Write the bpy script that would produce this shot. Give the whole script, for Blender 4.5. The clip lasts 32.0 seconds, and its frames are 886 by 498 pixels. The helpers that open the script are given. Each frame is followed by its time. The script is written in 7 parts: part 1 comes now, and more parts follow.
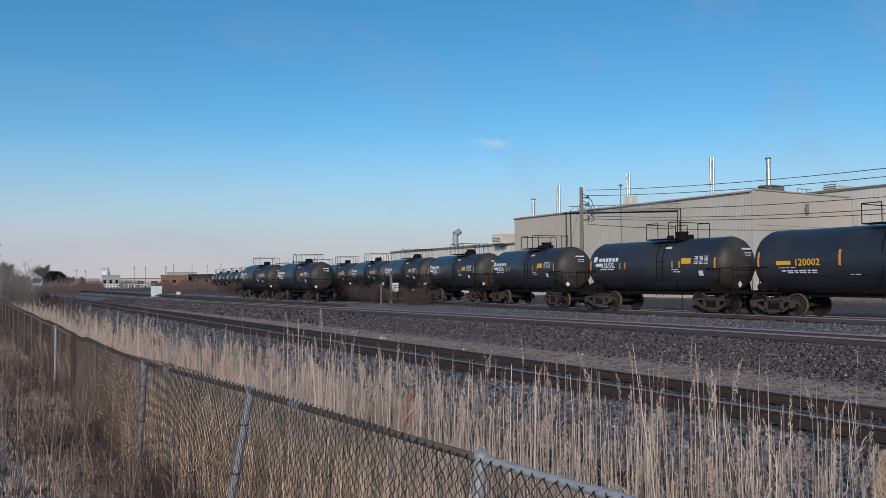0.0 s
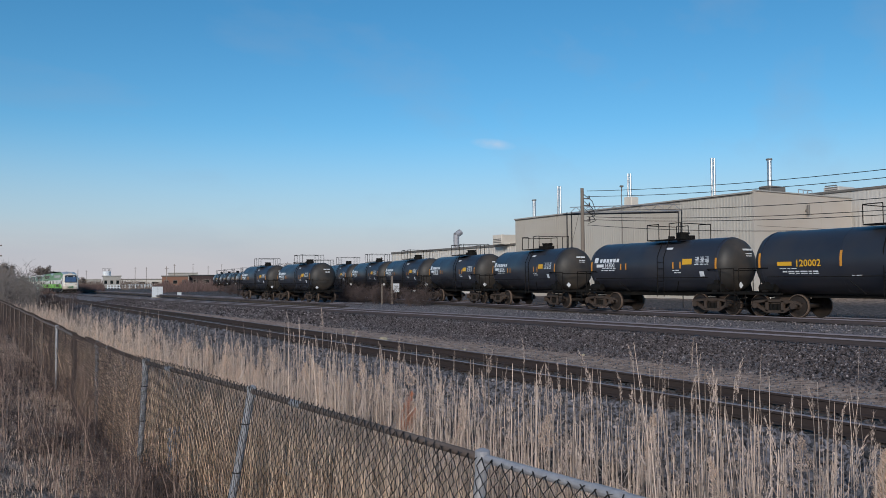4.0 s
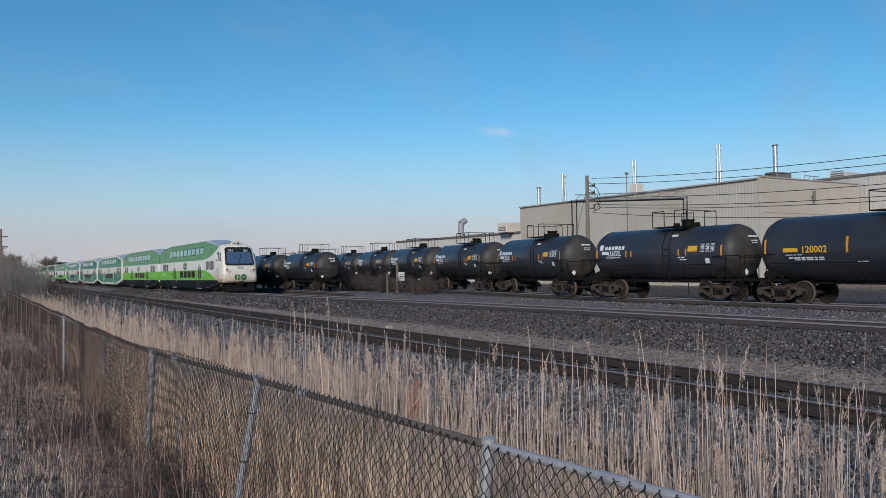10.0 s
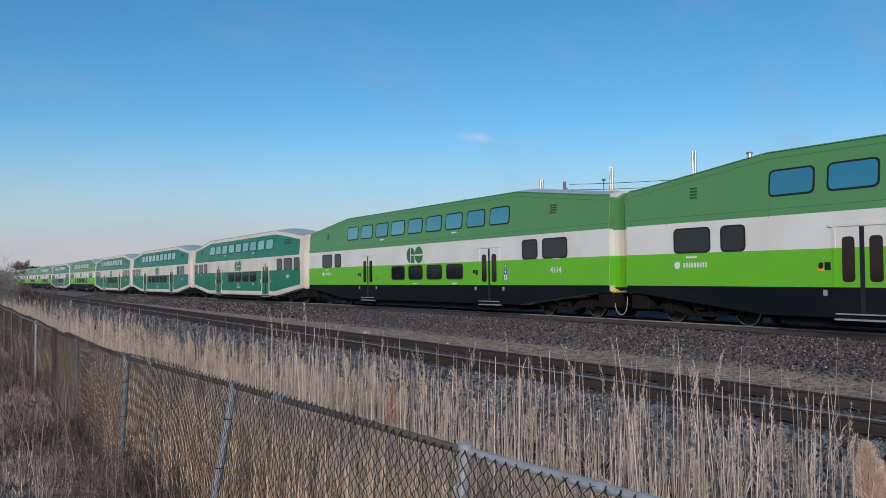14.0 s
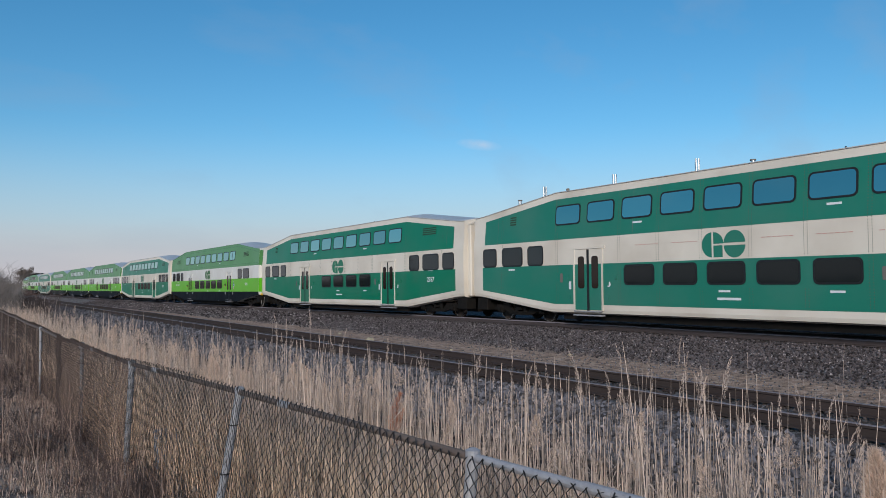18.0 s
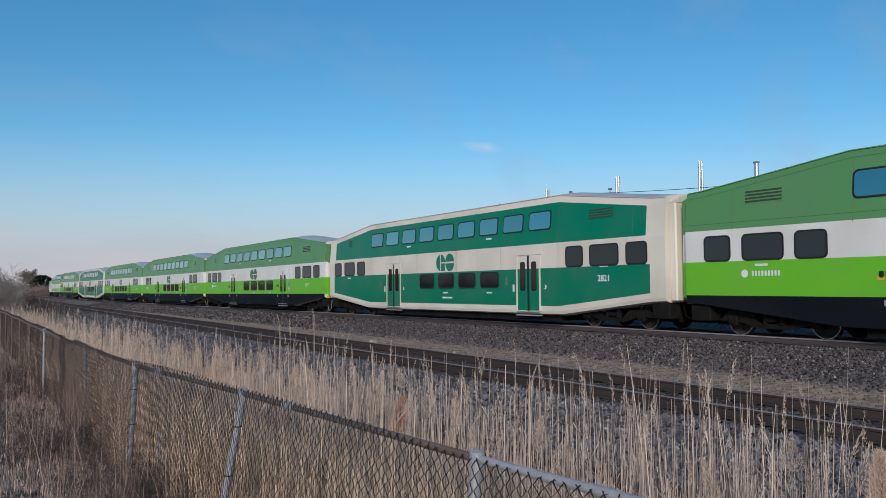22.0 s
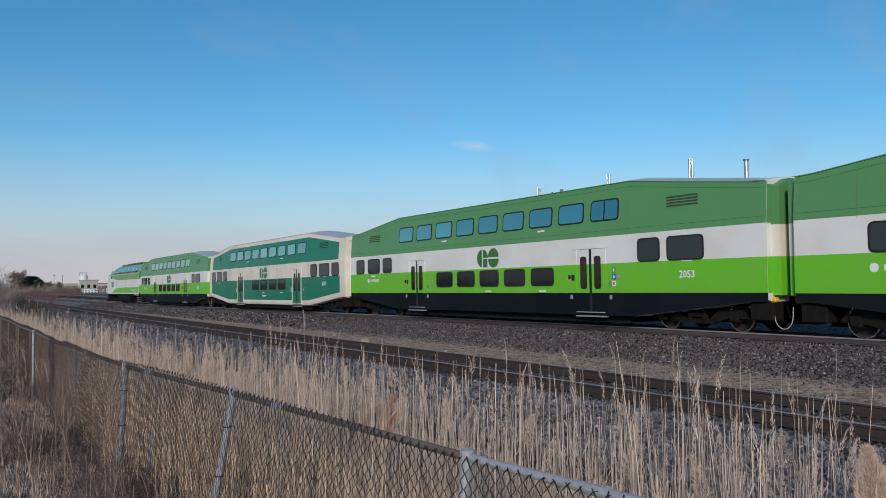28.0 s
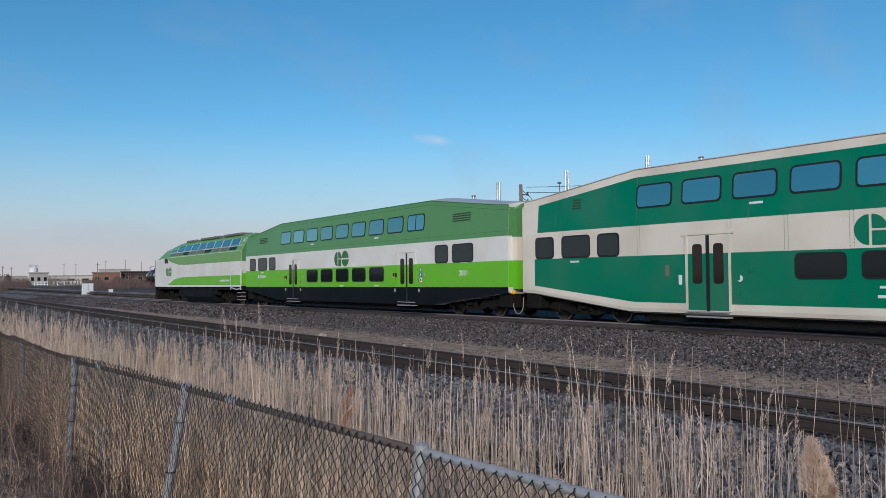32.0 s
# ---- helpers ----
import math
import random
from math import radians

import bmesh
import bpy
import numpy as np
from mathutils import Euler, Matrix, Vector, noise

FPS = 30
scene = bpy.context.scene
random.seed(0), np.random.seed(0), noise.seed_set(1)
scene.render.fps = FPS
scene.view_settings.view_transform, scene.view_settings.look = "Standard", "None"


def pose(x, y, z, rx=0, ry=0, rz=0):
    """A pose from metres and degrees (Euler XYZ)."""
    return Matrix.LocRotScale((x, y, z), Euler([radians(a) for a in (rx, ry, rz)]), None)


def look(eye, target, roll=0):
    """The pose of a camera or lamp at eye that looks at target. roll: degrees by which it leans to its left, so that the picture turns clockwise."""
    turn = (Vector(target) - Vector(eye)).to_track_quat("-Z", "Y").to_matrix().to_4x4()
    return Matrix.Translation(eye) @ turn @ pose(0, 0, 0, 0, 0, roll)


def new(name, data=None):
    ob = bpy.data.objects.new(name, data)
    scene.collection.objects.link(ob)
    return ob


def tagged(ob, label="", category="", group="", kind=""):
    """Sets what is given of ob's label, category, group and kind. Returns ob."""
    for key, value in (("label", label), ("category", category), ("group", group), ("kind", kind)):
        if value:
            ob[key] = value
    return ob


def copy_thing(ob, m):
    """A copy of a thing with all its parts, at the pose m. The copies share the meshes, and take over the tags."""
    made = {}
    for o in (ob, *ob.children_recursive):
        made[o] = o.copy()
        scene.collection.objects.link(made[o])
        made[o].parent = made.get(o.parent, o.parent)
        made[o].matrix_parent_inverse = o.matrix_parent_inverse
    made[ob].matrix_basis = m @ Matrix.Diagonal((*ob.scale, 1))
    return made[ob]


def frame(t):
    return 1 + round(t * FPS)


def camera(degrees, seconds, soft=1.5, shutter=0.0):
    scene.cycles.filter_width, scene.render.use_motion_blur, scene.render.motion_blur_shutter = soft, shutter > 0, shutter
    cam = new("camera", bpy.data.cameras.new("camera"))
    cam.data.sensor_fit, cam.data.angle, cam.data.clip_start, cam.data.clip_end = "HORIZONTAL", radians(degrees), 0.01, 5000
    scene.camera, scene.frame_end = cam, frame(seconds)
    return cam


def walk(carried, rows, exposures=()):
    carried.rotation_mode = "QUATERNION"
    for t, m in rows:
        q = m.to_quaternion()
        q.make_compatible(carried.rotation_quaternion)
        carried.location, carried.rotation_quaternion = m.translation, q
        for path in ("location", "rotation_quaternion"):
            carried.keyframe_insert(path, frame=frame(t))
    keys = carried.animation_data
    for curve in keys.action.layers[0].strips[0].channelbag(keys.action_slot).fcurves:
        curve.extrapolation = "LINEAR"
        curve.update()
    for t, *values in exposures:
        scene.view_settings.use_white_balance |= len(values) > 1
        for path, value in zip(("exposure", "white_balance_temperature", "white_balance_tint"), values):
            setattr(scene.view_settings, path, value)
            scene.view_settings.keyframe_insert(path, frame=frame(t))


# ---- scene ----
# Plan: x across the tracks, y along them, z = 0 on the rail heads of the main track.
cam = camera(58.18, 32.0, soft=0.6)
walk(cam, [
    (0.0, pose(0.009, -0.006, 1.514, 92.273, 0.339, -31.081)),
    (0.5, pose(0.010, -0.007, 1.513, 92.320, 0.384, -31.048)),
    (1.0, pose(0.010, -0.007, 1.512, 92.366, 0.429, -31.075)),
    (1.5, pose(0.008, -0.005, 1.509, 92.384, 0.448, -31.035)),
    (2.0, pose(0.007, -0.005, 1.507, 92.365, 0.450, -31.034)),
    (2.5, pose(0.008, -0.005, 1.505, 92.355, 0.436, -31.014)),
    (3.0, pose(0.009, -0.005, 1.505, 92.364, 0.377, -31.026)),
    (3.5, pose(0.008, -0.005, 1.503, 92.372, 0.307, -31.059)),
    (5.5, pose(0.007, -0.004, 1.502, 92.117, 0.357, -30.793)),
    (6.0, pose(0.008, -0.005, 1.503, 92.037, 0.386, -30.727)),
    (6.5, pose(0.009, -0.005, 1.503, 91.868, 0.435, -30.682)),
    (7.0, pose(0.010, -0.006, 1.503, 91.750, 0.479, -30.645)),
    (7.5, pose(0.011, -0.007, 1.502, 91.609, 0.525, -30.628)),
    (8.0, pose(0.011, -0.007, 1.503, 91.486, 0.576, -30.625)),
    (8.5, pose(0.010, -0.006, 1.504, 91.431, 0.624, -30.605)),
    (9.0, pose(0.009, -0.005, 1.505, 91.444, 0.647, -30.561)),
    (9.5, pose(0.007, -0.004, 1.505, 91.454, 0.646, -30.611)),
    (10.0, pose(0.006, -0.004, 1.504, 91.505, 0.627, -30.656)),
    (10.5, pose(0.006, -0.004, 1.503, 91.615, 0.574, -30.795)),
    (11.0, pose(0.006, -0.004, 1.503, 91.743, 0.490, -30.977)),
    (11.5, pose(0.004, -0.003, 1.504, 91.812, 0.408, -31.233)),
    (12.0, pose(0.005, -0.004, 1.504, 91.892, 0.363, -31.448)),
    (12.5, pose(0.010, -0.006, 1.505, 91.889, 0.372, -31.793)),
    (13.0, pose(0.013, -0.008, 1.506, 91.829, 0.442, -31.936)),
    (13.5, pose(0.012, -0.008, 1.505, 91.804, 0.502, -32.109)),
    (14.0, pose(0.008, -0.005, 1.504, 91.866, 0.498, -32.239)),
    (14.5, pose(0.005, -0.003, 1.504, 91.900, 0.489, -32.203)),
    (16.5, pose(-0.005, 0.003, 1.500, 92.147, 0.468, -32.107)),
    (17.0, pose(-0.006, 0.004, 1.500, 92.259, 0.445, -32.137)),
    (17.5, pose(-0.007, 0.004, 1.500, 92.335, 0.447, -32.076)),
    (18.0, pose(-0.009, 0.006, 1.498, 92.366, 0.455, -32.018)),
    (18.5, pose(-0.011, 0.007, 1.493, 92.452, 0.486, -31.986)),
    (19.0, pose(-0.012, 0.008, 1.491, 92.545, 0.531, -31.962)),
    (19.5, pose(-0.013, 0.008, 1.493, 92.534, 0.516, -31.859)),
    (20.0, pose(-0.016, 0.010, 1.494, 92.501, 0.451, -31.831)),
    (20.5, pose(-0.017, 0.011, 1.493, 92.539, 0.408, -31.832)),
    (21.0, pose(-0.017, 0.011, 1.494, 92.475, 0.422, -31.819)),
    (21.5, pose(-0.016, 0.010, 1.494, 92.474, 0.417, -31.823)),
    (22.0, pose(-0.016, 0.010, 1.493, 92.538, 0.400, -31.822)),
    (22.5, pose(-0.014, 0.009, 1.493, 92.500, 0.462, -31.821)),
    (23.0, pose(-0.013, 0.008, 1.493, 92.515, 0.568, -31.792)),
    (23.5, pose(-0.011, 0.007, 1.493, 92.524, 0.645, -31.787)),
    (24.0, pose(-0.010, 0.007, 1.493, 92.573, 0.733, -31.812)),
    (24.5, pose(-0.010, 0.006, 1.496, 92.476, 0.865, -31.804)),
    (25.0, pose(-0.011, 0.007, 1.497, 92.522, 0.900, -31.803)),
    (25.5, pose(-0.012, 0.007, 1.495, 92.645, 0.823, -31.808)),
    (27.5, pose(-0.007, 0.005, 1.491, 92.514, 0.726, -32.243)),
    (28.0, pose(-0.006, 0.004, 1.492, 92.451, 0.708, -32.419)),
    (28.5, pose(-0.004, 0.003, 1.493, 92.317, 0.673, -32.705)),
    (29.0, pose(-0.001, 0.001, 1.494, 92.296, 0.623, -33.050)),
    (29.5, pose(-0.001, 0.001, 1.493, 92.176, 0.551, -33.317)),
    (30.0, pose(-0.002, 0.002, 1.491, 92.161, 0.451, -33.618)),
    (30.5, pose(-0.000, 0.001, 1.490, 92.087, 0.385, -33.925)),
    (31.0, pose(0.003, -0.002, 1.492, 92.020, 0.376, -34.344)),
    (31.5, pose(0.008, -0.005, 1.493, 92.008, 0.414, -34.771)),
    (32.0, pose(0.011, -0.008, 1.495, 92.001, 0.470, -35.341)),
], exposures=[(0.0, -0.17, 5720, 8), (32.0, -0.17, 5720, 8)])

# ---- sky and sun: low evening sun behind the viewer ----
SUN_EL, SUN_AZ = 21.0, 224.0      # degrees; azimuth clockwise from +y
world = bpy.data.worlds.new("evening_sky")
scene.world = world
world.use_nodes = True
wn, wl = world.node_tree.nodes, world.node_tree.links
wn.clear()
w_out = wn.new("ShaderNodeOutputWorld")
w_bg = wn.new("ShaderNodeBackground")
w_bg.inputs["Strength"].default_value = 0.115
w_sky = wn.new("ShaderNodeTexSky")
w_sky.sky_type = "NISHITA"
w_sky.sun_disc = False
w_sky.sun_elevation = radians(SUN_EL)
w_sky.sun_rotation = radians(SUN_AZ)
w_sky.air_density, w_sky.dust_density, w_sky.ozone_density = 1.0, 0.3, 3.0
# thin wisps of cloud
w_co = wn.new("ShaderNodeTexCoord")
w_map = wn.new("ShaderNodeMapping")
w_map.inputs["Rotation"].default_value = (0.0, 0.5, 0.5)
w_map.inputs["Scale"].default_value = (1.5, 9.0, 9.0)
w_noise = wn.new("ShaderNodeTexNoise")
w_noise.inputs["Scale"].default_value = 1.6
w_noise.inputs["Detail"].default_value = 6.0
w_ramp = wn.new("ShaderNodeValToRGB")
w_ramp.color_ramp.elements[0].position, w_ramp.color_ramp.elements[0].color = 0.52, (0, 0, 0, 1)
w_ramp.color_ramp.elements[1].position, w_ramp.color_ramp.elements[1].color = 0.85, (0.30, 0.30, 0.30, 1)
w_mix = wn.new("ShaderNodeMixRGB")
w_mix.inputs["Color2"].default_value = (3.2, 3.6, 4.2, 1)
wl.new(w_co.outputs["Generated"], w_map.inputs["Vector"])
wl.new(w_map.outputs["Vector"], w_noise.inputs["Vector"])
wl.new(w_noise.outputs["Fac"], w_ramp.inputs["Fac"])
wl.new(w_ramp.outputs["Color"], w_mix.inputs["Fac"])
w_hs = wn.new("ShaderNodeHueSaturation")
w_hs.inputs["Hue"].default_value = 0.487
w_hs.inputs["Saturation"].default_value = 1.22
wl.new(w_sky.outputs["Color"], w_hs.inputs["Color"])
# pale haze low over the horizon
w_sep = wn.new("ShaderNodeSeparateXYZ")
w_low = wn.new("ShaderNodeMapRange")
w_low.inputs["From Min"].default_value, w_low.inputs["From Max"].default_value = 0.0, 0.20
w_low.inputs["To Min"].default_value, w_low.inputs["To Max"].default_value = 0.85, 0.0
w_low.interpolation_type = "SMOOTHSTEP"
w_haze = wn.new("ShaderNodeMixRGB")
w_haze.inputs["Color2"].default_value = (4.9, 4.85, 5.05, 1)
wl.new(w_co.outputs["Generated"], w_sep.inputs[0])
wl.new(w_sep.outputs["Z"], w_low.inputs["Value"])
wl.new(w_low.outputs["Result"], w_haze.inputs["Fac"])
wl.new(w_hs.outputs["Color"], w_haze.inputs["Color1"])
w_glow = wn.new("ShaderNodeMapRange")
w_glow.inputs["From Min"].default_value, w_glow.inputs["From Max"].default_value = 0.0, 0.085
w_glow.inputs["To Min"].default_value, w_glow.inputs["To Max"].default_value = 0.8, 0.0
w_glow.interpolation_type = "SMOOTHSTEP"
w_warm = wn.new("ShaderNodeMixRGB")
w_warm.inputs["Color2"].default_value = (5.9, 5.05, 4.7, 1)
wl.new(w_sep.outputs["Z"], w_glow.inputs["Value"])
wl.new(w_glow.outputs["Result"], w_warm.inputs["Fac"])
wl.new(w_haze.outputs["Color"], w_warm.inputs["Color1"])
wl.new(w_warm.outputs["Color"], w_mix.inputs["Color1"])
# one small bright wisp
w_one = wn.new("ShaderNodeMapping")
w_one.vector_type = "TEXTURE"
w_one.inputs["Location"].default_value = (0.561, 0.810, 0.170)
w_one.inputs["Rotation"].default_value = (0.0, 0.12, -0.605)
w_one.inputs["Scale"].default_value = (0.030, 0.030, 0.0075)
w_gr = wn.new("ShaderNodeTexGradient")
w_gr.gradient_type = "SPHERICAL"
w_wn = wn.new("ShaderNodeTexNoise")
w_wn.inputs["Scale"].default_value = 60.0
w_mul = wn.new("ShaderNodeMath")
w_mul.operation = "MULTIPLY"
w_add = wn.new("ShaderNodeMixRGB")
w_add.inputs["Color2"].default_value = (6.0, 6.2, 6.6, 1)
wl.new(w_co.outputs["Generated"], w_one.inputs["Vector"])
wl.new(w_co.outputs["Generated"], w_wn.inputs["Vector"])
wl.new(w_one.outputs["Vector"], w_gr.inputs["Vector"])
wl.new(w_gr.outputs["Fac"], w_mul.inputs[0])
wl.new(w_wn.outputs["Fac"], w_mul.inputs[1])
wl.new(w_mul.outputs[0], w_add.inputs["Fac"])
wl.new(w_mix.outputs["Color"], w_add.inputs["Color1"])
wl.new(w_add.outputs["Color"], w_bg.inputs["Color"])
wl.new(w_bg.outputs["Background"], w_out.inputs["Surface"])

sun_data = bpy.data.lights.new("sun", "SUN")
sun_data.energy, sun_data.angle, sun_data.color = 3.3, radians(10), (1.0, 0.84, 0.66)
sun = new("sun", sun_data)
sa, se = radians(SUN_AZ), radians(SUN_EL)
sun.matrix_world = look((200 * math.sin(sa) * math.cos(se), 200 * math.cos(sa) * math.cos(se), 200 * math.sin(se)), (0, 0, 0))

# ---- materials ----
def mat(name, color, rough=0.6, metal=0.0, var=0.12, scale=4.0, fine=60.0, bump=0.0, dirt=None, dirt_amount=0.0, dirt_scale=0.6,
        stretch=(1, 1, 1), spec=0.5, rnd=0.0, island=0.0, world_pos=False, bump_scale=None, stain=None):
    """A procedural surface: base colour varied at two scales, stains of a second colour, fine relief."""
    m = bpy.data.materials.new(name)
    m.use_nodes = True
    nt = m.node_tree
    N, K = nt.nodes, nt.links
    p = N["Principled BSDF"]
    p.inputs["Roughness"].default_value = rough
    p.inputs["Metallic"].default_value = metal
    p.inputs["Specular IOR Level"].default_value = spec
    if world_pos:
        co = N.new("ShaderNodeNewGeometry").outputs["Position"]
    else:
        co = N.new("ShaderNodeTexCoord").outputs["Object"]
    mp = N.new("ShaderNodeMapping")
    mp.inputs["Scale"].default_value = stretch
    K.new(co, mp.inputs["Vector"])
    def tex(sc, det=4.0):
        t = N.new("ShaderNodeTexNoise")
        t.inputs["Scale"].default_value = sc
        t.inputs["Detail"].default_value = det
        K.new(mp.outputs["Vector"], t.inputs["Vector"])
        return t.outputs["Fac"]
    def maths(op, a, b):
        n = N.new("ShaderNodeMath")
        n.operation = op
        for i, v in enumerate((a, b)):
            if isinstance(v, (int, float)):
                n.inputs[i].default_value = v
            else:
                K.new(v, n.inputs[i])
        return n.outputs[0]
    big, small = tex(scale), tex(fine, 2.0)
    val = maths("ADD", maths("MULTIPLY", maths("SUBTRACT", big, 0.5), 2.2 * var), maths("MULTIPLY", maths("SUBTRACT", small, 0.5), 1.6 * var))
    if rnd:
        val = maths("ADD", val, maths("MULTIPLY", maths("SUBTRACT", N.new("ShaderNodeObjectInfo").outputs["Random"], 0.5), rnd))
    if island:
        val = maths("ADD", val, maths("MULTIPLY", maths("SUBTRACT", N.new("ShaderNodeNewGeometry").outputs["Random Per Island"], 0.5), island))
    val = maths("ADD", val, 1.0)
    hs = N.new("ShaderNodeHueSaturation")
    hs.inputs["Color"].default_value = (*color, 1)
    K.new(val, hs.inputs["Value"])
    col = hs.outputs["Color"]
    if dirt:
        ramp = N.new("ShaderNodeMapRange")
        ramp.inputs["From Min"].default_value, ramp.inputs["From Max"].default_value = 0.42, 0.72
        ramp.inputs["To Max"].default_value = dirt_amount
        K.new(tex(dirt_scale, 8.0), ramp.inputs["Value"])
        mx = N.new("ShaderNodeMixRGB")
        mx.inputs["Color2"].default_value = (*dirt, 1)
        K.new(ramp.outputs["Result"], mx.inputs["Fac"])
        K.new(col, mx.inputs["Color1"])
        col = mx.outputs["Color"]
    if stain:
        # a ragged stain about one spot: place, reach along each axis, colour
        sm = N.new("ShaderNodeMapping")
        sm.vector_type = "TEXTURE"
        sm.inputs["Location"].default_value, sm.inputs["Scale"].default_value = stain[0], stain[1]
        K.new(co, sm.inputs["Vector"])
        g = N.new("ShaderNodeTexGradient")
        g.gradient_type = "SPHERICAL"
        K.new(sm.outputs["Vector"], g.inputs["Vector"])
        fac = maths("MULTIPLY", maths("POWER", g.outputs["Fac"], 0.7), maths("ADD", maths("MULTIPLY", tex(1.6, 8.0), 1.5), -0.05))
        mx = N.new("ShaderNodeMixRGB")
        mx.use_clamp = True
        mx.inputs["Color2"].default_value = (*stain[2], 1)
        K.new(fac, mx.inputs["Fac"])
        K.new(col, mx.inputs["Color1"])
        col = mx.outputs["Color"]
    K.new(col, p.inputs["Base Color"])
    K.new(maths("ADD", maths("MULTIPLY", maths("SUBTRACT", big, 0.5), 0.25), rough), p.inputs["Roughness"])
    if bump:
        b = N.new("ShaderNodeBump")
        b.inputs["Strength"].default_value = 0.6
        b.inputs["Distance"].default_value = bump
        K.new(tex(bump_scale, 3.0) if bump_scale else small, b.inputs["Height"])
        K.new(b.outputs["Normal"], p.inputs["Normal"])
    return m


M = {}
M["white"] = mat("white_paint", (0.72, 0.71, 0.68), 0.38, var=0.05, scale=1.2, dirt=(0.38, 0.30, 0.22), dirt_amount=0.30, dirt_scale=0.5)
M["cream"] = mat("weathered_white_paint", (0.73, 0.67, 0.58), 0.42, var=0.07, scale=1.0, dirt=(0.34, 0.27, 0.20), dirt_amount=0.45, dirt_scale=0.5)
M["rust_white"] = mat("stained_white_paint", (0.76, 0.71, 0.62), 0.38, var=0.06, scale=0.9, dirt=(0.42, 0.28, 0.16), dirt_amount=0.25, dirt_scale=0.55,
                      stain=((-1.2, -13.4, 0.85), (3.5, 2.0, 0.9), (0.42, 0.25, 0.12)))
M["cab_white"] = mat("rust_stained_white_paint", (0.74, 0.72, 0.69), 0.38, var=0.05, scale=0.9, dirt=(0.42, 0.30, 0.2), dirt_amount=0.2, dirt_scale=0.5,
                     stain=((-1.5, -12.4, 1.05), (3.0, 2.6, 1.1), (0.42, 0.24, 0.11)))
M["dgreen"] = mat("deep_green_paint", (0.000, 0.172, 0.088), 0.35, var=0.06, scale=0.8, dirt=(0.10, 0.16, 0.12), dirt_amount=0.25)
M["fgreen"] = mat("faded_green_paint", (0.020, 0.185, 0.125), 0.45, var=0.08, scale=0.8, dirt=(0.09, 0.19, 0.15), dirt_amount=0.35)
M["rivet_faded"] = mat("rusty_rivets", (0.12, 0.13, 0.09), 0.6, var=0.3)
M["rivet"] = mat("painted_rivets", (0.05, 0.13, 0.09), 0.5, var=0.3)
M["red_faint"] = mat("faint_red_dashes", (0.55, 0.30, 0.25), 0.6, var=0.2)
M["vent"] = mat("olive_vent_mesh", (0.035, 0.055, 0.03), 0.7, var=0.2)
M["mgreen"] = mat("leaf_green_paint", (0.102, 0.268, 0.090), 0.38, var=0.05, scale=0.8, dirt=(0.12, 0.2, 0.12), dirt_amount=0.2)
M["lime"] = mat("lime_green_paint", (0.150, 0.480, 0.012), 0.36, var=0.05, scale=0.8, dirt=(0.2, 0.3, 0.1), dirt_amount=0.2)
M["navy"] = mat("dark_lower_paint", (0.006, 0.008, 0.012), 0.65, spec=0.12, var=0.2, scale=1.5, dirt=(0.022, 0.020, 0.020), dirt_amount=0.25)
M["roof"] = mat("roof_sheet", (0.50, 0.50, 0.50), 0.4, var=0.08, scale=0.8, dirt=(0.25, 0.23, 0.21), dirt_amount=0.4)
M["rubber"] = mat("black_rubber", (0.012, 0.012, 0.013), 0.5, var=0.1)
M["under"] = mat("dirty_steel", (0.008, 0.0075, 0.007), 0.8, spec=0.15, var=0.3, scale=5, dirt=(0.028, 0.021, 0.016), dirt_amount=0.35, dirt_scale=3)
M["wheel"] = mat("wheel_steel", (0.024, 0.020, 0.018), 0.65, spec=0.3, var=0.3, scale=6, dirt=(0.05, 0.032, 0.022), dirt_amount=0.6, dirt_scale=3)
M["tread"] = mat("bright_tread", (0.55, 0.53, 0.5), 0.25, metal=1.0, var=0.05)
M["steel"] = mat("galvanised_steel", (0.35, 0.35, 0.375), 0.62, metal=0.25, var=0.25, scale=12, dirt=(0.3, 0.28, 0.26), dirt_amount=0.4, dirt_scale=5)
M["yellow"] = mat("yellow_marking", (0.72, 0.40, 0.02), 0.5, var=0.12, scale=3)
M["orange"] = mat("orange_marking", (0.62, 0.27, 0.03), 0.5, var=0.15, scale=3)
M["letter"] = mat("white_lettering", (0.70, 0.72, 0.74), 0.5, var=0.12, scale=3)
M["black"] = mat("black_detail", (0.010, 0.010, 0.011), 0.5, var=0.2)
M["red"] = mat("red_detail", (0.45, 0.05, 0.03), 0.5, var=0.1)
M["blue"] = mat("blue_plastic", (0.27, 0.32, 0.41), 0.55, var=0.2, scale=6, dirt=(0.2, 0.18, 0.16), dirt_amount=0.4, dirt_scale=4)
M["rail"] = mat("rusty_rail", (0.050, 0.038, 0.036), 0.8, spec=0.2, var=0.25, scale=3, stretch=(1, 0.1, 1), dirt=(0.03, 0.025, 0.02), dirt_amount=0.5, dirt_scale=2)
M["rail_worn"] = mat("worn_brown_rail", (0.070, 0.057, 0.058), 0.7, spec=0.3, var=0.2, scale=3, stretch=(1, 0.1, 1), dirt=(0.05, 0.04, 0.04), dirt_amount=0.5, dirt_scale=2)
# rail heads: the horizon's sheen is put into a pale, mostly matte colour
M["railtop"] = mat("rail_head_sheen", (0.24, 0.21, 0.22), 0.6, metal=0.1, spec=0.2, var=0.2, scale=3)
M["railtop_dull"] = mat("worn_rail_head_sheen", (0.25, 0.225, 0.25), 0.6, metal=0.1, spec=0.2, var=0.15, scale=3)
M["tie"] = mat("oiled_timber", (0.055, 0.045, 0.038), 0.85, var=0.3, scale=3, fine=40, stretch=(1, 6, 6), rnd=0.5, bump=0.01)
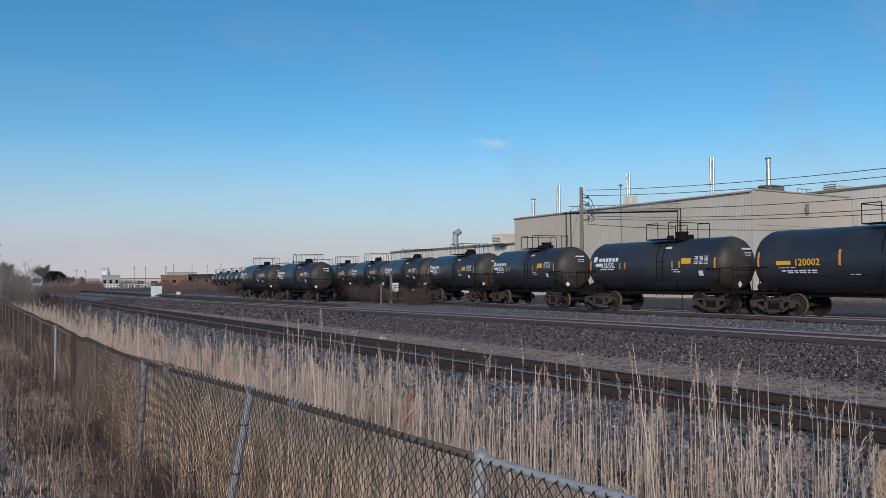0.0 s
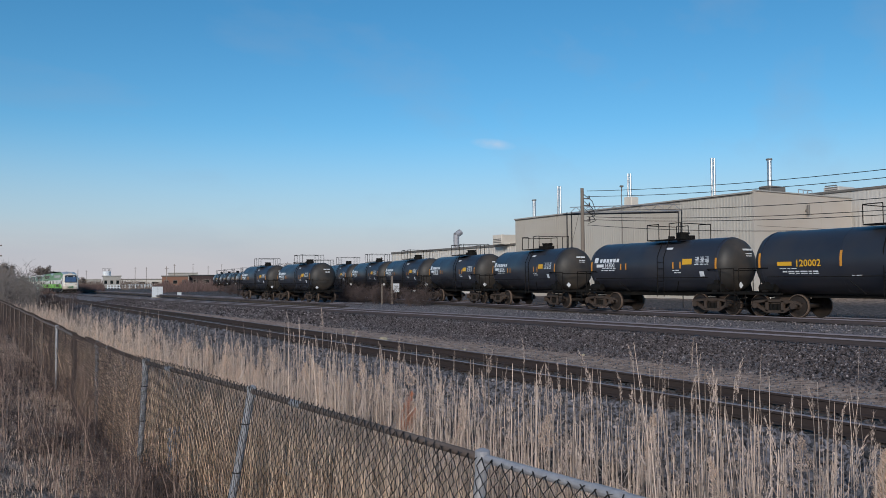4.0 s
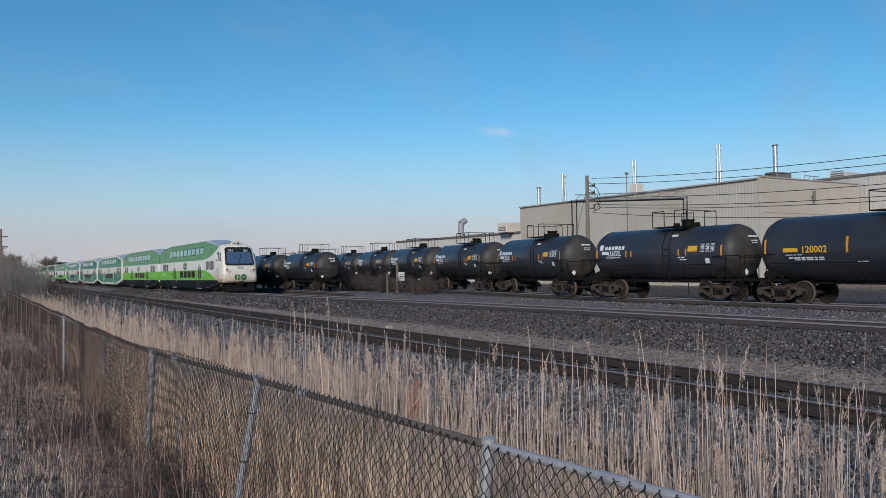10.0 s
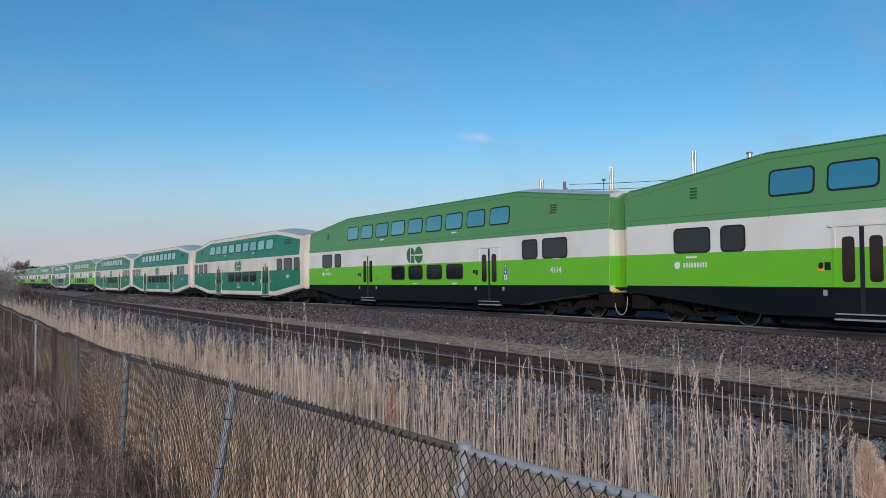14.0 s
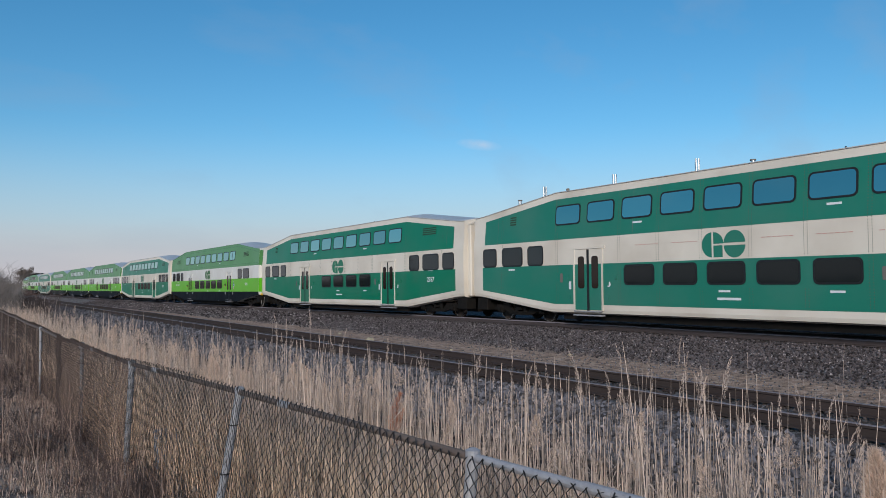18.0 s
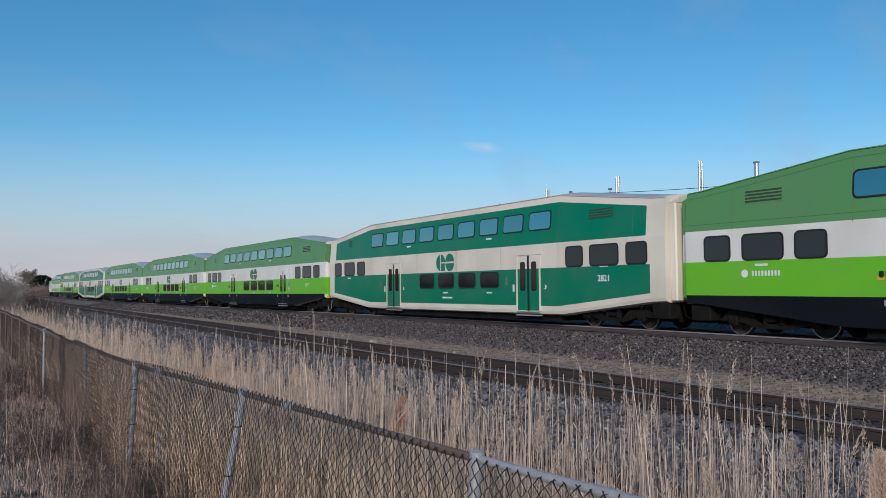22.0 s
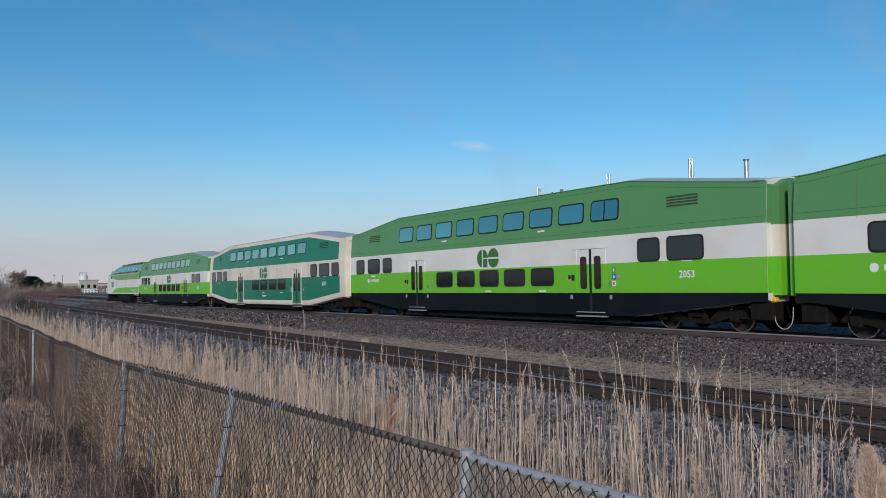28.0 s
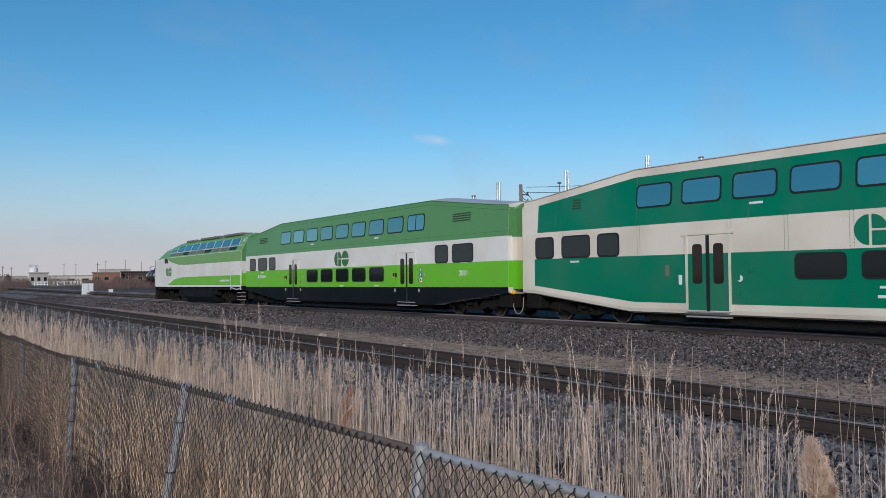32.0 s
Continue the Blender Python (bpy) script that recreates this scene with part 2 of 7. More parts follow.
M["stone"] = mat("ballast_stone", (0.098, 0.094, 0.106), 0.85, var=0.15, scale=3, island=1.6, world_pos=True)
M["stone_b"] = mat("brown_ballast_stone", (0.078, 0.066, 0.068), 0.9, var=0.2, scale=3, spec=0.25, island=1.7, world_pos=True)
M["stone_p"] = mat("pale_ballast_stone", (0.25, 0.22, 0.22), 0.85, var=0.2, scale=3, island=1.0, world_pos=True)
M["stone_d"] = mat("dark_ballast_stone", (0.058, 0.048, 0.047), 0.9, var=0.2, scale=3, spec=0.25, island=1.7, world_pos=True)
M["stone_l"] = mat("pale_rock", (0.36, 0.31, 0.22), 0.85, var=0.2, scale=6, bump=0.02, bump_scale=15)
M["tank"] = mat("black_tank_paint", (0.030, 0.034, 0.048), 0.38, var=0.25, scale=0.7, dirt=(0.055, 0.045, 0.036), dirt_amount=0.45, dirt_scale=0.7)
# the heads' brown dust also carries the low sun's warm light as colour
M["tank_head"] = mat("dusty_lit_black_paint", (0.028, 0.026, 0.025), 0.6, var=0.25, scale=0.9, dirt=(0.10, 0.078, 0.058), dirt_amount=0.7, dirt_scale=0.8)
M["wall"] = mat("beige_metal_cladding", (0.50, 0.46, 0.40), 0.55, var=0.05, scale=0.3, dirt=(0.36, 0.28, 0.20), dirt_amount=0.5, dirt_scale=0.12, world_pos=True)
M["wall_l"] = mat("pale_beige_stucco", (0.50, 0.46, 0.41), 0.65, var=0.05, scale=0.3, dirt=(0.40, 0.30, 0.21), dirt_amount=0.5, dirt_scale=0.15, world_pos=True)
M["wall_g"] = mat("pale_metal_cladding", (0.54, 0.51, 0.47), 0.5, var=0.06, scale=0.4, world_pos=True)
M["trim"] = mat("dark_trim", (0.16, 0.145, 0.13), 0.6, var=0.1)
M["brick"] = mat("brown_brick", (0.21, 0.105, 0.07), 0.8, var=0.15, scale=1.5, world_pos=True, bump=0.01)
M["brick_dark"] = mat("dark_red_brick", (0.045, 0.026, 0.026), 0.8, var=0.2, scale=1.5, world_pos=True)
M["concrete"] = mat("pale_concrete", (0.36, 0.34, 0.31), 0.8, var=0.12, scale=1.5)
M["wood"] = mat("weathered_pole_wood", (0.20, 0.165, 0.135), 0.85, var=0.25, scale=3, fine=30, stretch=(6, 6, 0.6), bump=0.01)
M["cable"] = mat("black_cable", (0.015, 0.015, 0.016), 0.6, var=0.1)
M["chimney"] = mat("stainless_flue", (0.55, 0.56, 0.57), 0.3, metal=0.9, var=0.12, scale=2)
M["reed"] = mat("dry_reed_stalk", (0.44, 0.345, 0.285), 0.8, var=0.12, scale=2, island=1.25, world_pos=True)
M["reed_gold"] = mat("golden_reed_litter", (0.62, 0.46, 0.335), 0.85, var=0.15, scale=2, island=1.0, world_pos=True)
M["plume"] = mat("dry_reed_plume", (0.62, 0.465, 0.365), 0.95, var=0.2, scale=8, fine=90, island=0.6, world_pos=True)
M["plume_grey"] = mat("grey_reed_plume", (0.52, 0.41, 0.345), 0.95, var=0.2, scale=8, island=0.6, world_pos=True)
M["plume_red"] = mat("rusty_reed_plume", (0.62, 0.27, 0.16), 0.95, var=0.2, scale=8)
M["straw"] = mat("dead_grass", (0.29, 0.225, 0.19), 0.9, var=0.15, scale=2, island=1.0, world_pos=True)
M["bank"] = mat("bank_grass", (0.52, 0.40, 0.32), 0.9, var=0.2, scale=1.2, island=1.0, world_pos=True)
M["weed"] = mat("dead_weed_stem", (0.25, 0.175, 0.14), 0.9, var=0.2, scale=2, island=0.9, world_pos=True)
M["seed"] = mat("dead_seed_head", (0.19, 0.145, 0.115), 0.95, var=0.2, scale=20, island=0.5, world_pos=True)
M["truck"] = mat("dusty_cast_steel", (0.062, 0.046, 0.037), 0.75, spec=0.3, var=0.3, scale=5, dirt=(0.09, 0.062, 0.045), dirt_amount=0.5, dirt_scale=3)
M["twig"] = mat("bare_twig", (0.080, 0.057, 0.052), 0.9, var=0.2, scale=2, island=0.7, world_pos=True)
M["brush_red"] = mat("reddish_bare_twig", (0.105, 0.068, 0.062), 0.9, var=0.2, scale=2, island=0.7, world_pos=True)
M["twig_pale"] = mat("pale_bare_twig", (0.19, 0.165, 0.15), 0.9, var=0.2, scale=2, island=0.6, world_pos=True)
M["bark"] = mat("grey_bark", (0.13, 0.105, 0.085), 0.9, var=0.25, scale=3, stretch=(4, 4, 1), bump=0.01)
M["pine"] = mat("dark_conifer", (0.020, 0.030, 0.018), 0.9, var=0.3, scale=2, island=0.8, world_pos=True)
M["wire"] = mat("blackened_wire", (0.020, 0.019, 0.020), 0.55, metal=0.3, var=0.2)
M["steel_rust"] = mat("rusted_galvanised_steel", (0.13, 0.10, 0.085), 0.8, var=0.25, scale=6, dirt=(0.06, 0.04, 0.03), dirt_amount=0.6, dirt_scale=5)
M["wire_far"] = mat("brown_wire", (0.06, 0.042, 0.036), 0.7, metal=0.1, var=0.5, scale=1.5, world_pos=True)
M["carpaint_dark"] = mat("dark_car_paint", (0.02, 0.025, 0.04), 0.3, var=0.1)
M["carpaint_light"] = mat("silver_car_paint", (0.5, 0.5, 0.5), 0.3, var=0.1)
M["tread_rust"] = mat("rusty_tread", (0.20, 0.145, 0.11), 0.6, metal=0.3, var=0.2)
M["far_twig"] = mat("far_bare_twig", (0.17, 0.135, 0.115), 0.9, var=0.2, scale=2, island=0.6, world_pos=True)
M["insulator"] = mat("brown_insulator", (0.05, 0.03, 0.02), 0.3, var=0.1)


def glass(name, color, rough, metal, spec=0.5):
    m = bpy.data.materials.new(name)
    m.use_nodes = True
    p = m.node_tree.nodes["Principled BSDF"]
    p.inputs["Base Color"].default_value = (*color, 1)
    p.inputs["Roughness"].default_value = rough
    p.inputs["Metallic"].default_value = metal
    p.inputs["Specular IOR Level"].default_value = spec
    # each pane a little different, and slightly wavy
    N, K = m.node_tree.nodes, m.node_tree.links
    hs, rg = N.new("ShaderNodeHueSaturation"), N.new("ShaderNodeMapRange")
    hs.inputs["Color"].default_value = (*color, 1)
    rg.inputs["To Min"].default_value, rg.inputs["To Max"].default_value = 0.85, 1.15
    K.new(N.new("ShaderNodeObjectInfo").outputs["Random"], rg.inputs["Value"])
    K.new(rg.outputs["Result"], hs.inputs["Value"])
    K.new(hs.outputs["Color"], p.inputs["Base Color"])
    wave, bump = N.new("ShaderNodeTexNoise"), N.new("ShaderNodeBump")
    wave.inputs["Scale"].default_value = 1.1
    bump.inputs["Strength"].default_value, bump.inputs["Distance"].default_value = 0.10, 0.03
    K.new(N.new("ShaderNodeTexCoord").outputs["Object"], wave.inputs["Vector"])
    K.new(wave.outputs["Fac"], bump.inputs["Height"])
    K.new(bump.outputs["Normal"], p.inputs["Normal"])
    return m


M["glass_mid"] = glass("half_mirror_glass", (0.035, 0.046, 0.05), 0.04, 0.45, 0.4)
M["glass_up"] = glass("tinted_mirror_glass", (0.40, 0.60, 0.54), 0.04, 1.0)
M["glass_low"] = glass("dark_tinted_glass", (0.009, 0.013, 0.014), 0.06, 0.0, 0.3)
M["glass_door"] = glass("bronze_door_glass", (0.022, 0.015, 0.011), 0.08, 0.0, 0.3)
M["glass_loco"] = glass("teal_louvre", (0.22, 0.46, 0.44), 0.12, 0.8)
M["glass_cab"] = glass("windscreen_glass", (0.20, 0.28, 0.40), 0.05, 0.7, 0.5)
M["sign_blue"] = mat("blue_sign", (0.02, 0.14, 0.45), 0.4, var=0.05)
M["seam_green"] = mat("dark_green_seam", (0.045, 0.13, 0.055), 0.5, var=0.1)
M["loco_green"] = mat("olive_green_paint", (0.15, 0.33, 0.075), 0.35, var=0.15, scale=0.8, dirt=(0.2, 0.36, 0.16), dirt_amount=0.5, dirt_scale=1.2)
M["emblem"] = mat("dark_green_emblem", (0.045, 0.15, 0.045), 0.4, var=0.05)


def glow(name, color, strength):
    m = bpy.data.materials.new(name)
    m.use_nodes = True
    p = m.node_tree.nodes["Principled BSDF"]
    p.inputs["Base Color"].default_value = (*color, 1)
    p.inputs["Emission Color"].default_value = (*color, 1)
    p.inputs["Emission Strength"].default_value = strength
    return m


M["lamp_red"] = glow("red_marker_light", (1.0, 0.12, 0.05), 3.0)
M["lamp_white"] = glow("headlight_glow", (1.0, 0.85, 0.65), 6.0)


# ---- mesh helpers ----
def mesh_of(bm, name, mats, smooth=False):
    me = bpy.data.meshes.new(name)
    bm.to_mesh(me)
    bm.free()
    for m in (mats if isinstance(mats, (list, tuple)) else [mats]):
        me.materials.append(m)
    if smooth:
        for p in me.polygons:
            p.use_smooth = True
    return me


def raw_mesh(name, verts, faces, mats, smooth=False, idx=None):
    me = bpy.data.meshes.new(name)
    me.from_pydata(verts, [], faces)
    for m in (mats if isinstance(mats, (list, tuple)) else [mats]):
        me.materials.append(m)
    if idx is not None:
        me.polygons.foreach_set("material_index", idx)
    if smooth:
        me.polygons.foreach_set("use_smooth", [True] * len(me.polygons))
    me.update()
    return me


def part(name, bm, material, parent, label="", m=None, smooth=False):
    """Links a bmesh or a mesh as one mesh object under a thing or a part."""
    me = bm if isinstance(bm, bpy.types.Mesh) else mesh_of(bm, name, material, smooth)
    ob = new(name, me)
    ob.parent = parent
    if m is not None:
        ob.matrix_basis = m
    if label:
        ob["label"] = label
    return ob


def thing(name, label, category, group="", kind="", m=None, data=None):
    ob = new(name, data)
    if m is not None:
        ob.matrix_basis = m
    return tagged(ob, label, category, group, kind)


def box(bm, x0, x1, y0, y1, z0, z1, bevel=0.0, mi=0):
    r = bmesh.ops.create_cube(bm, size=1.0, matrix=Matrix.Translation(((x0 + x1) / 2, (y0 + y1) / 2, (z0 + z1) / 2)) @ Matrix.Diagonal((x1 - x0, y1 - y0, z1 - z0, 1)))
    fs = {f for v in r["verts"] for f in v.link_faces}
    for f in fs:
        f.material_index = mi
    if bevel:
        es = {e for v in r["verts"] for e in v.link_edges}
        bmesh.ops.bevel(bm, geom=list(es), offset=bevel, segments=1, affect="EDGES", profile=0.5)
    return bm


def cyl(bm, a, b, r, r2=None, seg=12, caps=True, mi=0):
    a, b = Vector(a), Vector(b)
    d = b - a
    m = Matrix.Translation((a + b) / 2) @ d.to_track_quat("Z", "Y").to_matrix().to_4x4()
    q = bmesh.ops.create_cone(bm, cap_ends=caps, segments=seg, radius1=r, radius2=r if r2 is None else r2, depth=d.length, matrix=m)
    for v in q["verts"]:
        for f in v.link_faces:
            f.material_index = mi
    return bm


def pipe(bm, pts, r, seg=6, mi=0):
    for a, b in zip(pts, pts[1:]):
        cyl(bm, a, b, r, seg=seg, mi=mi)
    return bm


def prism(bm, poly, axis, a, b, mi=0):
    """A polygon of (u, v) pushed along an axis: 'x' takes (y, z), 'y' takes (x, z), 'z' takes (x, y)."""
    def at(u, v, w):
        return {"x": (w, u, v), "y": (u, w, v), "z": (u, v, w)}[axis]
    lo = [bm.verts.new(at(u, v, a)) for u, v in poly]
    hi = [bm.verts.new(at(u, v, b)) for u, v in poly]
    n = len(poly)
    fs = [bm.faces.new(lo), bm.faces.new(hi)]
    for i in range(n):
        fs.append(bm.faces.new((lo[i], lo[(i + 1) % n], hi[(i + 1) % n], hi[i])))
    for f in fs:
        f.material_index = mi
    bmesh.ops.recalc_face_normals(bm, faces=fs)
    return bm


def rounded(y0, y1, z0, z1, r, n=3):
    pts = []
    for cy, cz, a0 in ((y1 - r, z1 - r, 0), (y0 + r, z1 - r, 90), (y0 + r, z0 + r, 180), (y1 - r, z0 + r, 270)):
        for i in range(n + 1):
            a = radians(a0 + 90 * i / n)
            pts.append((cy + r * math.cos(a), cz + r * math.sin(a)))
    return pts


def text_mesh(body, size, material, name="lettering", extrude=0.002):
    """Built-in lettering as a mesh in the x-z plane, centred."""
    cu = bpy.data.curves.new(name, "FONT")
    cu.body, cu.size, cu.extrude, cu.align_x, cu.align_y = body, size, extrude, "CENTER", "CENTER"
    cu.resolution_u = 2
    cu.offset = size * 0.018
    ob = bpy.data.objects.new(name, cu)
    scene.collection.objects.link(ob)
    me = bpy.data.meshes.new_from_object(ob.evaluated_get(bpy.context.evaluated_depsgraph_get()))
    bpy.data.objects.remove(ob)
    bpy.data.curves.remove(cu)
    me.materials.clear()
    me.materials.append(material)
    return me


def tube(pts, r, seg, material, name):
    """One unbroken round tube along the points."""
    pts = [Vector(p) for p in pts]
    vs, fs = [], []
    for i, p in enumerate(pts):
        d = (pts[min(i + 1, len(pts) - 1)] - pts[max(i - 1, 0)]).normalized()
        s = d.cross(Vector((1, 0, 0)) if abs(d.x) < 0.9 else Vector((0, 0, 1))).normalized()
        t = d.cross(s)
        vs += [tuple(p + (s * math.cos(2 * math.pi * k / seg) + t * math.sin(2 * math.pi * k / seg)) * r) for k in range(seg)]
    for i in range(len(pts) - 1):
        for k in range(seg):
            g = (k + 1) % seg
            fs.append((i * seg + k, i * seg + g, (i + 1) * seg + g, (i + 1) * seg + k))
    return raw_mesh(name, vs, fs, material, smooth=True)


# lettering on a face that looks towards -x, read along -y
SIDE = Matrix(((0, 0, -1, 0), (-1, 0, 0, 0), (0, 1, 0, 0), (0, 0, 0, 1)))

# ---- ground: one sheet, shaped across the tracks ----
NEAR_X, MAIN_X, YARD_X = 10.03, 20.05, 29.2
NEAR_Z = -0.23


def fence_x(y):
    return 2.45 - 0.082 * min(y, 10.1)


def yard_shift(y):
    """How far the siding bends away from the main track beyond the switch."""
    return 0.0 if y < 27 else 0.0082 * (y - 27) ** 2 if y < 35 else 0.525 + 0.1312 * (y - 35)


PROFILE = ((-4000, -0.3), (-40, -0.3), (-6, -0.15), (-0.6, -0.12), (1.0, -0.55), (2.4, -0.78), (4.0, -0.86), (6.6, -0.84), (7.3, -0.76),
           (8.45, -0.44), (11.6, -0.44), (12.5, -0.62), (13.4, -0.66), (15.4, -0.62), (16.4, -0.55), (18.4, -0.20), (21.7, -0.20),
           (22.8, -0.36), (25.6, -0.36), (26.9, -0.2), (30.4, -0.2), (31.4, -0.3), (40, -0.25), (60, -0.1), (120, 0.0), (4000, 0.0))


def grade(y):
    """Height of the main track's rails: level beside the viewer, then falling gently away."""
    return float(np.interp(y, GRADE_Y, GRADE_Z))


GRADE_Y = (-400, 12, 20, 32, 45, 57, 70, 82, 110, 150, 210, 288, 600, 900)
GRADE_Z = (0.0, 0.0, -0.015, -0.065, -0.14, -0.215, -0.29, -0.36, -0.48, -0.60, -0.73, -0.85, -1.1, -1.2)


def grade_share(x):
    """How far the ground follows that grade: in full under the main track, not at all beside the other two."""
    return float(np.interp(x, (12, 16, 24, 27, 32, 45), (0, 1, 1, 0.6, 0.25, 0)))


def ground_z(x, y):
    z = grade(y) * grade_share(x) + float(np.interp(x, [p[0] for p in PROFILE], [p[1] for p in PROFILE]))
    rough = 0.02 if 8.3 < x < 30 else 0.06
    z += rough * noise.noise((x * 0.9, y * 0.9, 0.3)) + 0.4 * rough * noise.noise((x * 3.1, y * 3.1, 5.0))
    return z


gx = [-4000, -1500, -500, -200, -100, -60, -40, -25, -15, -10] + [-8 + 0.5 * i for i in range(94)] + [40, 45, 52, 60, 75, 100, 140, 200, 400, 1000, 2000, 4000]
gy = [-4000, -1500, -400, -120, -60, -30, -15] + [-8 + 0.6 * i for i in range(110)] + [60 + 3 * i for i in range(30)] + [160, 200, 260, 340, 450, 600, 800, 1200, 2000, 4000]
gv = [(x, y, ground_z(x, y)) for y in gy for x in gx]
nx = len(gx)
gf = [(j * nx + i, j * nx + i + 1, (j + 1) * nx + i + 1, (j + 1) * nx + i) for j in range(len(gy) - 1) for i in range(nx - 1)]


def ground_material():
    m = bpy.data.materials.new("ground_mixed")
    m.use_nodes = True
    N, K = m.node_tree.nodes, m.node_tree.links
    p = N["Principled BSDF"]
    p.inputs["Roughness"].default_value = 0.95
    p.inputs["Specular IOR Level"].default_value = 0.2
    pos = N.new("ShaderNodeNewGeometry").outputs["Position"]
    sep = N.new("ShaderNodeSeparateXYZ")
    K.new(pos, sep.inputs[0])

    def tex(kind, sc, det=5.0):
        t = N.new(kind)
        t.inputs["Scale"].default_value = sc
        if "Detail" in t.inputs:
            t.inputs["Detail"].default_value = det
        K.new(pos, t.inputs["Vector"])
        return t
    wob = tex("ShaderNodeTexNoise", 0.7).outputs["Fac"]
    wx = N.new("ShaderNodeMath")
    wx.operation = "MULTIPLY_ADD"
    K.new(wob, wx.inputs[0])
    wx.inputs[1].default_value = 1.6
    K.new(sep.outputs["X"], wx.inputs[2])

    def ramp_rgb(src, stops):
        r = N.new("ShaderNodeValToRGB")
        el = r.color_ramp.elements
        while len(el) < len(stops):
            el.new(0.5)
        for e, (q, c) in zip(el, stops):
            e.position, e.color = q, (*c, 1)
        K.new(src, r.inputs["Fac"])
        return r.outputs["Color"]

    def mix(fac, a, b):
        n = N.new("ShaderNodeMixRGB")
        K.new(fac, n.inputs["Fac"])
        K.new(a, n.inputs["Color1"])
        K.new(b, n.inputs["Color2"])
        return n.outputs["Color"]

    def step(lo, hi):
        n = N.new("ShaderNodeMapRange")
        n.inputs["From Min"].default_value, n.inputs["From Max"].default_value = lo, hi
        K.new(wx.outputs[0], n.inputs["Value"])
        return n.outputs["Result"]
    grass = ramp_rgb(tex("ShaderNodeTexNoise", 3.0, 10).outputs["Fac"], ((0.34, (0.07, 0.051, 0.04)), (0.47, (0.25, 0.185, 0.145)), (0.62, (0.50, 0.385, 0.31))))
    stones = tex("ShaderNodeTexVoronoi", 16.0)
    sep_c = N.new("ShaderNodeSeparateColor")
    K.new(stones.outputs["Color"], sep_c.inputs[0])
    gravel = ramp_rgb(sep_c.outputs[0], ((0.0, (0.010, 0.010, 0.012)), (0.6, (0.045, 0.045, 0.050)), (0.95, (0.17, 0.165, 0.168))))
    gravel_b = ramp_rgb(sep_c.outputs[0], ((0.0, (0.02, 0.018, 0.02)), (0.6, (0.064, 0.056, 0.06)), (0.95, (0.23, 0.205, 0.205))))
    dirt = ramp_rgb(tex("ShaderNodeTexNoise", 5.0, 12).outputs["Fac"], ((0.3, (0.17, 0.112, 0.086)), (0.5, (0.42, 0.295, 0.225)), (0.7, (0.58, 0.44, 0.355))))
    # soil among the reeds, with the shade between the stalks darkened into it
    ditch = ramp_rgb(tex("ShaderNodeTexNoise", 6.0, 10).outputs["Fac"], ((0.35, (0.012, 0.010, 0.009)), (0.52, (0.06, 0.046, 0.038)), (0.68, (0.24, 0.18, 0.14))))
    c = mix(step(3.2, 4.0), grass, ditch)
    c = mix(step(7.6, 8.2), c, gravel)
    c = mix(step(12.3, 12.9), c, dirt)
    c = mix(step(15.8, 17.0), c, gravel_b)
    yard = ramp_rgb(tex("ShaderNodeTexNoise", 4.0, 12).outputs["Fac"], ((0.3, (0.035, 0.030, 0.030)), (0.5, (0.10, 0.086, 0.082)), (0.7, (0.24, 0.20, 0.18))))
    c = mix(step(31.0, 33.0), c, yard)
    c = mix(step(50.0, 60.0), c, grass)
    K.new(c, p.inputs["Base Color"])
    bump = N.new("ShaderNodeBump")
    bump.inputs["Strength"].default_value, bump.inputs["Distance"].default_value = 0.8, 0.05
    K.new(stones.outputs["Distance"], bump.inputs["Height"])
    K.new(bump.outputs["Normal"], p.inputs["Normal"])
    return m


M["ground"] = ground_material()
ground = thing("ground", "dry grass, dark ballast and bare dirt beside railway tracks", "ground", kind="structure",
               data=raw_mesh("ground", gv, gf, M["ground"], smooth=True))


# ---- tracks ----
RAIL = ((-0.07, 0), (0.07, 0), (0.07, 0.018), (0.012, 0.035), (0.012, 0.125), (0.037, 0.135), (0.037, 0.165), (0.028, 0.172),
        (-0.028, 0.172), (-0.037, 0.165), (-0.037, 0.135), (-0.012, 0.125), (-0.012, 0.035), (-0.07, 0.018))


def rail_mesh(path, top, side, bright=(6, 7, 8), name="rail"):
    """path: points (x, y, z of the head). The running face has its own material."""
    verts, faces, idx = [], [], []
    n = len(RAIL)
    for x, y, z in path:
        verts += [(x + u, y, z - 0.172 + v) for u, v in RAIL]
    for k in range(len(path) - 1):
        for i in range(n):
            j = (i + 1) % n
            faces.append((k * n + i, k * n + j, (k + 1) * n + j, (k + 1) * n + i))
            idx.append(1 if i in bright else 0)
    faces += [tuple(range(n))[::-1], tuple(range((len(path) - 1) * n, len(path) * n))]
    idx += [0, 0]
    return raw_mesh(name, verts, faces, [side, top], idx=idx)


def tie_mesh():
    bm = bmesh.new()
    box(bm, -1.3, 1.3, -0.115, 0.115, -0.17, 0.0, bevel=0.012)
    return mesh_of(bm, "sleeper", M["tie"])


def plate_mesh():
    bm = bmesh.new()
    box(bm, -0.17, 0.17, -0.09, 0.09, 0.0, 0.022, bevel=0.005)
    for sx in (-0.12, 0.12):
        cyl(bm, (sx, 0.05, 0.02), (sx, 0.05, 0.05), 0.014, seg=6)
        cyl(bm, (sx, -0.05, 0.02), (sx, -0.05, 0.05), 0.014, seg=6)
    return mesh_of(bm, "tie_plate", M["rail"])


TIE, PLATE = tie_mesh(), plate_mesh()


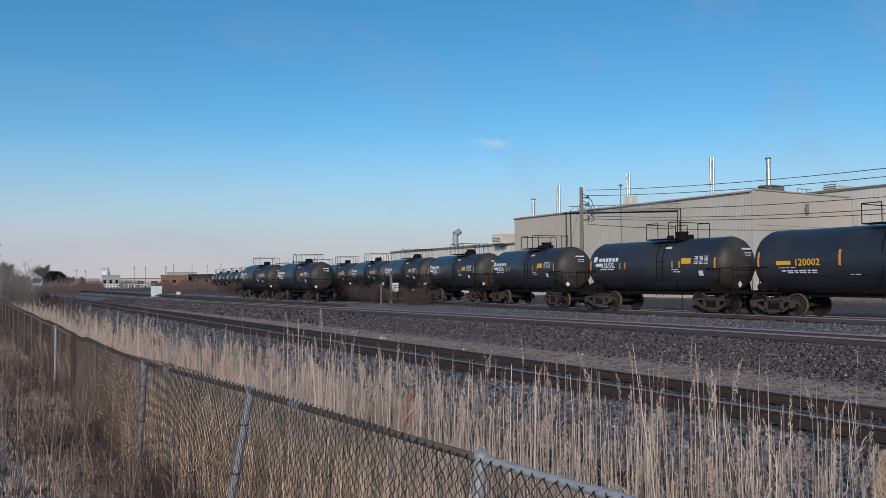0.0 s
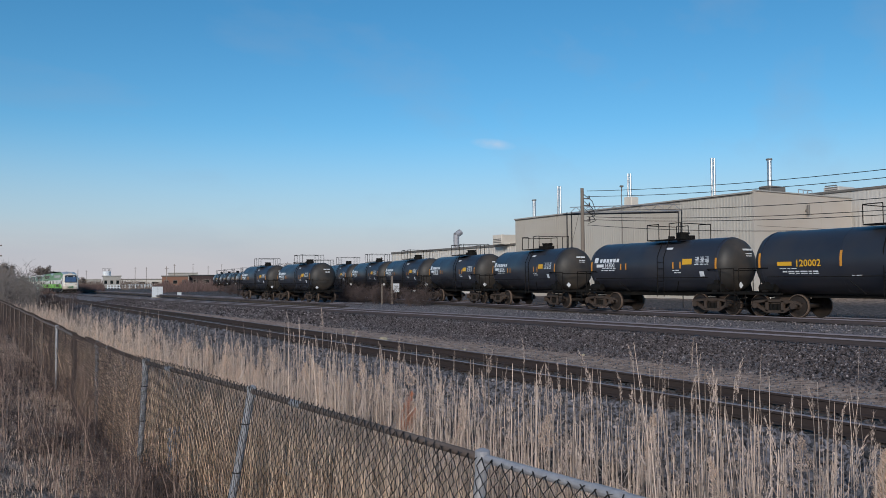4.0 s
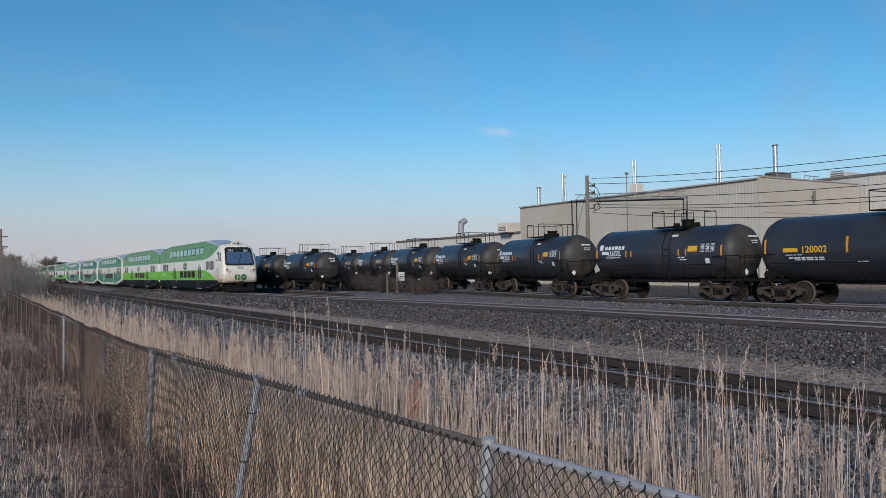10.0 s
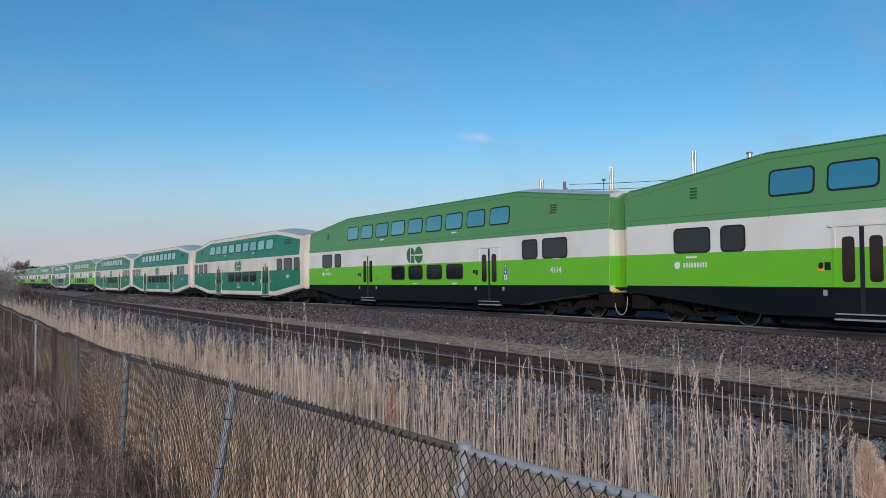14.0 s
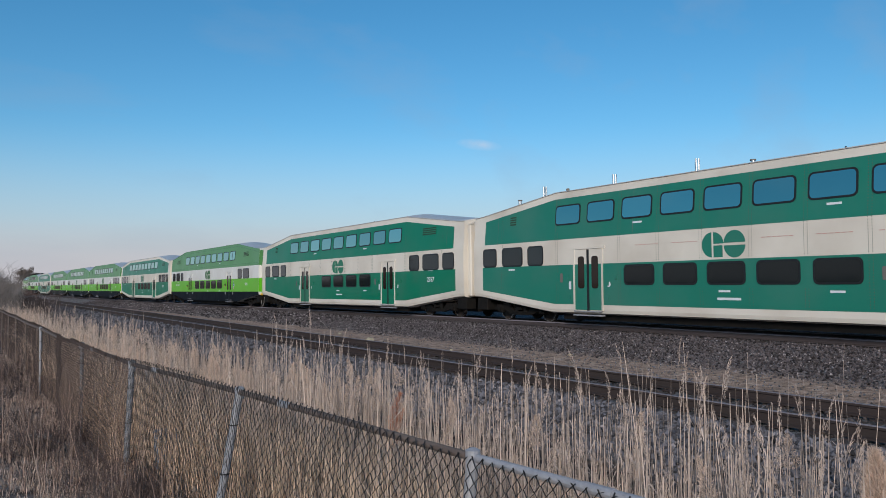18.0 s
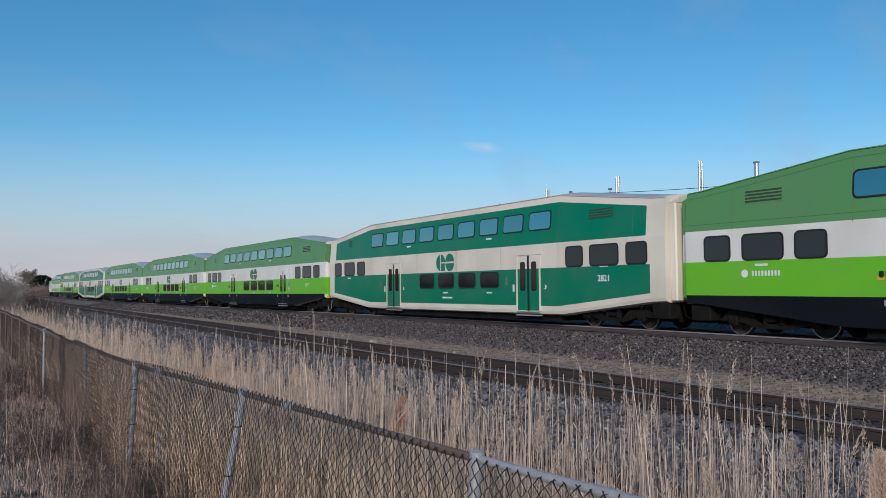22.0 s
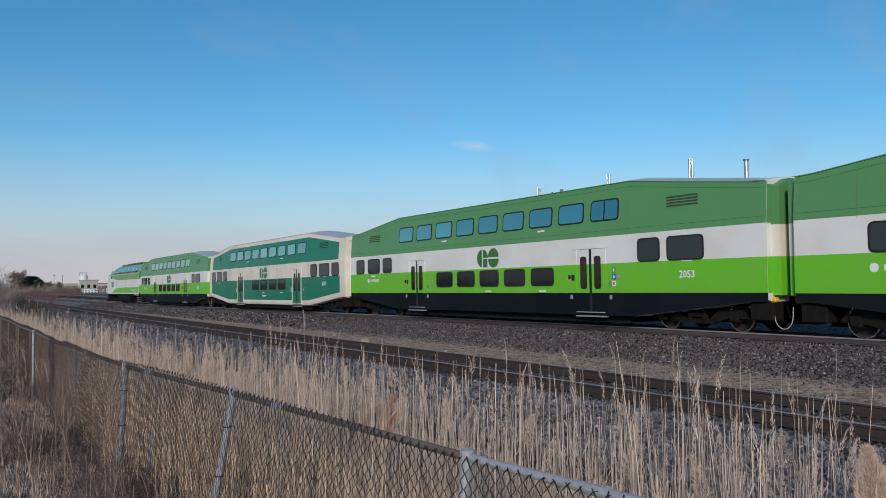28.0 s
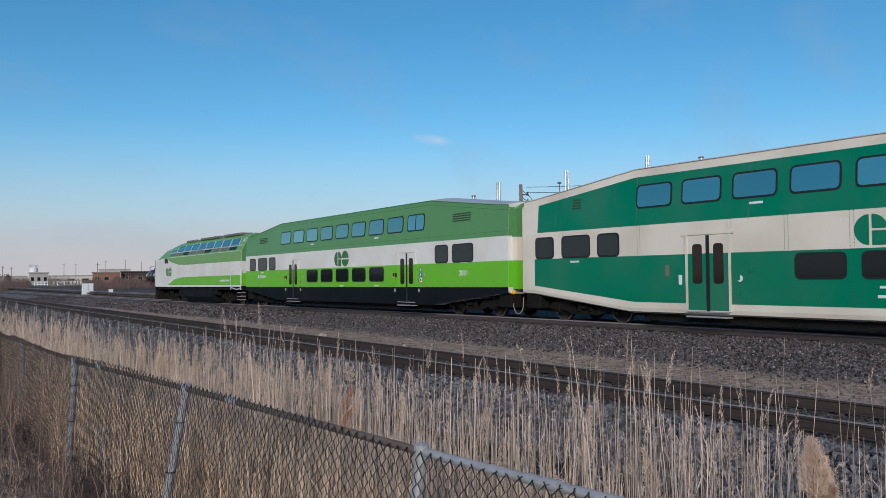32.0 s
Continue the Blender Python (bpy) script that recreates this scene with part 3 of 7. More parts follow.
def track(name, label, cx, z, y0, y1, top, near0, near1, bend=None, fall=None):
    """Two rails on sleepers; those in the near stretch are pieces of their own, the rest one joined mesh."""
    bend = bend or (lambda y: 0.0)
    fall = fall or (lambda y: 0.0)
    tr = thing(name, label, "railway track", kind="structure", m=pose(0, 0, 0))
    ys = [y0 + (y1 - y0) * i / 120 for i in range(121)] if bend(y1) else [y0] + [y for y in GRADE_Y if y0 < y < y1] + [y1]
    for s in (-1, 1):
        # on the farther tracks the head's sides take the pale sheen colour too
        part("rail", rail_mesh([(cx + bend(y) + s * 0.7525, y, z + fall(y)) for y in ys], top, M["rail"] if near1 < 45 else M["rail_worn"], (6, 7, 8) if near1 < 45 else (5, 6, 7, 8, 9)), None, tr)
    y, far_v, far_f = y0, [], []
    while y < y1:
        zt = z + fall(y) - 0.172 - 0.024
        a = math.degrees(math.atan2(bend(y + 1) - bend(y), 1.0))
        if near0 <= y <= near1:
            m = pose(cx + bend(y) + random.uniform(-0.05, 0.05), y, zt + random.uniform(-0.012, 0.004), 0, 0, random.uniform(-1.2, 1.2) - a)
            part("sleeper", TIE, None, tr, m=m)
            if near1 < 45:
                for s in (-1, 1):
                    part("tie_plate", PLATE, None, tr, m=pose(cx + bend(y) + s * 0.7525, y, zt, 0, 0, -a))
        elif -30 < y < 420:
            b = len(far_v)
            w, d, x = 1.3, 0.115, cx + bend(y)
            far_v += [(x - w, y - d, zt - 0.1), (x + w, y - d, zt - 0.1), (x + w, y + d, zt - 0.1), (x - w, y + d, zt - 0.1),
                      (x - w, y - d, zt), (x + w, y - d, zt), (x + w, y + d, zt), (x - w, y + d, zt)]
            far_f += [(b + 4, b + 5, b + 6, b + 7), (b, b + 1, b + 5, b + 4), (b + 2, b + 3, b + 7, b + 6), (b + 3, b, b + 4, b + 7), (b + 1, b + 2, b + 6, b + 5)]
        y += 0.53
    ob = part("far_sleepers", raw_mesh("far_sleepers", far_v, far_f, M["tie"]), None, tr)
    ob["kind"] = "stuff"
    return tr


track("track_near", "rusty single track on dark sleepers beside reeds", NEAR_X, NEAR_Z, -30, 900, M["railtop"], 2, 44)
track("track_main", "worn main track on dark ballast that the train runs on", MAIN_X, 0.0, -400, 900, M["railtop_dull"], 4, 60, fall=grade)
track("track_yard", "siding under a string of parked tank cars", YARD_X, 0.0, -30, 900, M["railtop_dull"], 8, 60, yard_shift)

# ---- the train ----
COACH = 25.91


def side_x(z):
    return 1.5 if z < 2.93 else 1.5 - (z - 2.93) * 0.085


def coach_low(y):
    return float(np.interp(abs(y), (0, 7.7, 12.0, 12.56), (0.37, 0.37, 0.86, 0.88)))


def coach_eave(y):
    return float(np.interp(abs(y), (0, 7.5, 11.9, 12.56), (4.70, 4.70, 4.16, 4.12)))


def coach_shell():
    """The closed body: side walls, curved roof and floor, tapering in height towards both ends."""
    bm = bmesh.new()
    rings, ys = [], (-12.56, -12.0, -9.8, -7.7, -7.5, -3, 0, 3, 7.5, 7.7, 9.8, 12.0, 12.56)
    for y in ys:
        zl, ze = coach_low(y), coach_eave(y)
        crown = ze + 0.17
        half = [(1.32, zl), (1.47, zl + 0.05), (1.5, zl + 0.16), (1.5, 2.93), (side_x(ze), ze)]
        xe = side_x(ze)
        half += [(xe * math.cos(radians(a)), ze + (crown - ze) * (1 - math.cos(radians(a)) ** 2)) for a in (14, 28, 42, 58, 76)]
        prof = half + [(0, crown)] + [(-x, z) for x, z in reversed(half)]
        rings.append([bm.verts.new((x, y, z)) for x, z in prof])
    n = len(rings[0])
    for a, b in zip(rings, rings[1:]):
        for i in range(n):
            j = (i + 1) % n
            f = bm.faces.new((a[i], a[j], b[j], b[i]))
            if 4 <= i <= n - 6:
                f.material_index = 1
                f.smooth = True
    for r in (rings[0], rings[-1][::-1]):
        bm.faces.new(r)
    bmesh.ops.recalc_face_normals(bm, faces=bm.faces[:])
    return bm


def sheet(poly, s, off=0.004, thick=0.0, bm=None, mi=0):
    """A panel laid on the side wall (s = -1 or 1) from points (y, z)."""
    bm = bm or bmesh.new()
    vs = [bm.verts.new((s * (side_x(z) + off), y, z)) for y, z in poly]
    f = bm.faces.new(vs)
    f.normal_update()
    if f.normal.x * s < 0:
        f.normal_flip()
    f.material_index = mi
    if thick:
        back = [bm.verts.new((s * (side_x(z) + off - thick), y, z)) for y, z in poly]
        k = len(poly)
        for i in range(k):
            g = bm.faces.new((vs[i], vs[(i + 1) % k], back[(i + 1) % k], back[i]))
            g.material_index = mi
            g.normal_update()
    return bm


def cut_poly(lo, hi, y0, y1, steps=(-12.56, -12.0, -9.8, -7.7, -7.5, 7.5, 7.7, 9.8, 12.0, 12.56)):
    ys = [y0] + [y for y in steps if y0 < y < y1] + [y1]
    return [(y, lo(y)) for y in ys] + [(y, hi(y)) for y in reversed(ys)]


def window_parts(parent, s, y0, y1, z0, z1, pane_mat, split=False, r=0.11):
    bm = sheet(rounded(y0 - 0.05, y1 + 0.05, z0 - 0.05, z1 + 0.05, r + 0.03), s, 0.018, 0.016)
    w = part("window", bm, M["rubber"], parent)
    bm = sheet(rounded(y0, y1, z0, z1, r), s, 0.022)
    if split:
        sheet([((y0 + y1) / 2 - 0.025, z0), ((y0 + y1) / 2 + 0.025, z0), ((y0 + y1) / 2 + 0.025, z1), ((y0 + y1) / 2 - 0.025, z1)], s, 0.026, bm=bm, mi=1)
    part("pane", bm, [pane_mat, M["rubber"]], w)


def door_parts(parent, s, yc, leaf_mat, low_mat, zsplit, frame_mat):
    """A pair of sliding leaves in a shallow frame, each with a tall window, over a step."""
    y0, y1 = yc - 0.66, yc + 0.66
    bm = bmesh.new()
    for a, b in ((y0 - 0.07, y0), (y1, y1 + 0.07)):
        if zsplit > 0.9:
            sheet([(a, 2.08), (b, 2.08), (b, 2.60), (a, 2.60)], s, 0.03, 0.028, bm)
            part("door_post", sheet([(a, zsplit), (b, zsplit), (b, 2.08), (a, 2.08)], s, 0.03, 0.028), leaf_mat, parent)
        else:
            sheet([(a, 0.5), (b, 0.5), (b, 2.60), (a, 2.60)], s, 0.03, 0.028, bm)
    sheet([(y0 - 0.18, 2.60), (y1 + 0.18, 2.60), (y1 + 0.18, 2.68), (y0 - 0.18, 2.68)], s, 0.035, 0.033, bm)
    part("door_frame", bm, frame_mat, parent)
    for a, b in ((y0, yc - 0.02), (yc + 0.02, y1)):
        d = part("door", sheet([(a, zsplit), (b, zsplit), (b, 2.60), (a, 2.60)], s, 0.008), leaf_mat, parent)
        part("lower_panel", sheet([(a, 0.52), (b, 0.52), (b, zsplit), (a, zsplit)], s, 0.008), low_mat, d)
        bm = sheet(rounded((a + b) / 2 - 0.16, (a + b) / 2 + 0.16, 1.25, 2.35, 0.09), s, 0.014, 0.004)
        part("door_window", bm, M["glass_door"], d)
    part("door_seal", sheet([(yc - 0.06, 0.5), (yc + 0.06, 0.5), (yc + 0.06, 2.58), (yc - 0.06, 2.58)], s, 0.013), M["rubber"], parent)
    bm = bmesh.new()
    x0, x1 = sorted((s * 1.40, s * 1.58))
    box(bm, x0, x1, y0 - 0.03, y1 + 0.03, 0.32, 0.36)
    box(bm, x0, x1 - 0.03 if s > 0 else x1, y0, y1, 0.46, 0.49)
    part("step", bm, M["steel"], parent)


def truck_parts(parent, yc, near_only=False):
    """A two-axle truck: side frames, bolster, springs and axle boxes. Returns the wheelsets."""
    bm = bmesh.new()
    for s in (-1, 1):
        prism(bm, [(yc - 1.75, 0.40), (yc - 1.55, 0.62), (yc - 0.75, 0.62), (yc - 0.45, 0.36), (yc + 0.45, 0.36), (yc + 0.75, 0.62),
                   (yc + 1.55, 0.62), (yc + 1.75, 0.40), (yc + 1.0, 0.36), (yc + 0.55, 0.22), (yc - 0.55, 0.22), (yc - 1.0, 0.36)], "x", s * 1.02, s * 1.14)
        for dy in (-1.295, 1.295):
            box(bm, *sorted((s * 1.0, s * 1.2)), yc + dy - 0.15, yc + dy + 0.15, 0.28, 0.56, bevel=0.02)
            cyl(bm, (s * 1.14, yc + dy, 0.42), (s * 1.24, yc + dy, 0.42), 0.10, seg=10)
        for dy in (-0.25, 0.25):
            cyl(bm, (s * 1.1, yc + dy, 0.34), (s * 1.1, yc + dy, 0.70), 0.10, seg=8)
        cyl(bm, (s * 1.2, yc + 0.55, 0.55), (s * 1.2, yc + 0.85, 0.75), 0.05, seg=8)
        box(bm, *sorted((s * 1.0, s * 1.25)), yc - 0.15, yc + 0.15, 0.42, 0.52)
    box(bm, -1.05, 1.05, yc - 0.2, yc + 0.2, 0.45, 0.72)
    part("truck_frame", bm, M["under"], parent)
    return [wheelset(parent, yc + dy) for dy in (-1.295, 1.295)]


def wheelset_mesh(radius, tread="tread"):
    bm = bmesh.new()
    cyl(bm, (-1.0, 0, 0), (1.0, 0, 0), 0.085, seg=10)
    for s in (-1, 1):
        a, b = s * 0.69, s * 0.81
        cyl(bm, (s * 0.68, 0, 0), (s * 0.71, 0, 0), radius + 0.025, seg=28)
        cyl(bm, (a, 0, 0), (b, 0, 0), radius, seg=28, caps=False, mi=1)
        ring = []
        for rad, x in ((radius, b), (radius - 0.022, b), (radius - 0.09, b - s * 0.05), (0.16, b - s * 0.03), (0.11, b + s * 0.03), (0.0001, b + s * 0.03)):
            ring.append([bm.verts.new((x, rad * math.cos(2 * math.pi * i / 28), rad * math.sin(2 * math.pi * i / 28))) for i in range(28)])
        for k, (p, q) in enumerate(zip(ring, ring[1:])):
            for i in range(28):
                f = bm.faces.new((p[i], p[(i + 1) % 28], q[(i + 1) % 28], q[i]))
                f.material_index = 1 if k == 0 else 0
        for ang in (0.5, 2.6, 4.7):
            cyl(bm, (b - s * 0.01, 0.24 * math.cos(ang), 0.24 * math.sin(ang)), (b + s * 0.012, 0.24 * math.cos(ang), 0.24 * math.sin(ang)), 0.03, seg=6)
    bmesh.ops.recalc_face_normals(bm, faces=bm.faces[:])
    return mesh_of(bm, "wheelset", [M["wheel"], M[tread]])


WHEEL_R = 0.42
WHEELS = wheelset_mesh(WHEEL_R)


def wheelset(parent, y):
    ob = part("wheelset", WHEELS, None, parent)
    ob.matrix_parent_inverse = pose(0, y, WHEEL_R)
    return ob


def ring_emblem(parent, s, yc, zc, material, r=0.36):
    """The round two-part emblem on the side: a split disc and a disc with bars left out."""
    bm = bmesh.new()

    def disc(cy, a0, a1, clip=None):
        return [(cy + r * math.cos(radians(a)), zc + r * math.sin(radians(a))) for a in np.linspace(a0, a1, 14)]
    g = 0.025
    ca, cb = yc + 0.37, yc - 0.37
    sheet(disc(ca + g, -88, 88), s, 0.006, bm=bm)
    sheet([(ca - g, zc + g), (ca - g, zc + r)] + disc(ca - g, 94, 176)[1:], s, 0.006, bm=bm)
    sheet([(ca - g, zc - g), (ca - r + 0.02, zc - g), (ca - r + 0.02, zc - r), (ca - g, zc - r)], s, 0.006, bm=bm)
    sheet([(y, z + g) for y, z in disc(cb, 2, 178)], s, 0.006, bm=bm)
    sheet([(y, z - g) for y, z in disc(cb, 182, 358)], s, 0.006, bm=bm)
    part("emblem", bm, material, parent)


def number_part(parent, body, y, z, size, material, s=-1):
    me = text_mesh(body, size, material, "number")
    m = Matrix.Translation((s * (side_x(z) + 0.012), y, z)) @ SIDE
    part("number", me, None, parent, m=m)


def bars(parent, name, s, y0, y1, z0, z1, material, rows=1, gaps=0, off=0.008):
    bm = bmesh.new()
    h = (z1 - z0) / (rows * 1.6 - 0.6)
    for i in range(rows):
        b = z0 + i * h * 1.6
        n = gaps + 1
        w = (y1 - y0) / n
        for k in range(n):
            sheet([(y0 + k * w + 0.02, b), (y0 + (k + 1) * w - 0.02, b), (y0 + (k + 1) * w - 0.02, b + h), (y0 + k * w + 0.02, b + h)], s, off, bm=bm)
    part(name, bm, material, parent)


def gangway(parent, y, livery):
    d = 1 if y > 0 else -1
    y0, y1 = sorted((y, y + d * 0.27))
    if livery == "lime":
        bands = ((1.05, 2.08, "lime"), (2.08, 2.93, "cream"), (2.93, 3.95, "mgreen"))
    else:
        bands = ((0.92, 3.95, "cream"),)
    for z0, z1, c in bands:
        bm = bmesh.new()
        box(bm, -1.30, 1.30, y0, y1, z0, z1, bevel=0.04 if len(bands) == 1 else 0.0)
        if z1 > 3.8:
            prism(bm, [(-1.28, 3.95), (1.28, 3.95), (0.8, 4.18), (-0.8, 4.18)], "y", y0, y1)
        part("gangway", bm, M[c], parent)
    if livery == "lime":
        for z0, z1, c in ((1.12, 2.08, "lime"), (2.985, 4.02, "mgreen")):
            bm = bmesh.new()
            prism(bm, [(-side_x(z0), z0), (side_x(z0), z0), (side_x(z1), z1), (-side_x(z1), z1)], "y", *sorted((y + d * 0.003, y + d * 0.012)))
            part("end_band", bm, M[c], parent)
    bm = bmesh.new()
    box(bm, -0.7, 0.7, *sorted((y + d * 0.27, y + d * 0.34)), 1.0, 3.4)
    part("diaphragm", bm, M["rubber"], parent)
    bm = bmesh.new()
    cyl(bm, (0, y, 0.82), (0, y + d * 0.36, 0.82), 0.12, seg=8)
    box(bm, -0.6, 0.6, *sorted((y - d * 0.2, y + d * 0.05)), 0.70, 1.0)
    for x in (-0.75, -0.45):
        pipe(bm, [(x, y, 0.85), (x, y + d * 0.12, 0.45), (x, y + d * 0.3, 0.38)], 0.03)
    part("coupler", bm, M["under"], parent)
    if livery == "lime":
        hb = part("hose_bracket", box(bmesh.new(), -1.36, -1.18, *sorted((y - d * 0.06, y + d * 0.12)), 0.86, 1.0, bevel=0.03), M["yellow"], parent)
        if d < 0:
            part("hose", tube([(-1.3, y + 0.02, 0.9)] + [(-1.3, y - 0.30 + 0.27 * math.cos(radians(a)), 0.52 - 0.36 * math.sin(radians(a))) for a in range(0, 181, 15)] + [(-1.28, y - 0.57, 0.75)], 0.014, 6, M["concrete"], "hose"), None, hb, "pale brake hose")


def coach(name, livery, low=4, left=3, right=3, cab=False, faded=False, split=False, small_vents=False):
    """A bilevel coach; its near end is at -y. Origin: middle of the coach, on the rails."""
    up = M["mgreen"] if livery == "lime" else M["fgreen"] if faded else M["dgreen"]
    up_name = "fgreen" if faded else "dgreen"
    white = M["white"] if livery == "lime" else M["cream"]
    root = new(name)
    front = -12.56
    part("body", coach_shell(), [M["cab_white"] if cab else white, M["roof"]], root, smooth=False)
    wheels = []
    for s in (-1, 1):
        if livery == "lime":
            y_up = 12.555
            if cab:
                # the upper band sweeps up and ends in a point on the cab side
                curve = [(-6.0, 2.985), (-7.6, 3.02), (-8.8, 3.10), (-9.7, 3.26), (-10.5, 3.44), (-11.2, 3.66), (-11.9, 3.90)]
                poly = [(12.555, 2.985)] + curve + [(-12.35, 4.12), (-11.9, 4.15), (-9.8, 4.40), (-7.62, 4.66), (-7.35, 4.69), (7.35, 4.69), (7.62, 4.66), (11.9, 4.15), (12.555, 4.11)]
                part("upper_band", sheet(poly, s), up, root)
                sweep = [(12.555, 1.12), (12.555, 2.08), (-6.6, 2.08), (-7.9, 2.04), (-9.6, 1.73), (-10.8, 1.40), (-11.6, 1.15), (-11.9, 1.12)]
                part("lower_band", sheet(sweep, s), M["lime"], root)
                skirt = [(12.555, 0.89), (12.555, 1.12), (-11.9, 1.12), (-12.6, 0.88), (-12.0, 0.87), (-7.62, 0.38), (7.62, 0.38), (12.0, 0.87)]
                part("skirt", sheet(skirt, s), M["navy"], root)
            else:
                part("upper_band", sheet(cut_poly(lambda y: 2.985, lambda y: coach_eave(y) - 0.01, -y_up, y_up), s), up, root)
                part("lower_band", sheet([(-y_up, 1.12), (y_up, 1.12), (y_up, 2.08), (-y_up, 2.08)], s), M["lime"], root)
                part("skirt", sheet(cut_poly(lambda y: coach_low(y) + 0.01, lambda y: 1.12, -y_up, y_up), s), M["navy"], root)
        else:
            part("upper_band", sheet(cut_poly(lambda y: 2.985, lambda y: coach_eave(y) - 0.25, -11.78, 11.78), s), up, root)
            part("lower_band", sheet(cut_poly(lambda y: float(np.interp(abs(y), (0, 7.5, 11.93), (0.70, 0.70, 1.17))), lambda y: 2.08, -11.93, 11.93,
                                     (-7.5, 7.5)), s), up, root)
        # windows
        for k in range(9):
            yc = -6.45 + 1.651 * k
            window_parts(root, s, yc - 0.61, yc + 0.61, 3.54, 4.16, M["glass_up"], split=(split and k == 0))
        lows = [-3.26 + 1.65 * k for k in range(low)]
        for yc in lows:
            window_parts(root, s, yc - 0.60, yc + 0.60, 1.41, 1.97, M["glass_low"])
        ends = {3: ((8.4, 0.41), (9.88, 0.65), (11.37, 0.42)), 2: ((8.4, 0.41), (9.82, 0.64))}
        if not cab:
            for yc, hw in ends[right]:
                window_parts(root, s, -yc - hw, -yc + hw, 2.13, 2.77, M["glass_mid"])
        else:
            for yc, hw in ((8.68, 0.40), (10.13, 0.64)):
                window_parts(root, s, -yc - hw, -yc + hw, 2.13, 2.77, M["glass_mid"])
        for yc, hw in (((8.52, 0.41), (9.94, 0.60), (11.42, 0.41)) if left == 3 else ((8.53, 0.36), (9.96, 0.62))):
            window_parts(root, s, yc - hw, yc + hw, 2.13, 2.77, M["glass_mid"])
        # doors
        d_far = 4.88 if low == 4 else 5.68
        for yc in (-5.8, d_far):
            if livery == "lime":
                door_parts(root, s, yc, M["lime"], M["navy"], 1.12, white)
                part("door_head", sheet([(yc - 0.66, 2.08), (yc + 0.66, 2.08), (yc + 0.66, 2.598), (yc - 0.66, 2.598)], s, 0.011), white, root)
            else:
                door_parts(root, s, yc, up, up, 0.7, white)
                part("door_head", sheet([(yc - 0.66, 2.08), (yc + 0.66, 2.08), (yc + 0.66, 2.598), (yc - 0.66, 2.598)], s, 0.011), white, root)
            for dy, z, c in ((0.95, 0.98, "steel"), (-0.95, 0.98, "steel"), (-0.95, 1.42, "mgreen"), (1.05, 1.66, "black"), (-1.32, 1.62, "steel")):
                part("control_box", sheet(rounded(yc + dy - 0.05, yc + dy + 0.05, z - 0.075, z + 0.075, 0.03), s, 0.035, 0.033), M[c if livery == "lime" else up_name], root)
        if livery == "lime":
            for z, c in ((1.86, "mgreen"), (1.64, "sign_blue"), (1.42, "letter")):
                plate = part("sign_plate", sheet(rounded(-6.98, -6.80, z - 0.09, z + 0.09, 0.02), s, 0.009), M[c], root)
                part("symbol", sheet(rounded(-6.93, -6.85, z - 0.05, z + 0.05, 0.03), s, 0.012), M["red" if c == "letter" else "letter"], plate)
            for yc in (-5.8, d_far):
                part("push_button", sheet(rounded(yc + 0.98, yc + 1.16, 1.52, 1.62, 0.02), s, 0.012), M["yellow"], root)
                part("number_plate", sheet(rounded(yc + 0.80, yc + 0.96, 1.54, 1.74, 0.02), s, 0.010), M["black"], root)
            for lo, hi in ((0.19, 0.205), (0.175, 0.19)):
                part("roof_seam", sheet(cut_poly(lambda y: coach_eave(y) - hi, lambda y: coach_eave(y) - lo, -7.4 if cab else -12.5, 12.5), s, 0.007), M["seam_green"] if hi < 0.2 else up, root)
            part("belt_seam", sheet([(-6.0 if cab else -12.5, 3.16), (12.5, 3.16), (12.5, 3.172), (-6.0 if cab else -12.5, 3.172)], s, 0.007), M["seam_green"], root)
        else:
            for yc in (-5.8, d_far):
                part("sign_plate", sheet(rounded(yc - 1.08, yc - 0.90, 1.30, 1.48, 0.085), s, 0.010), M["letter"], root)
                part("push_button", sheet(rounded(yc + 1.30, yc + 1.44, 1.46, 1.78, 0.03), s, 0.012), M["trim"], root)
                part("notice", sheet(rounded(yc + 0.86, yc + 0.98, 1.22, 1.50, 0.02), s, 0.010), M["letter"], root)
        ring_emblem(root, s, 0.1, 2.50, M["emblem"] if livery == "lime" else up)
        # vents high on both ends
        for yv, hw in ((-9.7, 0.62), (9.92, 0.60 if split else 0.16 if small_vents else 0.22)):
            if small_vents and yv < 0:
                hw = 0.22
            ze = coach_eave(yv) - 0.37
            v = part("vent", sheet([(yv - hw, ze - 0.40), (yv + hw, ze - 0.40), (yv + hw, ze + (0.03 if yv < 0 else -0.03)), (yv - hw, ze - (0.03 if yv < 0 else -0.03))], s, 0.012, 0.010), up, root)
            for j in range(4):
                zz = ze - 0.36 + j * 0.09
                part("slat", sheet([(yv - hw + 0.03, zz), (yv + hw - 0.03, zz), (yv + hw - 0.03, zz + 0.05), (yv - hw + 0.03, zz + 0.05)], s, 0.02), M["vent"], v)
        for y, z in ((-3.25, 1.18), (0.1, 1.18), (-3.2, 3.36), (3.4, 3.36), (-9.88, 2.08), (9.98, 1.96)):
            part("notice", sheet([(y - 0.2, z - 0.03), (y + 0.2, z - 0.03), (y + 0.2, z + 0.03), (y - 0.2, z + 0.03)], s, 0.008), M["letter"], root)
        if livery == "lime":
            bars(root, "operator_name", s, 9.4, 10.3, 1.66, 1.80, M["letter"], gaps=8)
            part("operator_mark", sheet(rounded(10.4, 10.62, 1.62, 1.84, 0.10), s, 0.008), M["letter"], root)
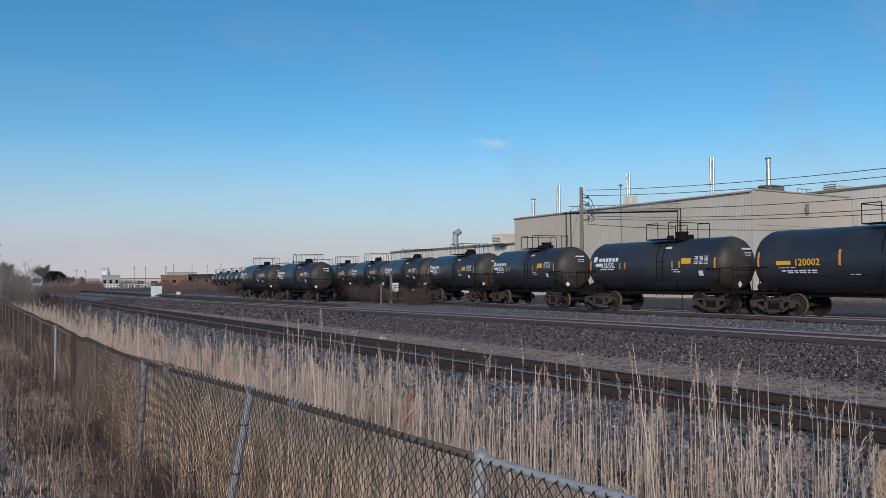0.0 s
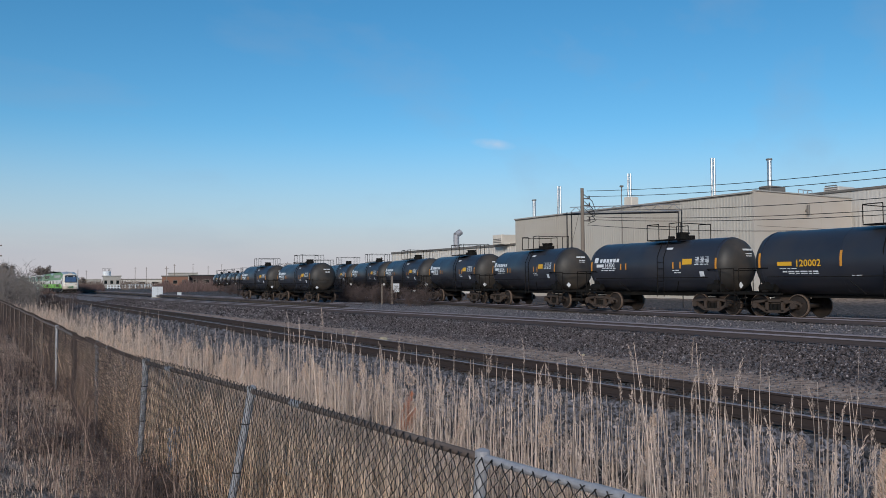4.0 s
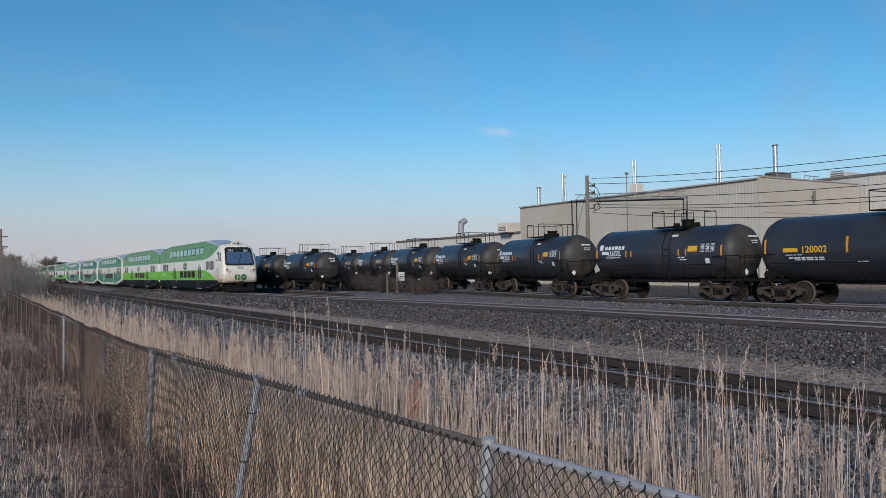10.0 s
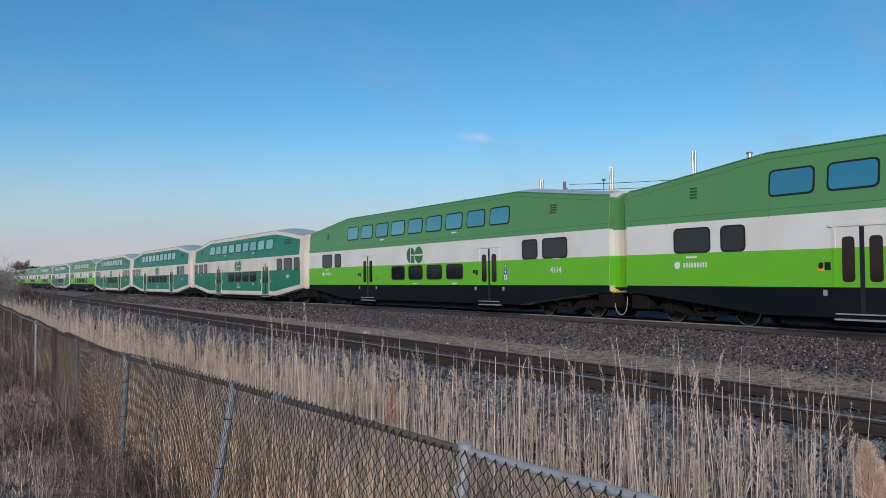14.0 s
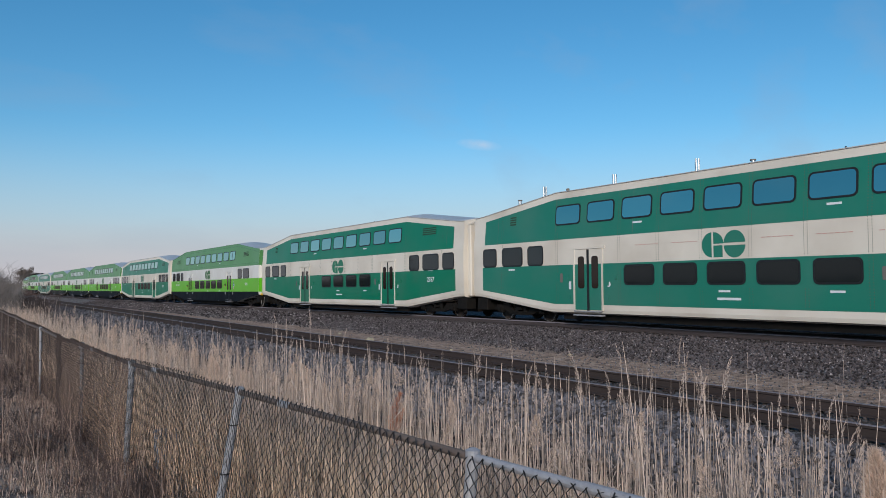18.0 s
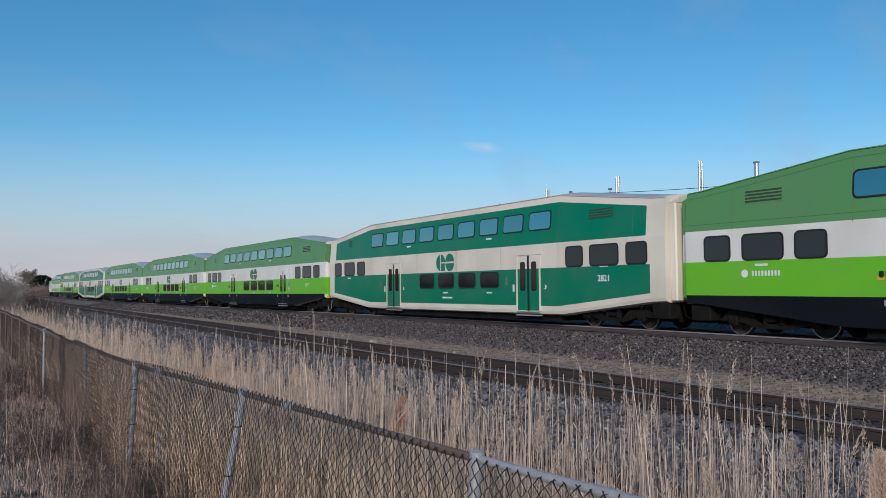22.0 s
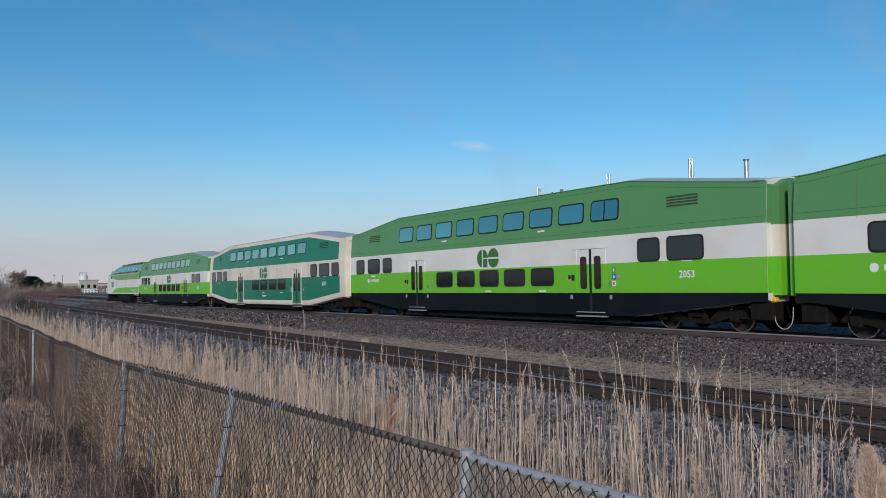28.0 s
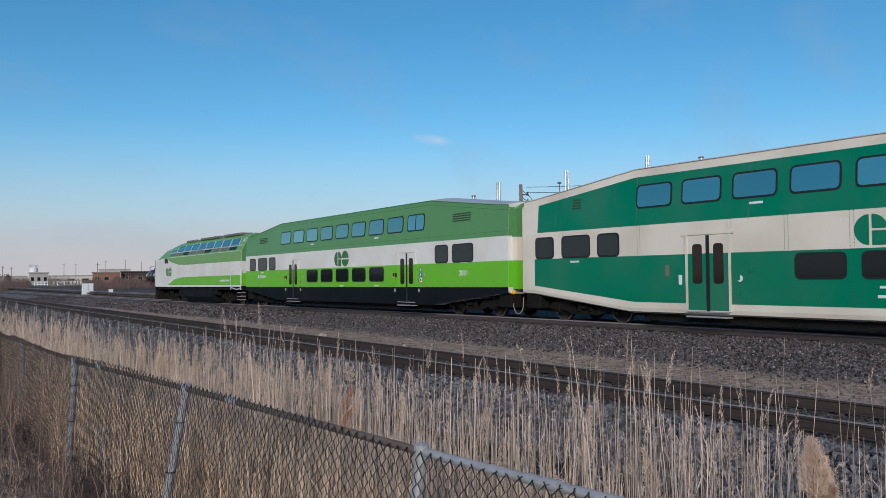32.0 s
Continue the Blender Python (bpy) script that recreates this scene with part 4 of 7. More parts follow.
        # panel joints
        for y in (-11.2, -7.5, -4.7, 3.6, 7.4, 10.9):
            if not (cab and y < -7):
                part("panel_joint", sheet([(y - 0.006, 2.94), (y + 0.006, 2.94), (y + 0.006, coach_eave(y) - 0.28), (y - 0.006, coach_eave(y) - 0.28)], s, 0.006), M["trim"], root)
        if livery != "lime":
            # columns of rivets over the panel joints
            for y in (-7.55, -4.1, -2.43, -0.78, 0.9, 2.55, 4.2, 7.3, 10.6, -10.9):
                for dy in (-0.05, 0.05):
                    bm = bmesh.new()
                    z = 0.78 if abs(y) < 7.4 else 1.25
                    while z < coach_eave(y) - 0.3:
                        if not (1.25 < z < 2.08 and -4.0 < y < 4.0) and not (2.08 < z < 2.82 and abs(y) > 7.9):
                            sheet([(y + dy - 0.009, z), (y + dy + 0.009, z), (y + dy + 0.009, z + 0.03), (y + dy - 0.009, z + 0.03)], s, 0.009, bm=bm)
                        z += 0.075
                    part("riveted_seam", bm, M["rivet_faded"] if faded else M["rivet"], root)["kind"] = "stuff"
            part("operator_name", sheet([(-0.45, 0.93), (0.35, 0.93), (0.35, 1.0), (-0.45, 1.0)], s, 0.008), M["letter"], root)
            if faded:
                for y in (5.6, 3.0, 1.5, -1.6, -3.2, -4.8):
                    bars(root, "red_dashes", s, y - 0.5, y + 0.5, 2.62, 2.64, M["red_faint"], gaps=5)
        part("gutter", sheet(cut_poly(lambda y: coach_eave(y) - 0.012, lambda y: coach_eave(y) + 0.012, -7.6 if cab else -12.5, 12.5), s, 0.03, 0.03), M["roof"] if livery != "lime" else up, root)
    # underframe
    bm = bmesh.new()
    box(bm, -1.2, 1.2, -7.3, 7.3, 0.16, 0.5)
    part("underframe", bm, M["under"], root)
    # end sills: solid dark blocks added behind the trucks to close the view through
    for y0, y1 in ((8.0, 12.2), (-12.2, -8.0)):
        for name, x0, x1, ya, yb, z0, z1 in (("end_frame", -1.25, 1.25, y0, y1, 0.75, 1.0),
                                             ("centre_sill", -0.55, 0.2, y0, y1, 0.25, 0.745),
                                             ("side_sill", 0.3, 0.6, y0 - 0.6, y1 + 0.3, 0.22, 0.745)):
            bm = bmesh.new()
            box(bm, x0, x1, ya, yb, z0, z1)
            part(name, bm, M["under"], root)
    for y in (12.2, -12.2) if not cab else (12.2,):
        bm = bmesh.new()
        box(bm, -1.38, -0.9, y - 0.4, y + 0.3, 0.38, 0.86, bevel=0.02)
        part("end_step", bm, M["under"], root)
    bm = bmesh.new()
    box(bm, -0.15, 0.15, -5.0, -4.7, 4.84, 4.93, bevel=0.03)
    cyl(bm, (-0.9, -3.2, 4.5), (-0.9, -3.2, 4.82), 0.03, seg=6)
    box(bm, -0.3, 0.3, 8.6, 9.4, 4.62, 4.72, bevel=0.03)
    part("roof_fitting", bm, M["under"], root)
    for yc in (-9.9, 9.9):
        wheels += truck_parts(root, yc)
    gangway(root, 12.56, livery)
    if cab:
        cab_nose(root)
    else:
        gangway(root, -12.56, livery)
    return root, wheels


def nose_y(z):
    return float(np.interp(z, (0.9, 1.3, 2.35, 4.0, 4.2), (-13.87, -13.95, -13.85, -13.02, -12.7)))


def nose_front(z):
    """The front line as the nose's rings meet it."""
    zs = (0.92, 1.3, 1.9, 2.35, 2.93, 3.4, 3.95, 4.12)
    return float(np.interp(z, zs, [nose_y(v) for v in zs]))


def nose_ring(z):
    w = float(np.interp(z, (0.9, 2.93, 3.95, 4.2), (1.5, 1.5, 1.36, 1.05)))
    yf, r = nose_y(z), 0.30
    pts = [(-w, max(-12.56, yf + r + 0.01)), (-w, yf + r)]
    pts += [(-w + r - r * math.cos(radians(a)), yf + r - r * math.sin(radians(a))) for a in (22, 45, 68)]
    pts += [(-w + r, yf), (-0.4, yf - 0.05), (0.4, yf - 0.05)]
    half = [p for p in pts if p[0] < -0.1]
    return half + [(-x, y) for x, y in reversed(half)]


def on_nose(poly, off):
    """A panel on the nose's front face from points (x, z)."""
    bm = bmesh.new()
    bm.faces.new([bm.verts.new((x, 0, z)) for x, z in poly])
    cuts = [((x, 0, 0), (1, 0, 0)) for x in (-1.28, -1.24, -1.2, -0.4, 0.4, 1.2, 1.24, 1.28)] + [((0, 0, z), (0, 0, 1)) for z in (1.3, 1.9, 2.35, 2.93, 3.4)]
    for co, no in cuts:
        bmesh.ops.bisect_plane(bm, geom=bm.verts[:] + bm.edges[:] + bm.faces[:], plane_co=co, plane_no=no)
    for v in bm.verts:
        v.co.y = nose_front(v.co.z) - 0.05 * min(1.0, max(0.0, (1.2 - abs(v.co.x)) / 0.8)) - off
        bend = min(max(abs(v.co.x) - 1.2, 0.0), 0.29)
        v.co.y += 0.30 - math.sqrt(0.30 ** 2 - bend ** 2)
    for f in bm.faces:
        f.normal_update()
        if f.normal.y > 0:
            f.normal_flip()
    return bm


def cab_nose(root):
    bm = bmesh.new()
    rings = [[bm.verts.new((x, y, z)) for x, y in nose_ring(z)] for z in (0.92, 1.3, 1.9, 2.35, 2.93, 3.4, 3.95, 4.12)]
    top = [bm.verts.new((x * 0.86, y + (0.12 if y < -12.9 else 0), 4.27)) for x, y in nose_ring(4.2)]
    rings.append(top)
    n = len(top)
    for a, b in zip(rings, rings[1:]):
        for i in range(n - 1):
            bm.faces.new((a[i], a[i + 1], b[i + 1], b[i])).smooth = True
    bm.faces.new(top)
    bm.faces.new(rings[0])
    bmesh.ops.recalc_face_normals(bm, faces=bm.faces[:])
    nose = part("nose", bm, M["rust_white"], root, "rounded white nose with rusty stains")
    part("windscreen", on_nose([(-1.14, 2.38), (1.14, 2.38), (1.27, 2.50), (1.16, 3.84), (0.95, 3.99), (-0.95, 3.99), (-1.16, 3.84), (-1.27, 2.50)], 0.03), M["rubber"], nose)
    part("windscreen_glass", on_nose([(-1.04, 2.54), (1.04, 2.54), (1.13, 2.64), (1.03, 3.56), (-1.03, 3.56), (-1.13, 2.64)], 0.045), M["glass_cab"], nose)
    for x in (-0.66, 0.66):
        me = text_mesh("331", 0.29, M["letter"], "number")
        part("number", me, None, nose, m=Matrix.Translation((x, nose_y(3.68) - 0.10, 3.68)) @ pose(0, 0, 0, 57, 0, 0))
    for x0, x1 in ((-0.10, 0.18), (0.05, -0.55)):
        bm = bmesh.new()
        pipe(bm, [(x0, nose_y(2.62) - 0.12, 2.62), (x1, nose_y(3.35) - 0.12, 3.35)], 0.02)
        part("wiper", bm, M["black"], nose)
    for x, z, r, c in ((-0.13, 2.20, 0.11, "chimney"), (0.13, 2.20, 0.11, "chimney"), (-0.98, 1.88, 0.11, "chimney"), (0.98, 1.88, 0.11, "chimney"), (-1.16, 2.02, 0.08, "red"), (1.16, 2.02, 0.08, "red")):
        bm = bmesh.new()
        y = nose_front(z) - (0.05 if abs(x) < 0.5 else 0.03)
        cyl(bm, (x, y + 0.12, z), (x, y - 0.04, z), r, seg=16)
        lamp = part("headlight" if c == "chimney" else "marker_lamp", bm, M["black"] if c == "chimney" else M["red"], nose)
        part("lamp_pod", cyl(bmesh.new(), (x, y + 0.14, z), (x, y - 0.015, z), r * 1.45, r * 1.25, seg=18), M["cream"], lamp)
        if c == "chimney":
            bm = bmesh.new()
            cyl(bm, (x, y - 0.03, z), (x, y - 0.05, z), r * 0.8, seg=14)
            part("lens", bm, M["letter"], lamp, "bright round lens")
    # raised lip over the lower panel
    for z0, z1, x in ((1.80, 1.84, 1.12), (1.00, 1.035, 1.18)):
        part("lip", on_nose([(-x, z0), (x, z0), (x, z1), (-x, z1)], 0.014), M["trim"] if z0 < 1.5 else M["cream"], nose)
    # round two-part emblem, front
    for dx in (-0.27, 0.27):
        poly = [(dx + 0.265 * math.cos(2 * math.pi * i / 18), 1.36 + 0.27 * math.sin(2 * math.pi * i / 18)) for i in range(18)]
        part("emblem", on_nose(poly, 0.012), M["emblem"], nose)
        lo = dx - 0.27 if dx > 0 else dx
        part("emblem_bar", on_nose([(lo, 1.345), (dx + 0.27, 1.345), (dx + 0.27, 1.38), (lo, 1.38)], 0.016), M["white"], nose)
        if dx < 0:
            part("emblem_bar", on_nose([(dx - 0.02, 1.08), (dx + 0.02, 1.08), (dx + 0.02, 1.64), (dx - 0.02, 1.64)], 0.016), M["white"], nose)
    for s in (-1, 1):
        window_parts(root, s, -12.46, -11.90, 2.88, 3.50, M["glass_low"], r=0.04)
        bm = bmesh.new()
        box(bm, *sorted((s * 1.56, s * 1.74)), -12.56, -12.32, 2.98, 3.42, bevel=0.03)
        box(bm, *sorted((s * 1.44, s * 1.62)), -12.50, -12.44, 2.92, 2.98)
        part("mirror", bm, M["white"], root)
        bm = bmesh.new()
        f = bm.faces.new([bm.verts.new((s * (side_x(z) + (0.008 if z < 2.93 else -0.012 * (z - 2.93) + 0.012)), y, z)) for y, z in ((-12.72, 2.80), (-13.44, 2.72), (-12.96, 3.50), (-12.72, 3.54))])
        part("quarter_window", bm, M["rubber"], root)
        bm = bmesh.new()
        bm.faces.new([bm.verts.new((s * (side_x(z) + (0.014 if z < 2.93 else -0.012 * (z - 2.93) + 0.018)), y, z)) for y, z in ((-12.78, 2.86), (-13.32, 2.79), (-12.93, 3.44), (-12.78, 3.47))])
        part("quarter_pane", bm, M["glass_cab"], root)
        for y, z in ((-12.95, 1.9), (-13.4, 1.9), (-12.95, 1.32), (-13.4, 1.32)):
            bm = bmesh.new()
            cyl(bm, (s * 1.49, y, z), (s * 1.54, y, z), 0.05, seg=10)
            part("rivet_cap", bm, M["letter"], root)
        number = text_mesh("331", 0.30, M["black"], "number")
        if s < 0:
            part("number", number, None, root, m=Matrix.Translation((-1.512, -12.2, 2.06)) @ SIDE)
        part("seam", sheet([(-12.66, 0.93), (-12.645, 0.93), (-12.645, 2.92), (-12.66, 2.92)], s, 0.006), M["trim"], root)
    bm = bmesh.new()
    for x, l in ((-0.35, 0.5), (-0.1, 0.62), (0.18, 0.45)):
        cyl(bm, (x, -12.45, 4.42), (x, -12.45 - l, 4.44), 0.035, 0.13, seg=12)
        box(bm, x - 0.04, x + 0.04, -12.49, -12.35, 4.2, 4.42)
    box(bm, -0.45, 0.3, -12.6, -12.35, 4.24, 4.30)
    part("horn", bm, M["cream"], root)
    bm = bmesh.new()
    cyl(bm, (-0.7, -11.6, 4.1), (-0.7, -11.6, 4.36), 0.12, 0.06, seg=10)
    part("antenna", bm, M["black"], root)
    bm = bmesh.new()
    prism(bm, [(-14.12, 0.15), (-13.86, 0.72), (-13.72, 0.72), (-13.82, 0.15)], "x", -1.22, 1.22)
    part("plough", bm, M["under"], root, "dark steel snow plough")
    bm = bmesh.new()
    box(bm, -0.3, 0.3, -13.9, -12.9, 0.70, 0.95)
    cyl(bm, (0, -13.6, 0.86), (0, -14.3, 0.86), 0.13, seg=10)
    box(bm, -0.16, 0.16, -14.42, -14.2, 0.72, 1.0, bevel=0.03)
    for x in (-1.0, -0.75, 0.75, 1.0):
        pipe(bm, [(x, -13.8, 0.88), (x, -13.95, 0.7), (x * 0.9, -14.0, 0.5)], 0.035)
    part("coupler", bm, M["under"], root)
    bm = bmesh.new()
    box(bm, -1.42, 1.42, -13.35, -12.75, 0.42, 0.92, bevel=0.03)
    part("battery_box", bm, M["under"], root)
    part("notice", sheet([(-13.15, 0.62), (-12.9, 0.62), (-12.9, 0.70), (-13.15, 0.70)], -1, -0.06), M["letter"], root)


def loco_side(z):
    return 1.52 if z < 3.42 else 1.52 - (z - 3.42) * 0.62


def loco_sheet(poly, s, off=0.006):
    bm = bmesh.new()
    f = bm.faces.new([bm.verts.new((s * (loco_side(z) + off), y, z)) for y, z in poly])
    f.normal_update()
    if f.normal.x * s < 0:
        f.normal_flip()
    return bm


def locomotive():
    """Diesel locomotive that pushes; its rear is at y = 0, the cab at y = 20."""
    root = new("locomotive")
    bm = bmesh.new()
    prof = [(-1.52, 1.2), (1.52, 1.2), (1.52, 3.42), (0.92, 4.39), (0.5, 4.55), (-0.5, 4.55), (-0.92, 4.39), (-1.52, 3.42)]
    rings = [[bm.verts.new((x, y, z)) for x, z in prof] for y in (0.35, 14.6)]
    front = [bm.verts.new((x, y, z)) for (x, z), y in zip([(-1.52, 1.2), (1.52, 1.2), (1.52, 3.32), (1.12, 3.95), (0.5, 4.16), (-0.5, 4.16), (-1.12, 3.95), (-1.52, 3.32)], (19.0, 19.0, 18.5, 17.5, 17.3, 17.3, 17.5, 18.5))]
    rings.append(front)
    for a, b in zip(rings, rings[1:]):
        for i in range(8):
            f = bm.faces.new((a[i], a[(i + 1) % 8], b[(i + 1) % 8], b[i]))
            if i in (2, 3, 4, 5, 6):
                f.material_index = 1
    bm.faces.new(rings[0])
    bm.faces.new(front)
    bmesh.ops.recalc_face_normals(bm, faces=bm.faces[:])
    part("hood", bm, [M["white"], M["loco_green"]], root)
    bm = bmesh.new()
    prism(bm, [(17.1, 1.2), (19.45, 1.2), (19.4, 2.4), (19.05, 3.1), (18.75, 3.26), (17.1, 3.26)], "x", -1.49, 1.49)
    part("nose", bm, M["white"], root)
    for x0, x1 in ((-1.25, -0.08), (0.08, 1.25)):
        bm = bmesh.new()
        bm.faces.new([bm.verts.new(v) for v in ((x0, 18.62, 3.34), (x1, 18.62, 3.34), (x1 * 0.72, 17.55, 4.02), (x0 * 0.72, 17.55, 4.02))])
        part("windscreen", bm, M["glass_cab"], root)
    for s in (-1, 1):
        part("lower_stripe", loco_sheet([(0.36, 1.24), (15.9, 1.27), (14.0, 1.72), (12.0, 1.86), (0.36, 1.88)], s), M["lime"], root)
        part("upper_stripe", loco_sheet([(0.36, 2.76), (11.8, 2.76), (13.2, 2.82), (14.8, 3.02), (16.3, 3.38), (0.36, 3.40)], s), M["loco_green"], root)
        part("sill", loco_sheet([(0.36, 1.14), (19.0, 1.14), (19.0, 1.23), (0.36, 1.23)], s, 0.02), M["letter"], root)
        before = set(root.children)
        ring_emblem(root, s, 15.5, 2.30, M["mgreen"], 0.33)
        for o in set(root.children) - before:
            o.location.x = s * 0.035
        bars(root, "operator_name", s, 2.4, 4.2, 1.48, 1.60, M["letter"], gaps=7, off=0.03)
        # two rows of slanted louvre panels below the roof
        for k in range(9):
            y0 = 1.35 + 1.6 * k
            top = 4.26 if y0 < 13 else 4.0
            w = part("louvre_panel", loco_sheet([(y0, 3.80), (y0 + 1.35, 3.80), (y0 + 1.62, top), (y0 + 0.27, top)], s, 0.012), M["glass_loco"], root)
            part("louvre_panel", loco_sheet([(y0, 3.50), (y0 + 1.35, 3.50), (y0 + 1.35, 3.70), (y0, 3.70)], s, 0.012), M["trim"] if k % 3 else M["black"], root)
        for k in range(10):
            y0 = 1.22 + 1.6 * k
            part("louvre_post", loco_sheet([(y0, 3.79), (y0 + 0.09, 3.79), (y0 + 0.36, 4.28), (y0 + 0.27, 4.28)], s, 0.02), M["letter"], root)
        part("roof_rib", loco_sheet([(0.4, 3.72), (15.6, 3.72), (15.6, 3.785), (0.4, 3.785)], s, 0.03), M["roof"], root)
        part("cab_side_window", loco_sheet([(15.6, 2.98), (16.6, 2.98), (16.6, 3.34), (15.9, 3.34)], s, 0.015), M["rubber"], root)
        bm = bmesh.new()
        for y in (0.2, 1.9):
            pipe(bm, [(s * 1.60, y, 0.95), (s * 1.60, y, 2.1), (s * 1.52, y, 2.25)], 0.022)
        pipe(bm, [(s * 1.6, 0.2, 1.1), (s * 1.6, 0.9, 0.95), (s * 1.6, 1.9, 1.1)], 0.022)
        part("handrail", bm, M["letter"], root)
        for k in range(4):
            bm = bmesh.new()
            box(bm, *sorted((s * 1.2, s * 1.58)), 0.35, 0.95, 0.30 + 0.22 * k, 0.34 + 0.22 * k)
            part("step", bm, M["steel"], root)
    for y0, y1, z in ((2.4, 5.6, 4.55), (6.4, 10.4, 4.55), (11.4, 13.6, 4.52)):
        bm = bmesh.new()
        box(bm, -0.75, 0.75, y0, y1, z - 0.04, z + 0.13, bevel=0.05)
        part("roof_hatch", bm, M["trim"], root)
    bm = bmesh.new()
    box(bm, -1.48, 1.48, 0.30, 0.36, 1.24, 2.0)
    part("rear_panel", bm, M["lime"], root)
    bm = bmesh.new()
    prism(bm, [(-1.5, 2.76), (1.5, 2.76), (1.5, 3.42), (0.92, 4.38), (0.5, 4.54), (-0.5, 4.54), (-0.92, 4.38), (-1.5, 3.42)], "y", 0.30, 0.352)
    part("rear_top_panel", bm, M["mgreen"], root)
    part("number", text_mesh("672", 0.40, M["letter"], "number"), None, root, m=Matrix.Translation((-loco_side(4.1) - 0.02, 0.62, 4.1)) @ pose(0, 0, 0, 0, 31.8, 0) @ SIDE)
    bm = bmesh.new()
    cyl(bm, (-1.0, 0.30, 3.55), (-1.0, 0.22, 3.55), 0.13, seg=14)
    part("rear_lamp", bm, M["black"], root)
    bm = bmesh.new()
    box(bm, -0.9, 0.9, 0.0, 0.35, 1.1, 3.2, bevel=0.03)
    part("rear_door", bm, M["black"], root)
    bm = bmesh.new()
    box(bm, -1.45, 1.45, 0.3, 19.2, 0.95, 1.2)
    prism(bm, [(18.7, 0.15), (19.5, 0.15), (19.35, 1.15), (18.7, 1.15)], "x", -1.45, 1.45)
    part("underframe", bm, M["under"], root)
    bm = bmesh.new()
    prism(bm, [(-1.4, 0.95), (1.4, 0.95), (1.4, 0.45), (1.1, 0.12), (-1.1, 0.12), (-1.4, 0.45)], "y", 5.9, 12.3)
    part("fuel_tank", bm, M["navy"], root)
    for y0, y1 in ((12.5, 13.2), (5.0, 5.6)):
        bm = bmesh.new()
        cyl(bm, (-1.25, y0, 0.75), (-1.25, y1, 0.75), 0.2, seg=10)
        part("air_tank", bm, M["under"], root)
    for yc in (3.2, 16.0):
        truck_parts(root, yc)
    return root

TRAIN = []
FLEET = ("", "4114", "2807", "2312", "2767", "2038", "2821", "2517", "4137", "2053", "2765", "2031")
PLAN = (("lime", 4, 2, 2, True, False, False, True), ("lime", 4, 2, 2, False, False, False, True), ("green", 4, 3, 3, False, False, False, False),
        ("green", 5, 3, 2, False, True, False, False), ("green", 4, 3, 3, False, False, False, False), ("lime", 5, 3, 2, False, False, True, False),
        ("green", 4, 3, 3, False, False, False, False), ("lime", 4, 3, 3, False, False, False, False), ("lime", 4, 2, 2, False, False, False, True),
        ("lime", 5, 3, 2, False, False, True, False), ("green", 4, 3, 3, False, False, False, False), ("lime", 5, 3, 2, False, False, True, False))
LABELS = {"lime": "bilevel coach in white, lime and leaf green on the main track", "green": "bilevel coach in cream and deep green on the main track"}
made = {}
for i, kind in enumerate(PLAN):
    if kind in made:
        c = copy_thing(made[kind], pose(MAIN_X, 400, 0))
    else:
        c, _ = coach("cab_coach" if kind[4] else "coach", kind[0], kind[1], kind[2], kind[3], kind[4], kind[5], kind[6], kind[7])
        made[kind] = c
    tagged(c, ("bilevel cab coach with a white rounded nose, lime sides" if kind[4] else "faded " + LABELS["green"] if kind[5] else LABELS[kind[0]]), "train coach", "coaches of the commuter train")
    TRAIN.append((c, (i + 0.5) * COACH))
for (c, _), number in zip(TRAIN, FLEET):
    if number:
        number_part(c, number, -9.88, 1.66, 0.30, M["letter"])
loco = tagged(locomotive(), "white and green diesel locomotive coupled behind the last coach", "locomotive")
TRAIN.append((loco, 12 * COACH))

# ---- parked tank cars ----
def tank_truck(parent, yc):
    t = part("truck", box(bmesh.new(), -1.0, 1.0, yc - 0.22, yc + 0.22, 0.5, 0.78, bevel=0.02), M["truck"], parent)
    for s in (-1, 1):
        # cast side frame: arched top bar, sagging bottom bar, columns between them
        bm = bmesh.new()
        x0, x1 = s * 0.96, s * 1.08
        prism(bm, [(yc - 1.12, 0.52), (yc - 1.0, 0.64), (yc - 0.4, 0.70), (yc + 0.4, 0.70), (yc + 1.0, 0.64), (yc + 1.12, 0.52), (yc + 0.4, 0.60), (yc - 0.4, 0.60)], "x", x0, x1)
        prism(bm, [(yc - 1.05, 0.50), (yc - 0.92, 0.54), (yc - 0.36, 0.28), (yc + 0.36, 0.28), (yc + 0.92, 0.54), (yc + 1.05, 0.50), (yc + 0.42, 0.17), (yc - 0.42, 0.17)], "x", x0, x1)
        for dy in (-0.36, 0.36):
            box(bm, *sorted((x0, x1)), yc + dy - 0.06, yc + dy + 0.06, 0.22, 0.66)
        part("side_frame", bm, M["truck"], t)
        for dy in (-0.18, 0, 0.18):
            part("spring", cyl(bmesh.new(), (s * 1.03, yc + dy, 0.27), (s * 1.03, yc + dy, 0.53), 0.07, seg=8), M["under"], t)
        for dy in (-0.87, 0.87):
            part("axle_box", cyl(bmesh.new(), (s * 1.0, yc + dy, 0.45), (s * 1.17, yc + dy, 0.45), 0.12, seg=10), M["truck"], t)
    for dy in (-0.87, 0.87):
        part("wheelset", TANK_WHEELS, None, t, m=pose(0, yc + dy, 0.457))


TANK_WHEELS = wheelset_mesh(0.457, "tread_rust")


